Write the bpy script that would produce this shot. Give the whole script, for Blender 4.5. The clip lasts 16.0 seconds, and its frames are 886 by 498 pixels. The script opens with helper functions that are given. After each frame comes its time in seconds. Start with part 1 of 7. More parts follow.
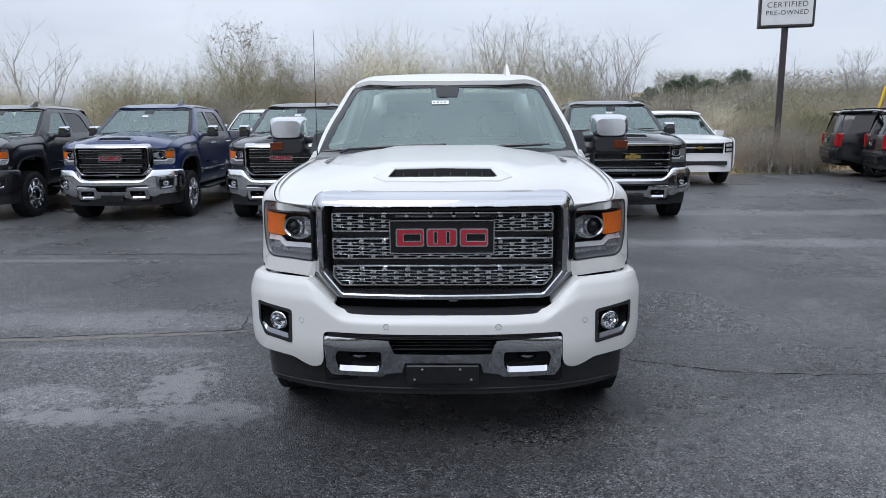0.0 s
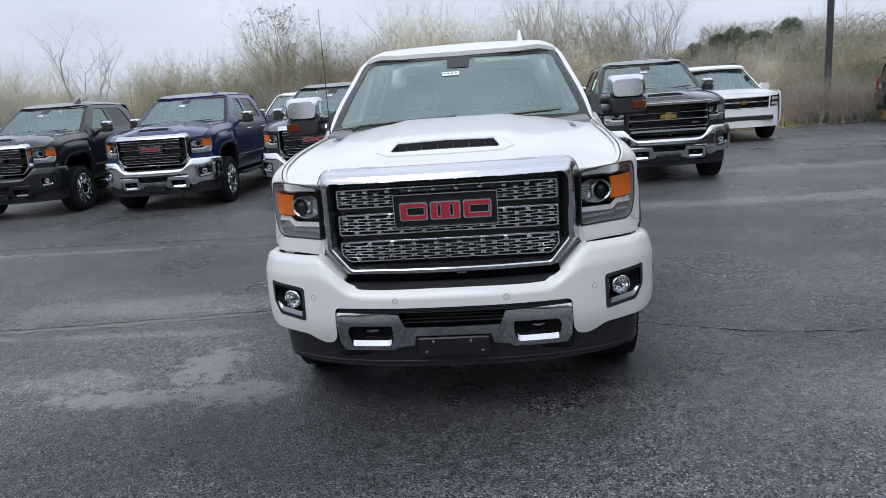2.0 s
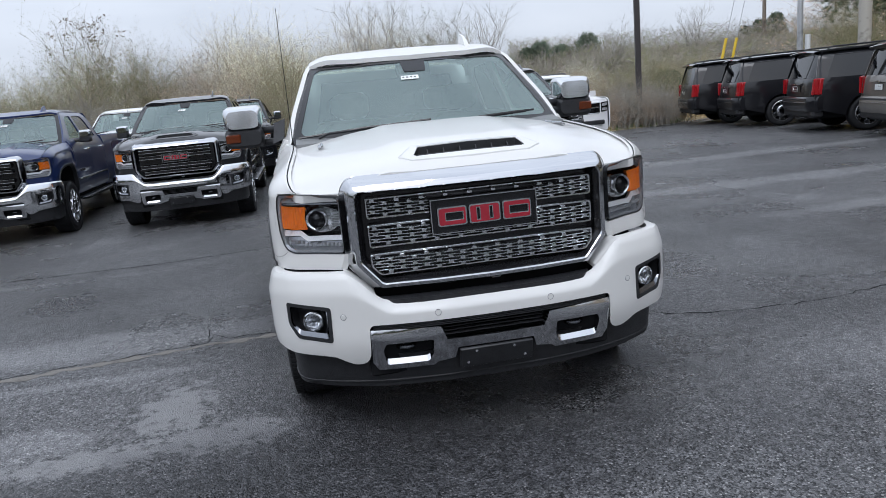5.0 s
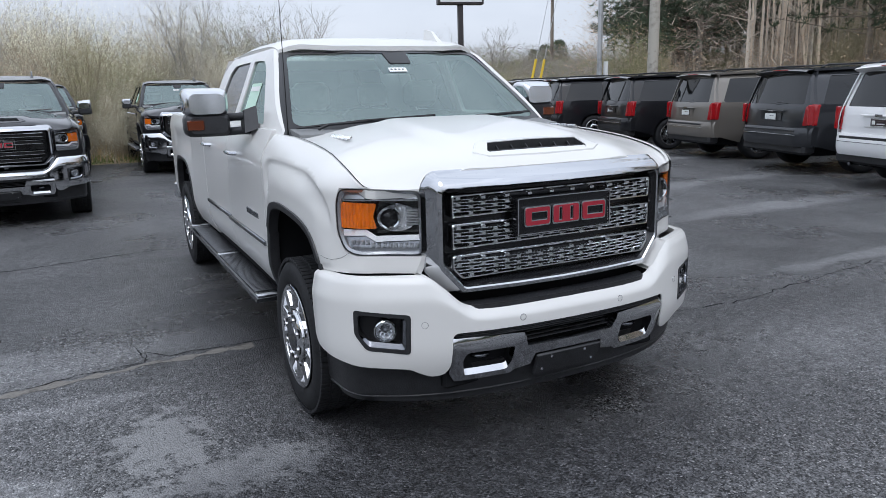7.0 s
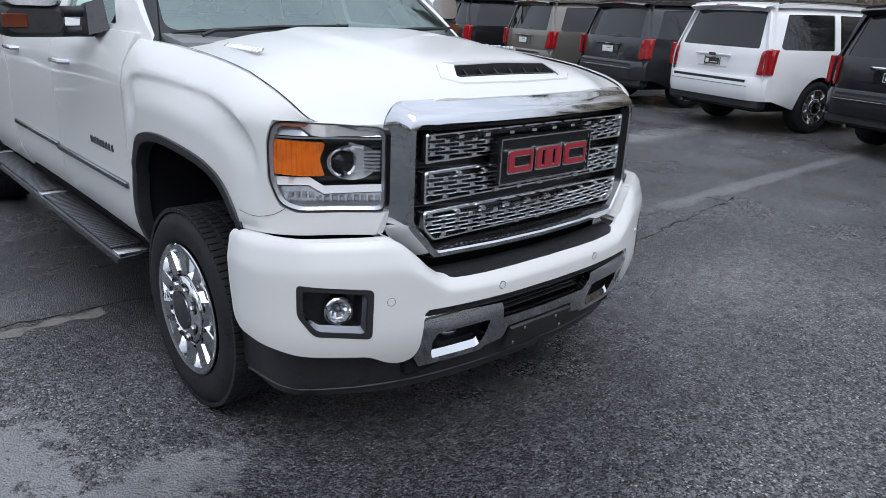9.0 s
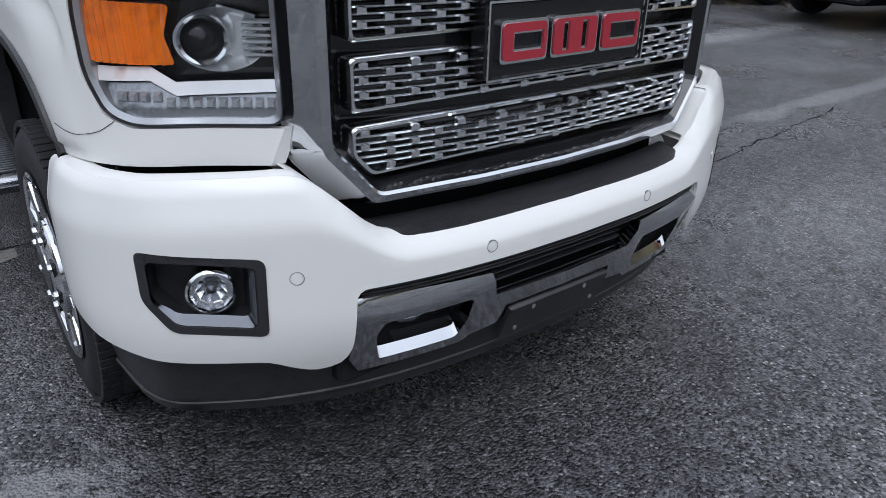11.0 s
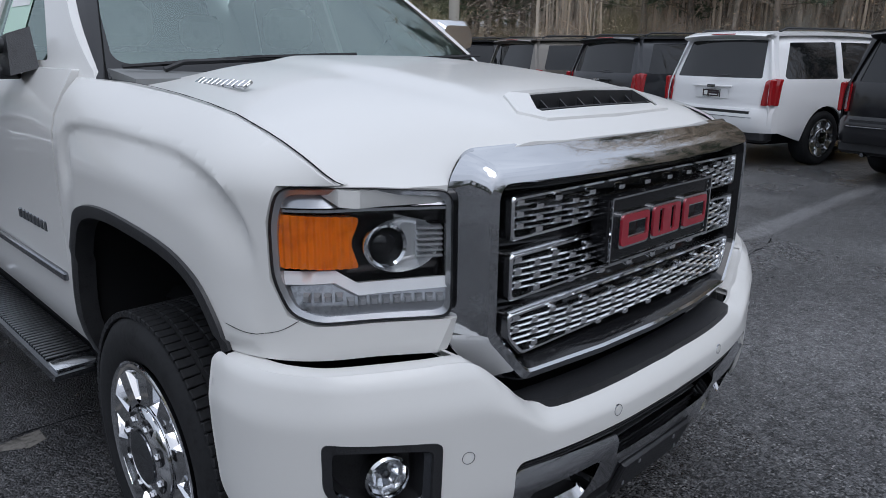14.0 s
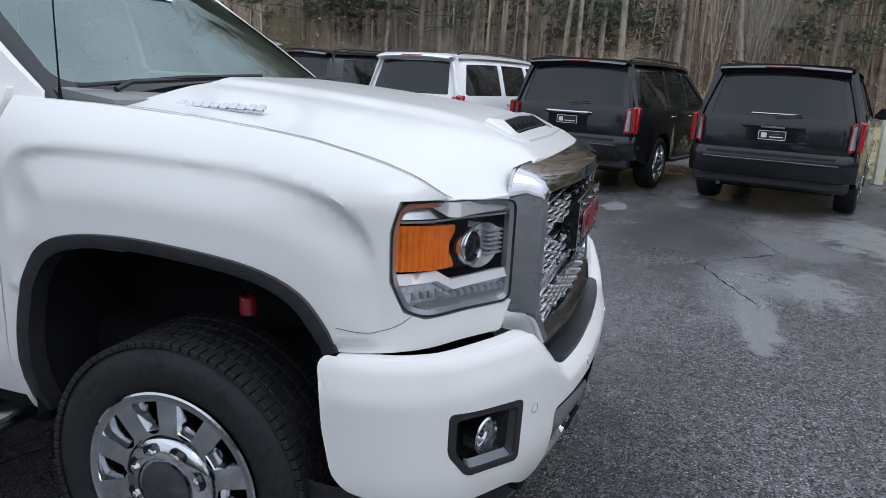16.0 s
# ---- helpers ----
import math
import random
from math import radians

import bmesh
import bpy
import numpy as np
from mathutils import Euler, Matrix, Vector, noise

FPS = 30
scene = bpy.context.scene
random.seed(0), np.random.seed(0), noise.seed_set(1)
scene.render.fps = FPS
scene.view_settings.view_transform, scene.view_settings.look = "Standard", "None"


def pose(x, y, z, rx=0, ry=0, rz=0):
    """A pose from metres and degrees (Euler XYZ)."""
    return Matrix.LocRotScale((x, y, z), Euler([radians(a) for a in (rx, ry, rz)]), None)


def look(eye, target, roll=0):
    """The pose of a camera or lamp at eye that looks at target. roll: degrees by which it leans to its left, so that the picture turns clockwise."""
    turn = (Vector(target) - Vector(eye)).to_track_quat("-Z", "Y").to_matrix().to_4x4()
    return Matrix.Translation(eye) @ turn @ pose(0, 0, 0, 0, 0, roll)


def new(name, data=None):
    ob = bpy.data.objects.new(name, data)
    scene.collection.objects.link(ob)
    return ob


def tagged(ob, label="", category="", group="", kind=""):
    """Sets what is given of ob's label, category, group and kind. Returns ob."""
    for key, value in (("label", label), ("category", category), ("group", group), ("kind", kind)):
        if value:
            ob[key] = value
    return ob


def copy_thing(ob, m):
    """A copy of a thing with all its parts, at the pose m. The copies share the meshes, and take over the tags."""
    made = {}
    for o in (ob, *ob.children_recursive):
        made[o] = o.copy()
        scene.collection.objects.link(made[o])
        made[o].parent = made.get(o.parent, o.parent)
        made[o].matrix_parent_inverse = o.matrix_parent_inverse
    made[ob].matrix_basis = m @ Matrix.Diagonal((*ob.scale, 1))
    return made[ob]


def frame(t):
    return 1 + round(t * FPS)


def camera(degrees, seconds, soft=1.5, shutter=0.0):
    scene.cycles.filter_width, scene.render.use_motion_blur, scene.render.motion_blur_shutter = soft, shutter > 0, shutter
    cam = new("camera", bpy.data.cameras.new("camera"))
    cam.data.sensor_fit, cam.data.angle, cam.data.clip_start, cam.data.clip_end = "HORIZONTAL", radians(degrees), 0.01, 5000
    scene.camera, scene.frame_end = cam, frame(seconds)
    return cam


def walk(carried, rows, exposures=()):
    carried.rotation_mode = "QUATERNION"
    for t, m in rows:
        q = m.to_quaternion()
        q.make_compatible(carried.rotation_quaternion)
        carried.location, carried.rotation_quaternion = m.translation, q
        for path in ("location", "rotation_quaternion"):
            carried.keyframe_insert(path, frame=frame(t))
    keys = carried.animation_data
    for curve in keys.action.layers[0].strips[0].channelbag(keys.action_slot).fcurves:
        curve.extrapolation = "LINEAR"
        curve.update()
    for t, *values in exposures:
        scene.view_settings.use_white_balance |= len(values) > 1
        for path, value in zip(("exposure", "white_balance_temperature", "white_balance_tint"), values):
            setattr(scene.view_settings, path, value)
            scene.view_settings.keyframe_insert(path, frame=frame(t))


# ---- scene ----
cam = camera(64.0, 16.0, soft=0.7)
PATH = [
    (0, (0.085, -3.361, 1.652), (0.038, -1.393, 1.297), -0.4),
    (0.5, (0.111, -3.357, 1.657), (0.077, -1.397, 1.264), -1.0),
    (1, (0.125, -3.364, 1.64), (0.07, -1.409, 1.224), -1.8),
    (1.5, (0.174, -3.364, 1.641), (0.023, -1.413, 1.23), -2.9),
    (2, (0.299, -3.355, 1.641), (0.111, -1.409, 1.217), -4.1),
    (2.5, (0.345, -3.366, 1.655), (0.119, -1.422, 1.244), -4.6),
    (3, (0.261, -3.354, 1.658), (0.087, -1.401, 1.266), -2.9),
    (3.2, (0.179, -3.346, 1.65), (0.077, -1.386, 1.268), -1.9),
    (5.3, (-0.909, -3.104, 1.651), (-0.525, -1.188, 1.225), -4.0),
    (5.5, (-1.031, -3.056, 1.65), (-0.591, -1.147, 1.247), -2.9),
    (6, (-1.321, -2.857, 1.644), (-0.709, -1.0, 1.22), -4.5),
    (6.5, (-1.646, -2.722, 1.644), (-0.896, -0.906, 1.27), -1.1),
    (7, (-1.905, -2.547, 1.654), (-1.025, -0.806, 1.214), -1.4),
    (7.5, (-1.978, -2.308, 1.636), (-0.98, -0.641, 1.163), -5.1),
    (8, (-2.049, -2.139, 1.645), (-0.968, -0.528, 1.158), -0.2),
    (8.2, (-2.072, -2.056, 1.647), (-0.908, -0.511, 1.137), 1.0),
    (10.3, (-1.696, -1.258, 1.492), (-0.38, 0.042, 0.731), 3.7),
    (10.5, (-1.595, -1.26, 1.479), (-0.351, 0.109, 0.717), 0.0),
    (11, (-1.23, -1.129, 1.355), (-0.126, 0.293, 0.485), 1.3),
    (11.5, (-0.997, -1.116, 1.27), (0.188, 0.208, 0.352), 5.5),
    (12, (-0.905, -1.126, 1.276), (0.325, 0.238, 0.485), 12.5),
    (12.5, (-0.927, -1.094, 1.283), (0.338, 0.239, 0.494), 10.0),
    (13, (-1.14, -0.995, 1.301), (0.017, 0.401, 0.457), 4.2),
    (13.5, (-1.474, -0.948, 1.371), (-0.185, 0.424, 0.697), 4.8),
    (14, (-1.673, -0.88, 1.504), (-0.317, 0.493, 0.977), 0.6),
    (14.5, (-1.809, -0.741, 1.528), (-0.302, 0.491, 1.07), 3.1),
    (15, (-2.1, -0.688, 1.525), (-0.393, 0.212, 0.999), 1.5),
    (15.5, (-2.262, -0.534, 1.503), (-0.440, 0.116, 0.996), 3.8),
    (16, (-2.451, -0.241, 1.541), (-0.596, 0.334, 1.065), 2.9),
]
walk(cam, [(t, look(eye, target, roll)) for t, eye, target, roll in PATH], [(0.0, 0.43, 5880, 11.5), (6.5, 0.48, 5900, 11.5), (8.0, 0.52, 5880, 11), (11.5, 0.62, 5900, 12), (12.3, 0.74, 6200, 12.5), (13.0, 0.60, 6150, 12.5), (14.0, 0.05, 5850, 12), (14.5, -0.08, 5750, 12), (15.0, 0.15, 5800, 11), (16.0, 0.44, 5800, 11)])

# ---- light ----
world = bpy.data.worlds.new("overcast")
scene.world = world
world.use_nodes = True
wn, wl = world.node_tree.nodes, world.node_tree.links
wn.clear()
w_out = wn.new("ShaderNodeOutputWorld")
w_bg = wn.new("ShaderNodeBackground")
w_sky = wn.new("ShaderNodeTexSky")
w_sky.sky_type, w_sky.sun_disc = "NISHITA", False
w_sky.sun_elevation, w_sky.sun_rotation = radians(48), radians(200)
w_sky.air_density, w_sky.dust_density = 1.0, 4.0
w_co = wn.new("ShaderNodeTexCoord")
w_map = wn.new("ShaderNodeMapping")
w_map.inputs["Scale"].default_value = (1.0, 1.0, 3.2)
w_noise = wn.new("ShaderNodeTexNoise")
w_noise.inputs["Scale"].default_value, w_noise.inputs["Detail"].default_value = 2.2, 6.0
w_ramp = wn.new("ShaderNodeValToRGB")
w_ramp.color_ramp.elements[0].position, w_ramp.color_ramp.elements[0].color = 0.30, (6.0, 6.25, 6.6, 1)
w_ramp.color_ramp.elements[1].position, w_ramp.color_ramp.elements[1].color = 0.72, (8.0, 8.2, 8.4, 1)
w_mix = wn.new("ShaderNodeMixRGB")
w_mix.inputs[0].default_value = 0.9
wl.new(w_co.outputs["Generated"], w_map.inputs[0])
wl.new(w_map.outputs[0], w_noise.inputs["Vector"])
wl.new(w_noise.outputs["Fac"], w_ramp.inputs[0])
wl.new(w_sky.outputs[0], w_mix.inputs[1])
wl.new(w_ramp.outputs[0], w_mix.inputs[2])
# an overcast sky: brighter overhead than at the horizon
w_sep = wn.new("ShaderNodeSeparateXYZ")
w_up = wn.new("ShaderNodeMapRange")
w_up.inputs["From Min"].default_value, w_up.inputs["From Max"].default_value = 0.0, 0.75
w_up.inputs["To Min"].default_value, w_up.inputs["To Max"].default_value = 0.74, 1.32
w_dome = wn.new("ShaderNodeVectorMath")
w_dome.operation = "SCALE"
wl.new(w_co.outputs["Generated"], w_sep.inputs[0])
wl.new(w_sep.outputs["Z"], w_up.inputs["Value"])
wl.new(w_mix.outputs[0], w_dome.inputs[0])
wl.new(w_up.outputs[0], w_dome.inputs["Scale"])
wl.new(w_dome.outputs[0], w_bg.inputs[0])
w_bg.inputs[1].default_value = 0.1
wl.new(w_bg.outputs[0], w_out.inputs[0])

sun_data = bpy.data.lights.new("sun", "SUN")
sun_data.energy, sun_data.angle, sun_data.color = 0.7, radians(35), (1.0, 0.98, 0.95)
sun = new("sun", sun_data)
sun.matrix_world = look((-4, -8, 14), (0, 0, 0))


# ---- materials ----
def material(name):
    m = bpy.data.materials.new(name)
    m.use_nodes = True
    return m, m.node_tree.nodes, m.node_tree.links, m.node_tree.nodes["Principled BSDF"]


def plain(name, color, rough=0.5, metal=0.0, coat=0.0, grain=0.0, scale=40.0, bump=0.0, spec=0.5):
    """A principled surface with a little mottling of colour and gloss at two scales."""
    m, n, l, b = material(name)
    b.inputs["Base Color"].default_value = (*color, 1)
    b.inputs["Roughness"].default_value, b.inputs["Metallic"].default_value = rough, metal
    b.inputs["Coat Weight"].default_value, b.inputs["Coat Roughness"].default_value = coat, 0.04
    b.inputs["Specular IOR Level"].default_value = spec
    if grain:
        co = n.new("ShaderNodeTexCoord")
        big, fine = n.new("ShaderNodeTexNoise"), n.new("ShaderNodeTexNoise")
        big.inputs["Scale"].default_value, fine.inputs["Scale"].default_value = scale * 0.12, scale
        big.inputs["Detail"].default_value = fine.inputs["Detail"].default_value = 5
        add = n.new("ShaderNodeMath")
        add.operation = "ADD"
        ramp = n.new("ShaderNodeValToRGB")
        ramp.color_ramp.elements[0].position, ramp.color_ramp.elements[1].position = 0.7, 1.3
        ramp.color_ramp.elements[0].color = (*[c * (1 - grain) for c in color], 1)
        ramp.color_ramp.elements[1].color = (*[min(1, c * (1 + grain)) for c in color], 1)
        half = n.new("ShaderNodeMath")
        half.operation, half.inputs[1].default_value = "MULTIPLY", 1.0
        for t in (big, fine):
            l.new(co.outputs["Object"], t.inputs["Vector"])
        l.new(big.outputs["Fac"], add.inputs[0])
        l.new(fine.outputs["Fac"], add.inputs[1])
        l.new(add.outputs[0], half.inputs[0])
        sub = n.new("ShaderNodeMath")
        sub.operation, sub.inputs[1].default_value = "SUBTRACT", 0.0
        l.new(half.outputs[0], sub.inputs[0])
        l.new(sub.outputs[0], ramp.inputs[0])
        ramp.color_ramp.elements[1].position = 1.0
        l.new(ramp.outputs[0], b.inputs["Base Color"])
        if bump:
            bp = n.new("ShaderNodeBump")
            bp.inputs["Strength"].default_value, bp.inputs["Distance"].default_value = bump, 0.004
            l.new(fine.outputs["Fac"], bp.inputs["Height"])
            l.new(bp.outputs[0], b.inputs["Normal"])
    return m


def paint(name, color, flake=0.0, wet=0.0):
    """Car paint: clear coat over a base, with drying rain film in patches on the coat."""
    m, n, l, b = material(name)
    b.inputs["Base Color"].default_value = (*color, 1)
    b.inputs["Roughness"].default_value = 0.35
    b.inputs["Metallic"].default_value = flake
    b.inputs["Coat Weight"].default_value = 1.0 if max(color) < 0.5 else 0.55
    b.inputs["Specular IOR Level"].default_value = 0.15
    b.inputs["Coat IOR"].default_value = 1.5
    co, no, ramp = n.new("ShaderNodeTexCoord"), n.new("ShaderNodeTexNoise"), n.new("ShaderNodeValToRGB")
    no.inputs["Scale"].default_value, no.inputs["Detail"].default_value = 9.0, 8.0
    ramp.color_ramp.elements[0].position, ramp.color_ramp.elements[1].position = 0.45, 0.75
    ramp.color_ramp.elements[0].color, ramp.color_ramp.elements[1].color = (0.02,) * 3 + (1,), ((0.16 if max(color) > 0.5 else 0.06) + wet,) * 3 + (1,)
    l.new(co.outputs["Object"], no.inputs["Vector"])
    l.new(no.outputs["Fac"], ramp.inputs[0])
    l.new(ramp.outputs[0], b.inputs["Coat Roughness"])
    # beads of rain on the coat
    drop, bead, bp = n.new("ShaderNodeTexVoronoi"), n.new("ShaderNodeMapRange"), n.new("ShaderNodeBump")
    drop.inputs["Scale"].default_value = 110.0
    bead.inputs["From Min"].default_value, bead.inputs["From Max"].default_value = 0.0, 0.32
    bead.inputs["To Min"].default_value, bead.inputs["To Max"].default_value = 1.0, 0.0
    bp.inputs["Strength"].default_value, bp.inputs["Distance"].default_value = 0.12, 0.001
    l.new(co.outputs["Object"], drop.inputs["Vector"])
    l.new(drop.outputs["Distance"], bead.inputs["Value"])
    l.new(bead.outputs[0], bp.inputs["Height"])
    l.new(bp.outputs[0], b.inputs["Coat Normal"])
    return m


def glass(name, tint, ior=1.5, rough=0.0, sheen=(0.97, 0.98, 1.0)):
    """A thin pane: what is behind it tinted, a mirror of the sky on top."""
    m, n, l, b = material(name)
    n.remove(b)
    tr, gl, fr, mix = (n.new("ShaderNode" + k) for k in ("BsdfTransparent", "BsdfGlossy", "Fresnel", "MixShader"))
    tr.inputs[0].default_value = (*tint, 1)
    gl.inputs[0].default_value = (*sheen, 1)
    gl.inputs["Roughness"].default_value = rough
    fr.inputs["IOR"].default_value = ior
    l.new(fr.outputs[0], mix.inputs[0])
    l.new(tr.outputs[0], mix.inputs[1])
    l.new(gl.outputs[0], mix.inputs[2])
    l.new(mix.outputs[0], n["Material Output"].inputs[0])
    return m


def asphalt_material():
    m, n, l, b = material("wet_asphalt")
    co = n.new("ShaderNodeTexCoord")

    def noise_tex(scale, detail=6.0, rough=0.6):
        t = n.new("ShaderNodeTexNoise")
        t.inputs["Scale"].default_value, t.inputs["Detail"].default_value, t.inputs["Roughness"].default_value = scale, detail, rough
        l.new(co.outputs["Object"], t.inputs["Vector"])
        return t

    def ramp_of(src, p0, c0, p1, c1):
        r = n.new("ShaderNodeValToRGB")
        r.color_ramp.elements[0].position, r.color_ramp.elements[0].color = p0, (*c0, 1)
        r.color_ramp.elements[1].position, r.color_ramp.elements[1].color = p1, (*c1, 1)
        l.new(src, r.inputs[0])
        return r

    def blend(kind, a, c, fac):
        x = n.new("ShaderNodeMixRGB")
        x.blend_type = kind
        if isinstance(fac, float):
            x.inputs[0].default_value = fac
        else:
            l.new(fac, x.inputs[0])
        l.new(a, x.inputs[1])
        l.new(c, x.inputs[2])
        return x

    stones = n.new("ShaderNodeTexVoronoi")
    stones.inputs["Scale"].default_value = 112.0
    l.new(co.outputs["Object"], stones.inputs["Vector"])
    stone_col = ramp_of(stones.outputs["Color"], 0.2, (0.018, 0.0185, 0.020), 0.9, (0.215, 0.215, 0.22))
    fine = noise_tex(160.0, 3.0)
    fine_col = ramp_of(fine.outputs["Fac"], 0.35, (0.6,) * 3, 0.68, (1.35,) * 3)
    base = blend("MULTIPLY", stone_col.outputs[0], fine_col.outputs[0], 1.0)
    lumps = noise_tex(17.0, 5.0, 0.65)
    lump_col = ramp_of(lumps.outputs["Fac"], 0.34, (0.60,) * 3, 0.68, (1.35,) * 3)
    base = blend("MULTIPLY", base.outputs[0], lump_col.outputs[0], 1.0)
    # scattered pale pebbles in the binder
    pebbles = n.new("ShaderNodeTexVoronoi")
    pebbles.inputs["Scale"].default_value = 58.0
    l.new(co.outputs["Object"], pebbles.inputs["Vector"])
    peb_pick = ramp_of(pebbles.outputs["Color"], 0.66, (0, 0, 0), 0.72, (1, 1, 1))
    peb_near = ramp_of(pebbles.outputs["Distance"], 0.26, (1, 1, 1), 0.34, (0, 0, 0))
    peb_fac = blend("MULTIPLY", peb_pick.outputs[0], peb_near.outputs[0], 1.0)
    peb_col = ramp_of(fine.outputs["Fac"], 0.3, (0.26, 0.26, 0.26), 0.7, (0.46, 0.455, 0.445))
    base = blend("MIX", base.outputs[0], peb_col.outputs[0], peb_fac.outputs[0])
    broad = noise_tex(0.35, 7.0)
    broad_col = ramp_of(broad.outputs["Fac"], 0.36, (0.62,) * 3, 0.66, (1.3,) * 3)
    base = blend("MULTIPLY", base.outputs[0], broad_col.outputs[0], 1.0)
    # pale worn patches, bared stone
    worn = noise_tex(1.1, 9.0, 0.68)
    worn_fac = ramp_of(worn.outputs["Fac"], 0.56, (0, 0, 0), 0.66, (1, 1, 1))
    dust = ramp_of(fine.outputs["Fac"], 0.3, (0.02, 0.02, 0.0205), 0.75, (0.168, 0.168, 0.171))
    pale = blend("ADD", base.outputs[0], dust.outputs[0], 1.0)
    # dry pale ground, and dark ground for wet and painted shade, as uneven patches of their own shape
    def patch(x, y, rx, ry, soft_edge=0.5, ragged=None, gain=2.2):
        mp = n.new("ShaderNodeMapping")
        mp.inputs["Location"].default_value = (-x / rx, -y / ry, 0)
        mp.inputs["Scale"].default_value = (1 / rx, 1 / ry, 0)
        l.new(co.outputs["Object"], mp.inputs[0])
        ln = n.new("ShaderNodeVectorMath")
        ln.operation = "LENGTH"
        l.new(mp.outputs[0], ln.inputs[0])
        w = n.new("ShaderNodeMath")
        w.operation = "MULTIPLY_ADD"
        l.new((ragged or worn).outputs["Fac"], w.inputs[0])
        w.inputs[1].default_value = -gain
        shift = n.new("ShaderNodeMath")
        shift.operation, shift.inputs[1].default_value = "ADD", (gain - 2.2) * 0.5
        l.new(ln.outputs["Value"], shift.inputs[0])
        l.new(shift.outputs[0], w.inputs[2])
        mr = n.new("ShaderNodeMapRange")
        mr.inputs["From Min"].default_value, mr.inputs["From Max"].default_value = 0.0, -soft_edge
        l.new(w.outputs[0], mr.inputs["Value"])
        return mr.outputs[0]

    def most(sources):
        out = sources[0]
        for k in sources[1:]:
            mx = n.new("ShaderNodeMath")
            mx.operation = "MAXIMUM"
            l.new(out, mx.inputs[0])
            l.new(k, mx.inputs[1])
            out = mx.outputs[0]
        return out

    torn = noise_tex(4.2, 9.0, 0.72)
    shred = noise_tex(11.0, 9.0, 0.75)
    pale_at = most([patch(2.2, 0.25, 1.3, 0.6, 1.2, shred, 4.5), patch(5.8, 1.55, 2.6, 0.13), patch(-2.5, 0.7, 0.5, 0.2, 0.4, torn), patch(-6.0, 1.62, 4.5, 0.10), patch(-7.0, 5.05, 4.5, 0.12), patch(3.5, -0.9, 1.3, 0.35), patch(6.0, -1.6, 1.6, 0.5), patch(5.5, 6.2, 5.5, 0.35), patch(6.5, 9.4, 5.0, 0.4), patch(-2.6, 2.4, 1.6, 0.35), patch(7.0, 3.9, 3.0, 0.3)])
    # wet ground, with shade under the bumper and pickup put into the colour
    wet_shade_at = most([patch(-0.8, -0.15, 1.4, 0.75), patch(0.0, 2.6, 1.5, 3.4), patch(5.2, -0.4, 1.6, 0.7)])
    worn_amt = n.new("ShaderNodeMath")
    worn_amt.operation, worn_amt.inputs[1].default_value = "MULTIPLY", 0.45
    l.new(worn_fac.outputs[0], worn_amt.inputs[0])
    base = blend("MIX", base.outputs[0], pale.outputs[0], worn_amt.outputs[0])
    pale_amt = n.new("ShaderNodeMath")
    pale_amt.operation, pale_amt.inputs[1].default_value = "MULTIPLY", 0.92
    l.new(pale_at, pale_amt.inputs[0])
    base = blend("MIX", base.outputs[0], pale.outputs[0], pale_amt.outputs[0])
    # ground that has dried out, with sharp torn edges
    dry_at = most([patch(3.7, -1.5, 0.5, 0.28, 0.3, torn, 4.5), patch(6.4, -2.4, 1.2, 0.42, 0.3, torn, 4.0), patch(2.7, -0.95, 0.7, 0.13, 0.2, torn), patch(8.2, -0.6, 0.8, 0.25, 0.2, torn), patch(-1.72, 0.92, 0.20, 0.36, 0.35, shred, 5.5), patch(-1.40, 0.48, 0.42, 0.17, 0.35, shred, 5.5), patch(-2.1, 0.42, 0.45, 0.12, 0.35, shred, 5.5), patch(6.9, 0.35, 0.30, 0.16, 0.15, torn)])
    dry_col = ramp_of(fine.outputs["Fac"], 0.3, (0.17, 0.17, 0.172), 0.75, (0.33, 0.33, 0.333))
    dry_amt = n.new("ShaderNodeMath")
    dry_amt.operation, dry_amt.inputs[1].default_value = "MULTIPLY", 0.95
    l.new(dry_at, dry_amt.inputs[0])
    base = blend("MIX", base.outputs[0], dry_col.outputs[0], dry_amt.outputs[0])
    # one dark tint for the wet ground and the pickup's painted shade
    wet_shade_tint = n.new("ShaderNodeRGB")
    wet_shade_tint.outputs[0].default_value = (0.5, 0.5, 0.52, 1)
    base = blend("MULTIPLY", base.outputs[0], wet_shade_tint.outputs[0], wet_shade_at)
    l.new(base.outputs[0], b.inputs["Base Color"])
    # damp film
    damp = noise_tex(0.55, 8.0)
    damp_r = ramp_of(damp.outputs["Fac"], 0.36, (0.22,) * 3, 0.66, (0.44,) * 3)
    l.new(damp_r.outputs[0], b.inputs["Roughness"])
    b.inputs["Specular IOR Level"].default_value = 0.34
    bump = n.new("ShaderNodeBump")
    bump.inputs["Strength"].default_value, bump.inputs["Distance"].default_value = 1.0, 0.0075
    bump.invert = True
    l.new(stones.outputs["Distance"], bump.inputs["Height"])
    b2 = n.new("ShaderNodeBump")
    b2.inputs["Strength"].default_value, b2.inputs["Distance"].default_value = 0.5, 0.004
    l.new(fine.outputs["Fac"], b2.inputs["Height"])
    l.new(bump.outputs[0], b2.inputs["Normal"])
    l.new(b2.outputs[0], b.inputs["Normal"])
    return m


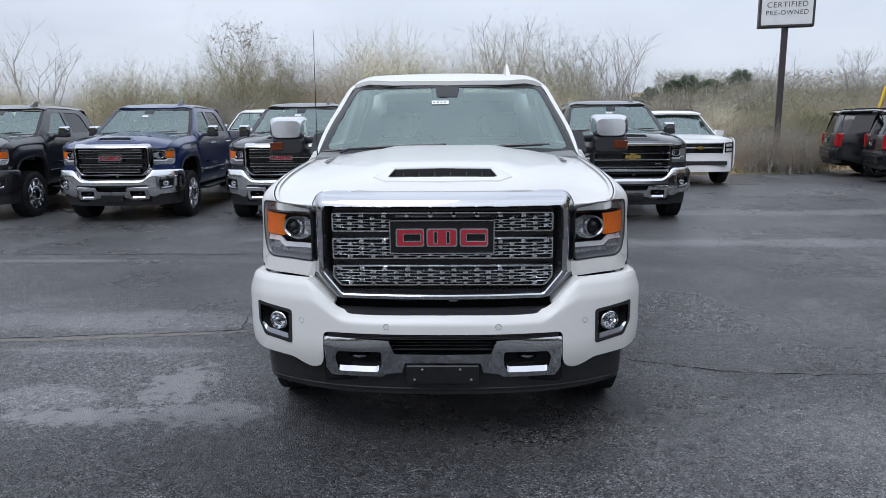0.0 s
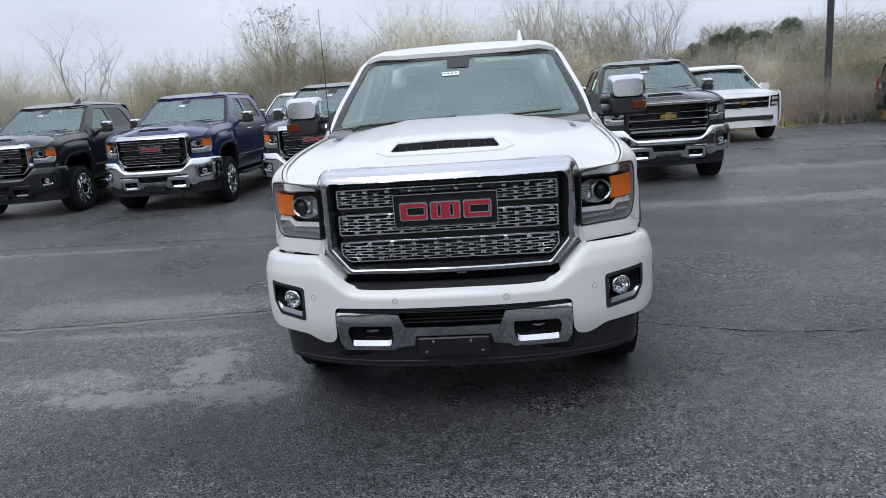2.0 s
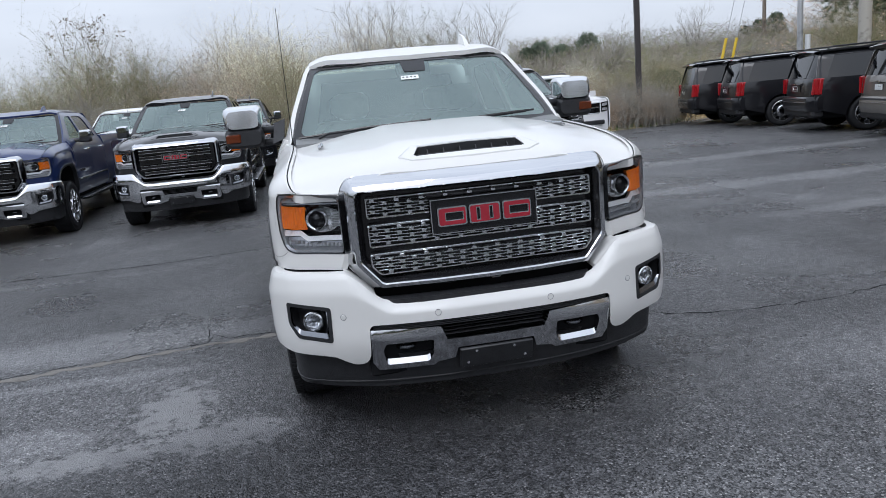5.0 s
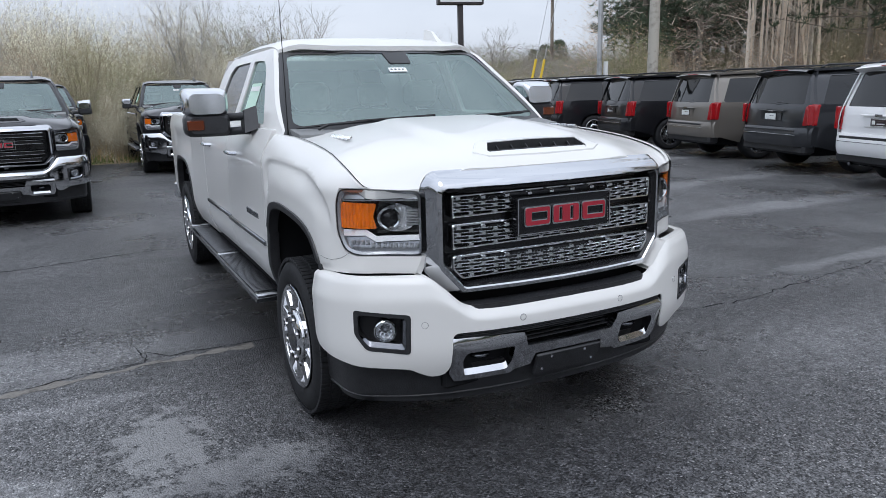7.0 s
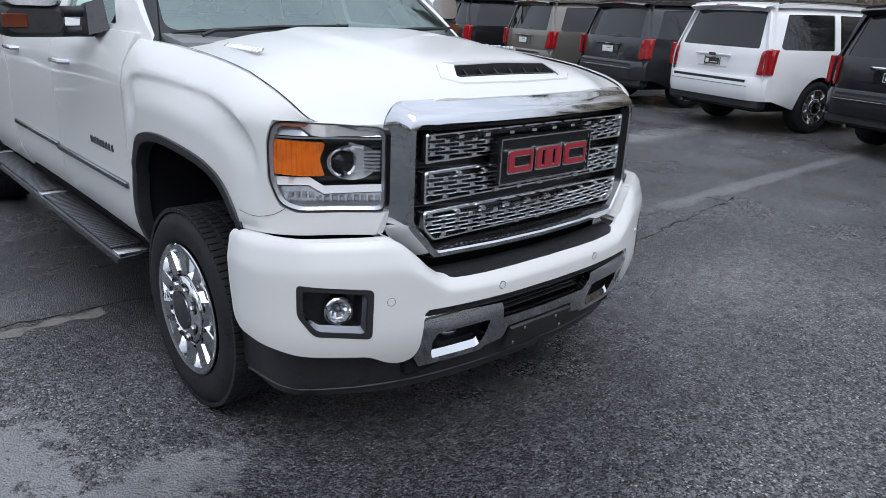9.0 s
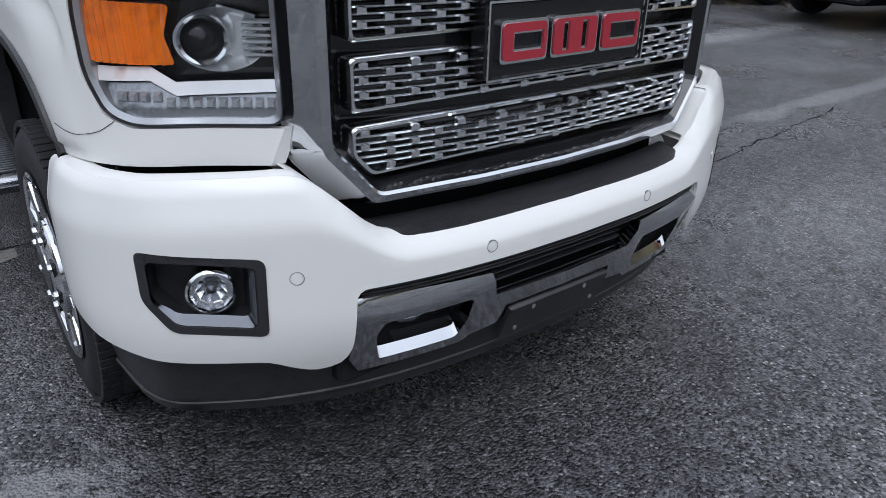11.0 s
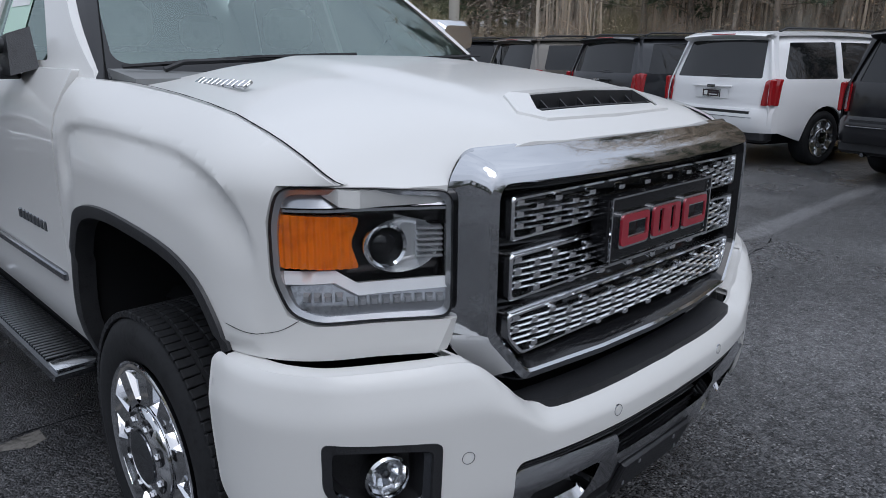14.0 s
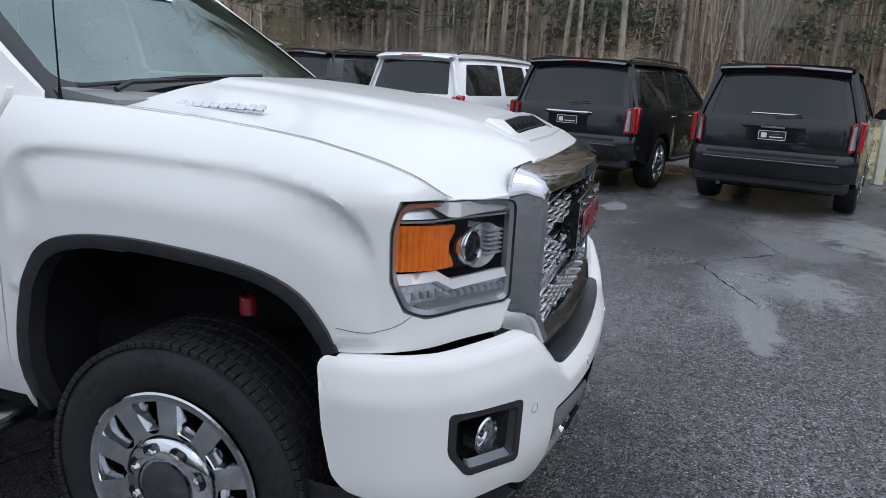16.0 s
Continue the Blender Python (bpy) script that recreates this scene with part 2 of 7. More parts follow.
WHITE = paint("pearl_white_paint", (0.71, 0.705, 0.685))
BLACK_PAINT = paint("black_paint", (0.009, 0.0092, 0.0115))
ONYX = paint("dark_grey_paint", (0.018, 0.019, 0.022), 0.3)
BLUE_PAINT = paint("deep_blue_paint", (0.016, 0.030, 0.105), 0.3)
GREY_PAINT = paint("graphite_paint", (0.035, 0.037, 0.042), 0.4)
TAN_PAINT = paint("pewter_paint", (0.19, 0.175, 0.155), 0.45)
PURE_WHITE = paint("white_paint", (0.82, 0.82, 0.82))
CHROME = plain("chrome", (0.70, 0.71, 0.73), 0.085, 1.0)
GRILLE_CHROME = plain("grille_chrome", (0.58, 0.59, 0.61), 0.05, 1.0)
MESH_CHROME = plain("mesh_chrome", (0.86, 0.87, 0.89), 0.17, 1.0)
DARK_CHROME = plain("dark_chrome", (0.22, 0.23, 0.25), 0.12, 1.0)
SATIN = plain("satin_silver", (0.62, 0.63, 0.65), 0.22, 1.0)
PLASTIC = plain("black_plastic", (0.020, 0.0205, 0.0225), 0.42, grain=0.3, scale=220, bump=0.3, spec=0.42)
GLOSS_BLACK = plain("gloss_black", (0.009, 0.0092, 0.0105), 0.12)
VOID = plain("dark_lining", (0.017, 0.0175, 0.019), 0.95, spec=0.05)
RUBBER = plain("tyre_rubber", (0.017, 0.0175, 0.019), 0.6, grain=0.35, scale=60, bump=0.2, spec=0.2)
AMBER = plain("amber_lens", (0.95, 0.205, 0.006), 0.14, coat=1.0, grain=0.22, scale=35)
AMBER_DARK = plain("amber_marker", (0.11, 0.022, 0.006), 0.2, coat=1.0)
RED_LENS = plain("red_lens", (0.34, 0.008, 0.012), 0.15, coat=1.0)
RED_BADGE = plain("red_badge", (0.33, 0.015, 0.03), 0.22, coat=1.0)
LAMP_GREY = plain("lamp_reflector", (0.62, 0.63, 0.65), 0.3, 0.6)
LAMP_BRIGHT = plain("bright_reflector", (0.92, 0.93, 0.94), 0.2, 0.75)
# barely metallic white: the chrome bar's sky reflection is put into the colour
LAMP_WHITE = plain("sky_white_bar", (0.92, 0.93, 0.94), 0.25, 0.15)
LAMP_BEZEL = plain("lamp_bezel", (0.55, 0.56, 0.58), 0.2, 0.7)
LAMP_STRIP = plain("daytime_lens", (0.30, 0.31, 0.33), 0.14, 0.55, coat=1.0, grain=0.3, scale=90)
LED_PALE = plain("led_facet", (0.62, 0.63, 0.65), 0.2, 0.5, coat=1.0)
LAMP_GLASS = glass("lamp_glass", (0.93, 0.94, 0.95), 1.35)
LAMP_CLEAR = plain("frosted_lamp", (0.42, 0.43, 0.45), 0.18, 0.3, coat=1.0, grain=0.25, scale=50)
WINDSHIELD = glass("windshield_glass", (0.66, 0.84, 0.79), 3.2, 0.0, (0.72, 0.86, 0.83))
PRIVACY = plain("privacy_glass", (0.009, 0.010, 0.0115), 0.03, spec=0.55)
CABIN = plain("cabin_trim", (0.17, 0.175, 0.175), 0.8, grain=0.2, scale=30)
LEATHER = plain("seat_leather", (0.34, 0.34, 0.32), 0.6, grain=0.15, scale=30)
PAPER = plain("sticker_paper", (0.8, 0.82, 0.8), 0.6)
PLATE_DARK = plain("dark_plate", (0.035, 0.02, 0.024), 0.4, coat=0.5)
GREEN_PAPER = plain("window_label", (0.55, 0.75, 0.62), 0.6)
GOLD = plain("gold_badge", (0.72, 0.52, 0.16), 0.25, 1.0)
RIBBED_STEP = plain("ribbed_step", (0.13, 0.133, 0.14), 0.3, 0.85, grain=0.15, scale=20)
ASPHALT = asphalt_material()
BARK = plain("grey_bark", (0.26, 0.245, 0.215), 0.9, grain=0.45, scale=8.0)
PINE_BARK = plain("pine_bark", (0.17, 0.145, 0.12), 0.9, grain=0.45, scale=6.0)
TWIG = plain("brown_twigs", (0.31, 0.265, 0.19), 0.9, grain=0.4, scale=1.5)
WOOD_TWIG = plain("wood_twigs", (0.48, 0.405, 0.32), 0.9, grain=0.45, scale=0.6)
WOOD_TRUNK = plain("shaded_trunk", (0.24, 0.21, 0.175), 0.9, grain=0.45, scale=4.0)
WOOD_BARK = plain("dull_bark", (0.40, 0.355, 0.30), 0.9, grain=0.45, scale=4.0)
BUDS = plain("pale_buds", (0.62, 0.60, 0.46), 0.85, grain=0.45, scale=1.2)
DEAD_LEAF = plain("dead_leaves", (0.36, 0.255, 0.17), 0.9, grain=0.4, scale=2.0)
NEEDLES = plain("pine_needles", (0.068, 0.092, 0.058), 0.8, grain=0.5, scale=0.8)
GREEN_LEAF = plain("dull_green_leaves", (0.150, 0.165, 0.062), 0.8, grain=0.5, scale=1.5)
STRAW = plain("dry_grass", (0.36, 0.27, 0.14), 0.9, grain=0.4, scale=3.0)
GREEN_GRASS = plain("green_grass", (0.10, 0.15, 0.035), 0.9, grain=0.4, scale=3.0)
GALVANISED = plain("galvanised_steel", (0.42, 0.43, 0.44), 0.5, 0.6, grain=0.2, scale=5.0)
WOOD_POLE = plain("pale_pole", (0.34, 0.32, 0.28), 0.85, grain=0.3, scale=6.0)
YELLOW = plain("yellow_guard", (0.68, 0.47, 0.03), 0.5, grain=0.15, scale=8.0)
SIGN_WHITE = plain("sign_face", (0.72, 0.73, 0.73), 0.4, grain=0.05, scale=5.0)
SIGN_DARK = plain("dark_brown_steel", (0.035, 0.030, 0.030), 0.5, grain=0.2, scale=8.0)
ROAD = plain("pale_road", (0.22, 0.22, 0.22), 0.8, grain=0.3, scale=5.0)
VERGE = plain("dry_grass_soil", (0.19, 0.15, 0.09), 0.95, grain=0.6, scale=6.0, bump=0.6)


# ---- mesh tools ----
class Shape:
    """Gathers vertices and faces, with a material slot for each face."""

    def __init__(self):
        self.v, self.f, self.m = [], [], []

    def add(self, verts, faces, slot=0):
        base = len(self.v)
        self.v += [tuple(p) for p in verts]
        self.f += [tuple(base + i for i in q) for q in faces]
        self.m += [slot] * len(faces)
        return self

    def flip(self):
        """The same shape on the other side of the vehicle."""
        o = Shape()
        o.v = [(-x, y, z) for x, y, z in self.v]
        o.f, o.m = [q[::-1] for q in self.f], list(self.m)
        return o

    def move(self, m):
        o = Shape()
        o.v, o.f, o.m = [tuple(m @ Vector(p)) for p in self.v], list(self.f), list(self.m)
        return o

    def join(self, *others):
        for o in others:
            base = len(self.v)
            self.v += o.v
            self.f += [tuple(base + i for i in q) for q in o.f]
            self.m += o.m
        return self


def mesh_of(name, shape, mats, sharp=38):
    me = bpy.data.meshes.new(name)
    me.from_pydata(shape.v, [], shape.f)
    for m in mats if isinstance(mats, (list, tuple)) else [mats]:
        me.materials.append(m)
    me.polygons.foreach_set("material_index", shape.m)
    me.polygons.foreach_set("use_smooth", [True] * len(shape.f))
    me.update()
    me.set_sharp_from_angle(angle=radians(sharp))
    return me


def outward(shape, mid=(0, 2.3, 1.1)):
    """Turns a sheet so that its faces look away from the middle of the vehicle."""
    total = 0.0
    for q in shape.f:
        a, b, c = (Vector(shape.v[i]) for i in q[:3])
        total += (b - a).cross(c - a).dot((a + b + c) / 3 - Vector(mid))
    o = Shape()
    o.v, o.m = list(shape.v), list(shape.m)
    o.f = list(shape.f) if total > 0 else [q[::-1] for q in shape.f]
    return o


def part(name, shape, mats, parent, label="", sharp=38):
    """One mesh object under a thing or under one of its parts; panes face away from the cabin."""
    if mats in (WINDSHIELD, LAMP_GLASS):
        shape = outward(shape)
    ob = new(name, mesh_of(name, shape, mats, sharp))
    ob.parent = parent
    return tagged(ob, label) if label else ob


def thing(name, label, category, group="", m=None):
    ob = new(name)
    ob.empty_display_size = 0.2
    if m is not None:
        ob.matrix_world = m
    return tagged(ob, label, category, group)


def curve_of(table):
    """A smooth function through rows of (u, value...), Catmull-Rom, straight beyond the ends."""
    t = np.array(table, float)
    u, v = t[:, 0], t[:, 1:]
    d = np.zeros_like(v)
    d[1:-1] = (v[2:] - v[:-2]) / (u[2:] - u[:-2])[:, None]
    d[0], d[-1] = (v[1] - v[0]) / (u[1] - u[0]), (v[-1] - v[-2]) / (u[-1] - u[-2])

    def at(s):
        i = int(np.clip(np.searchsorted(u, s) - 1, 0, len(u) - 2))
        h = u[i + 1] - u[i]
        k = (s - u[i]) / h
        if k < 0 or k > 1:
            j = i if k < 0 else i + 1
            r = v[j] + d[j] * (s - u[j])
        else:
            r = (2 * k**3 - 3 * k**2 + 1) * v[i] + (k**3 - 2 * k**2 + k) * h * d[i] + (3 * k**2 - 2 * k**3) * v[i + 1] + (k**3 - k**2) * h * d[i + 1]
        return float(r[0]) if len(r) == 1 else tuple(float(a) for a in r)

    return at


def smooth(a, b, x):
    k = min(1.0, max(0.0, (x - a) / (b - a)))
    return k * k * (3 - 2 * k)


def rounded(poly, r, n=4):
    """A polygon with its corners rounded by about r."""
    out = []
    for i, p in enumerate(poly):
        p, a, c = Vector(p), Vector(poly[i - 1]), Vector(poly[(i + 1) % len(poly)])
        da, dc = (a - p), (c - p)
        k = min(r, da.length * 0.45, dc.length * 0.45)
        s, e = p + da.normalized() * k, p + dc.normalized() * k
        for j in range(n + 1):
            t = j / n
            out.append(tuple((1 - t) ** 2 * s + 2 * t * (1 - t) * p + t * t * e))
    return out


def dense(poly, step):
    out = []
    for i, p in enumerate(poly):
        q = poly[(i + 1) % len(poly)]
        k = max(1, math.ceil(math.dist(p, q) / step))
        out += [(p[0] + (q[0] - p[0]) * j / k, p[1] + (q[1] - p[1]) * j / k) for j in range(k)]
    return out


def inside(pts, poly):
    a = np.array(poly)
    b = np.roll(a, -1, 0)
    x, y = pts[:, :1], pts[:, 1:2]
    cross = (a[:, 1] > y) != (b[:, 1] > y)
    with np.errstate(divide="ignore", invalid="ignore"):
        xi = a[:, 0] + (y - a[:, 1]) * (b[:, 0] - a[:, 0]) / (b[:, 1] - a[:, 1])
    return (cross & (x < xi)).sum(1) % 2 == 1


def sheet(outline, f, step=0.05, holes=(), rim=None, slot=0, hole_rim=True, lines=()):
    """A surface over a flat outline with holes, laid into space by f(u, v); rim: a vector by which its edges are turned in; lines: creases that its mesh follows."""
    from mathutils.geometry import delaunay_2d_cdt

    loops = [dense(p, step) for p in (outline, *holes)]
    seg = np.concatenate([np.concatenate([np.array(p), np.roll(np.array(p), -1, 0)], 1) for p in loops] + [np.concatenate([np.array(p)[:-1], np.array(p)[1:]], 1) for p in lines])
    lo, hi = np.min(loops[0], 0), np.max(loops[0], 0)
    gx, gy = np.arange(lo[0] + step / 2, hi[0], step), np.arange(lo[1] + step / 2, hi[1], step * 0.9)
    grid = np.array([(x + (0.5 * step if j % 2 else 0), y) for j, y in enumerate(gy) for x in gx]).reshape(-1, 2)
    if len(grid):
        keep = inside(grid, loops[0])
        for h in loops[1:]:
            keep &= ~inside(grid, h)
        grid = grid[keep]
    if len(grid):
        a, d = seg[:, :2], seg[:, 2:] - seg[:, :2]
        t = np.clip(((grid[:, None] - a) * d).sum(-1) / np.maximum((d * d).sum(-1), 1e-12), 0, 1)
        far = np.linalg.norm(grid[:, None] - a - t[..., None] * d, axis=-1).min(1)
        grid = grid[far > 0.4 * step]
    pts, edges = [], []
    for p in loops:
        b = len(pts)
        pts += p
        edges += [(b + i, b + (i + 1) % len(p)) for i in range(len(p))]
    for p in lines:
        b = len(pts)
        pts += p
        edges += [(b + i, b + i + 1) for i in range(len(p) - 1)]
    pts += [tuple(g) for g in grid]
    vs, _, fs, *_ = delaunay_2d_cdt([Vector(p) for p in pts], edges, [], 0, 1e-7)
    flat = np.array([tuple(v) for v in vs])
    mid = np.array([flat[list(q)].mean(0) for q in fs])
    ok = inside(mid, loops[0])
    for h in loops[1:]:
        ok &= ~inside(mid, h)
    s = Shape()
    s.add([f(*p) for p in flat], [tuple(q) for q, k in zip(fs, ok) if k], slot)
    if rim is not None:
        for n, p in enumerate(loops):
            if n and not hole_rim:
                continue
            ring = [Vector(f(*q)) for q in p]
            k = len(ring)
            s.add(ring + [q + Vector(rim) for q in ring], [(i, (i + 1) % k, k + (i + 1) % k, k + i) for i in range(k)], slot)
    return s


def loft(rings, closed=True, cap=False, slot=0):
    """A skin over rings of the same number of points."""
    k, verts, faces = len(rings[0]), [p for r in rings for p in r], []
    for j in range(len(rings) - 1):
        for i in range(k if closed else k - 1):
            a, b = j * k + i, j * k + (i + 1) % k
            faces.append((a, b, b + k, a + k))
    if cap:
        faces += [tuple(range(k))[::-1], tuple(range((len(rings) - 1) * k, len(rings) * k))]
    return Shape().add(verts, faces, slot)


def tube(points, r, n=8, slot=0, cap=True):
    """A round bar along points; r: one radius or one for each point."""
    pts = [Vector(p) for p in points]
    rs = r if isinstance(r, (list, tuple)) else [r] * len(pts)
    rings, side = [], None
    for i, p in enumerate(pts):
        d = (pts[min(i + 1, len(pts) - 1)] - pts[max(i - 1, 0)]).normalized()
        side = d.orthogonal().normalized() if side is None else (side - d * side.dot(d)).normalized()
        up = d.cross(side)
        rings.append([tuple(p + (side * math.cos(2 * math.pi * j / n) + up * math.sin(2 * math.pi * j / n)) * rs[i]) for j in range(n)])
    return loft(rings, True, cap, slot)


def block(x0, x1, y0, y1, z0, z1, c=0.004, slot=0):
    """A box with its edges chamfered by c."""
    c = min(c, (x1 - x0) * 0.45, (y1 - y0) * 0.45, (z1 - z0) * 0.45)
    rings = []
    for z, k in ((z0, c), (z0 + c, 0), (z1 - c, 0), (z1, c)):
        a, b, d, e = x0 + k, x1 - k, y0 + k, y1 - k
        rings.append([(a + c, d, z), (b - c, d, z), (b, d + c, z), (b, e - c, z), (b - c, e, z), (a + c, e, z), (a, e - c, z), (a, d + c, z)])
    return loft(rings, True, True, slot)


def lathe(profile, n=48, center=(0, 0, 0), slot=0, start=0.0, sweep=2 * math.pi):
    """Turns (radius, x) rows round the x axis."""
    cx, cy, cz = center
    full = abs(sweep - 2 * math.pi) < 1e-6
    k = n if full else n + 1
    rings = [[(cx + x, cy + r * math.cos(start + sweep * i / n), cz + r * math.sin(start + sweep * i / n)) for i in range(k)] for r, x in profile]
    return loft(rings, full, False, slot)


# ---- the pickup ----
# x to the side, y from the badge to the rear, z up; the badge stands at y = 0.
PLAN = curve_of([(-0.03, 0.648, 0.115), (0.133, 0.78, 0.205), (0.261, 0.893, 0.274), (0.375, 0.962, 0.369), (0.5, 0.994, 0.492), (0.7, 1.008, 0.7),
                 (1.0, 1.012, 1.0), (1.45, 1.000, 1.45), (2.5, 0.985, 2.5), (3.6, 0.985, 3.6), (4.2, 0.99, 4.2), (4.9, 1.015, 4.9), (5.6, 0.99, 5.6), (5.95, 0.97, 5.95)])
HOOD_MID = curve_of([(0.05, 1.290), (0.105, 1.316), (0.125, 1.331), (0.17, 1.358), (0.26, 1.386), (0.4, 1.412), (0.7, 1.446), (1.0, 1.472), (1.3, 1.488)])
HOOD_EDGE = curve_of([(0.08, 0.66, 1.244), (0.14, 0.675, 1.246), (0.20, 0.805, 1.246), (0.239, 0.853, 1.256), (0.27, 0.872, 1.275), (0.31, 0.882, 1.299), (0.36, 0.885, 1.318), (0.42, 0.885, 1.336), (0.6, 0.874, 1.372), (0.9, 0.862, 1.402), (1.2, 0.860, 1.420), (1.5, 0.872, 1.430)])
HUB_Y, REAR_Y, HUB_Z, TRACK = 0.955, 4.87, 0.412, 0.875


def flow(points, n=4):
    """A smooth line through points."""
    t = [0.0]
    for a, b in zip(points, points[1:]):
        t.append(t[-1] + math.dist(a, b))
    at = curve_of([(k, *p) for k, p in zip(t, points)])
    return [at(t[i] + (t[i + 1] - t[i]) * j / n) for i in range(len(points) - 1) for j in range(n)] + [points[-1]]


# the crease over the front wheel: along the shoulder, then down behind the lamp
CREASE = flow([(1.470, 1.03), (1.466, 1.15), (1.454, 1.235), (1.42, 1.288), (1.35, 1.309), (1.12, 1.316), (0.95, 1.312), (0.73, 1.302), (0.60, 1.283), (0.52, 1.262), (0.462, 1.233), (0.42, 1.193), (0.395, 1.145), (0.38, 1.08)], 5)
CREASE_A, CREASE_B = np.array(CREASE[:-1]), np.array(CREASE[1:])
CREASE_FIELD = CREASE + [(0.38, 0.4), (1.47, 0.4)]


def under_crease(u, z):
    """How far a place on the fender lies below or behind the crease; negative outside it."""
    p, d = np.array((u, z)), CREASE_B - CREASE_A
    t = np.clip(((p - CREASE_A) * d).sum(1) / (d * d).sum(1), 0, 1)
    far = float(np.linalg.norm(p - CREASE_A - t[:, None] * d, axis=1).min())
    return far if inside(p[None], CREASE_FIELD)[0] else -far


def crease_lines():
    """The crease and two lines beside it."""
    out = []
    for off in (0.0, 0.012, 0.026):
        line = []
        for i, p in enumerate(CREASE):
            q, r = CREASE[max(0, i - 1)], CREASE[min(len(CREASE) - 1, i + 1)]
            dx, dz = r[0] - q[0], r[1] - q[1]
            k = math.hypot(dx, dz)
            line.append((p[0] - off * dz / k, p[1] + off * dx / k))
        out.append(line)
    return out


def swell(u, z):
    """How far the side stands out over its plan: flares round the wheels, a tuck at the sill."""
    out = 0.0
    if u < 1.6 and z > 0.9:
        d = under_crease(u, z)
        if d > 0:
            out += smooth(1.05, 1.18, z) * (-0.017 * smooth(0.0, 0.026, d) + 0.012 * smooth(0.03, 0.15, d)) + 0.008 * smooth(0.03, 0.15, d)
    field = (1 - smooth(1.29, 1.326, z)) * smooth(REAR_Y - 0.62, REAR_Y - 0.50, u) * (1 - smooth(REAR_Y + 0.40, REAR_Y + 0.53, u))
    out -= 0.017 * field
    out += 0.019 * field * (1 - smooth(0.0, 0.11, z - 1.09)) * (1 - smooth(0.40, 0.60, abs(u - REAR_Y)) * 0.3)
    out -= 0.15 * max(0.0, (0.74 - z) / 0.35) ** 2
    return out


def fender_at(u, z):
    x, y = PLAN(u)
    edge, top = HOOD_EDGE(max(0.2, y))
    edge += 0.030 * smooth(1.15, 1.5, y)
    low = top - 0.10 - 0.12 * smooth(0.3, 0.8, u)
    s = max(0.0, (z - low) / (top - low))
    roll = max(0.0, x + swell(u, z) - edge - 0.004) * min(1.2, s) ** 2.4
    return (-(x + swell(u, z) - roll), y, z)


def door_at(u, z):
    x, y = PLAN(u)
    x -= 0.05 * max(0.0, (1.75 - u) / 0.35) ** 2 * smooth(1.26, 1.45, z)
    return (-(x + swell(u, z) - 0.055 * max(0.0, (z - 1.24) / 0.2) ** 2 - 0.012 * max(0, 1.02 - z)), y, z)


def bed_at(u, z):
    x, y = PLAN(u)
    return (-(x + swell(u, z) - 0.03 * max(0.0, (z - 1.3) / 0.15) ** 2), y, z)


def cab_at(u, z):
    """The cab's side above the belt, leaning in to the roof and round to the windshield."""
    x = 0.925 - 0.40 * (z - 1.43) - 0.05 * max(0.0, (1.75 - u) / 0.35) ** 2 * (1 - smooth(1.43, 1.9, z)) - 0.03 * max(0.0, (z - 1.86) / 0.1) ** 2
    return (-x, u, z)


ARCH_F = [(0.473, 0.878), (0.50, 0.94), (0.568, 1.02), (0.683, 1.068), (0.9, 1.094), (1.11, 1.098), (1.283, 1.072), (1.368, 1.018), (1.432, 0.895), (1.459, 0.758), (1.465, 0.50)]
ARCH_R = [(4.40, 0.50), (4.41, 0.75), (4.46, 0.92), (4.56, 1.02), (4.70, 1.065), (4.9, 1.075), (5.1, 1.065), (5.26, 1.02), (5.36, 0.92), (5.41, 0.75), (5.42, 0.55)]


ARCH_F, ARCH_R = flow(ARCH_F), flow(ARCH_R)
# the headlight's opening in the fender's plan
LAMP_OUT = [(-0.02, 1.238), (0.2, 1.250), (0.334, 1.250), (0.354, 1.18), (0.352, 1.06), (0.318, 0.984), (0.265, 0.964), (-0.02, 0.964)]


def hood_z(x, y):
    a = abs(x)
    zc = HOOD_MID(y) + 0.018 * (1 - smooth(0.30, 0.44, a)) * smooth(0.12, 0.5, y)
    edge, ze = HOOD_EDGE(y)
    k = smooth(0.40, edge, a) if a < edge else 1.0
    return zc - 0.012 * (a / 0.6) ** 2 - (zc - 0.012 - ze) * k



def spread(shape_l, name, mats, parent, label=""):
    """A part for each side."""
    a = part(name, shape_l, mats, parent, label)
    b = part(name, shape_l.flip(), mats, parent, label)
    return a, b


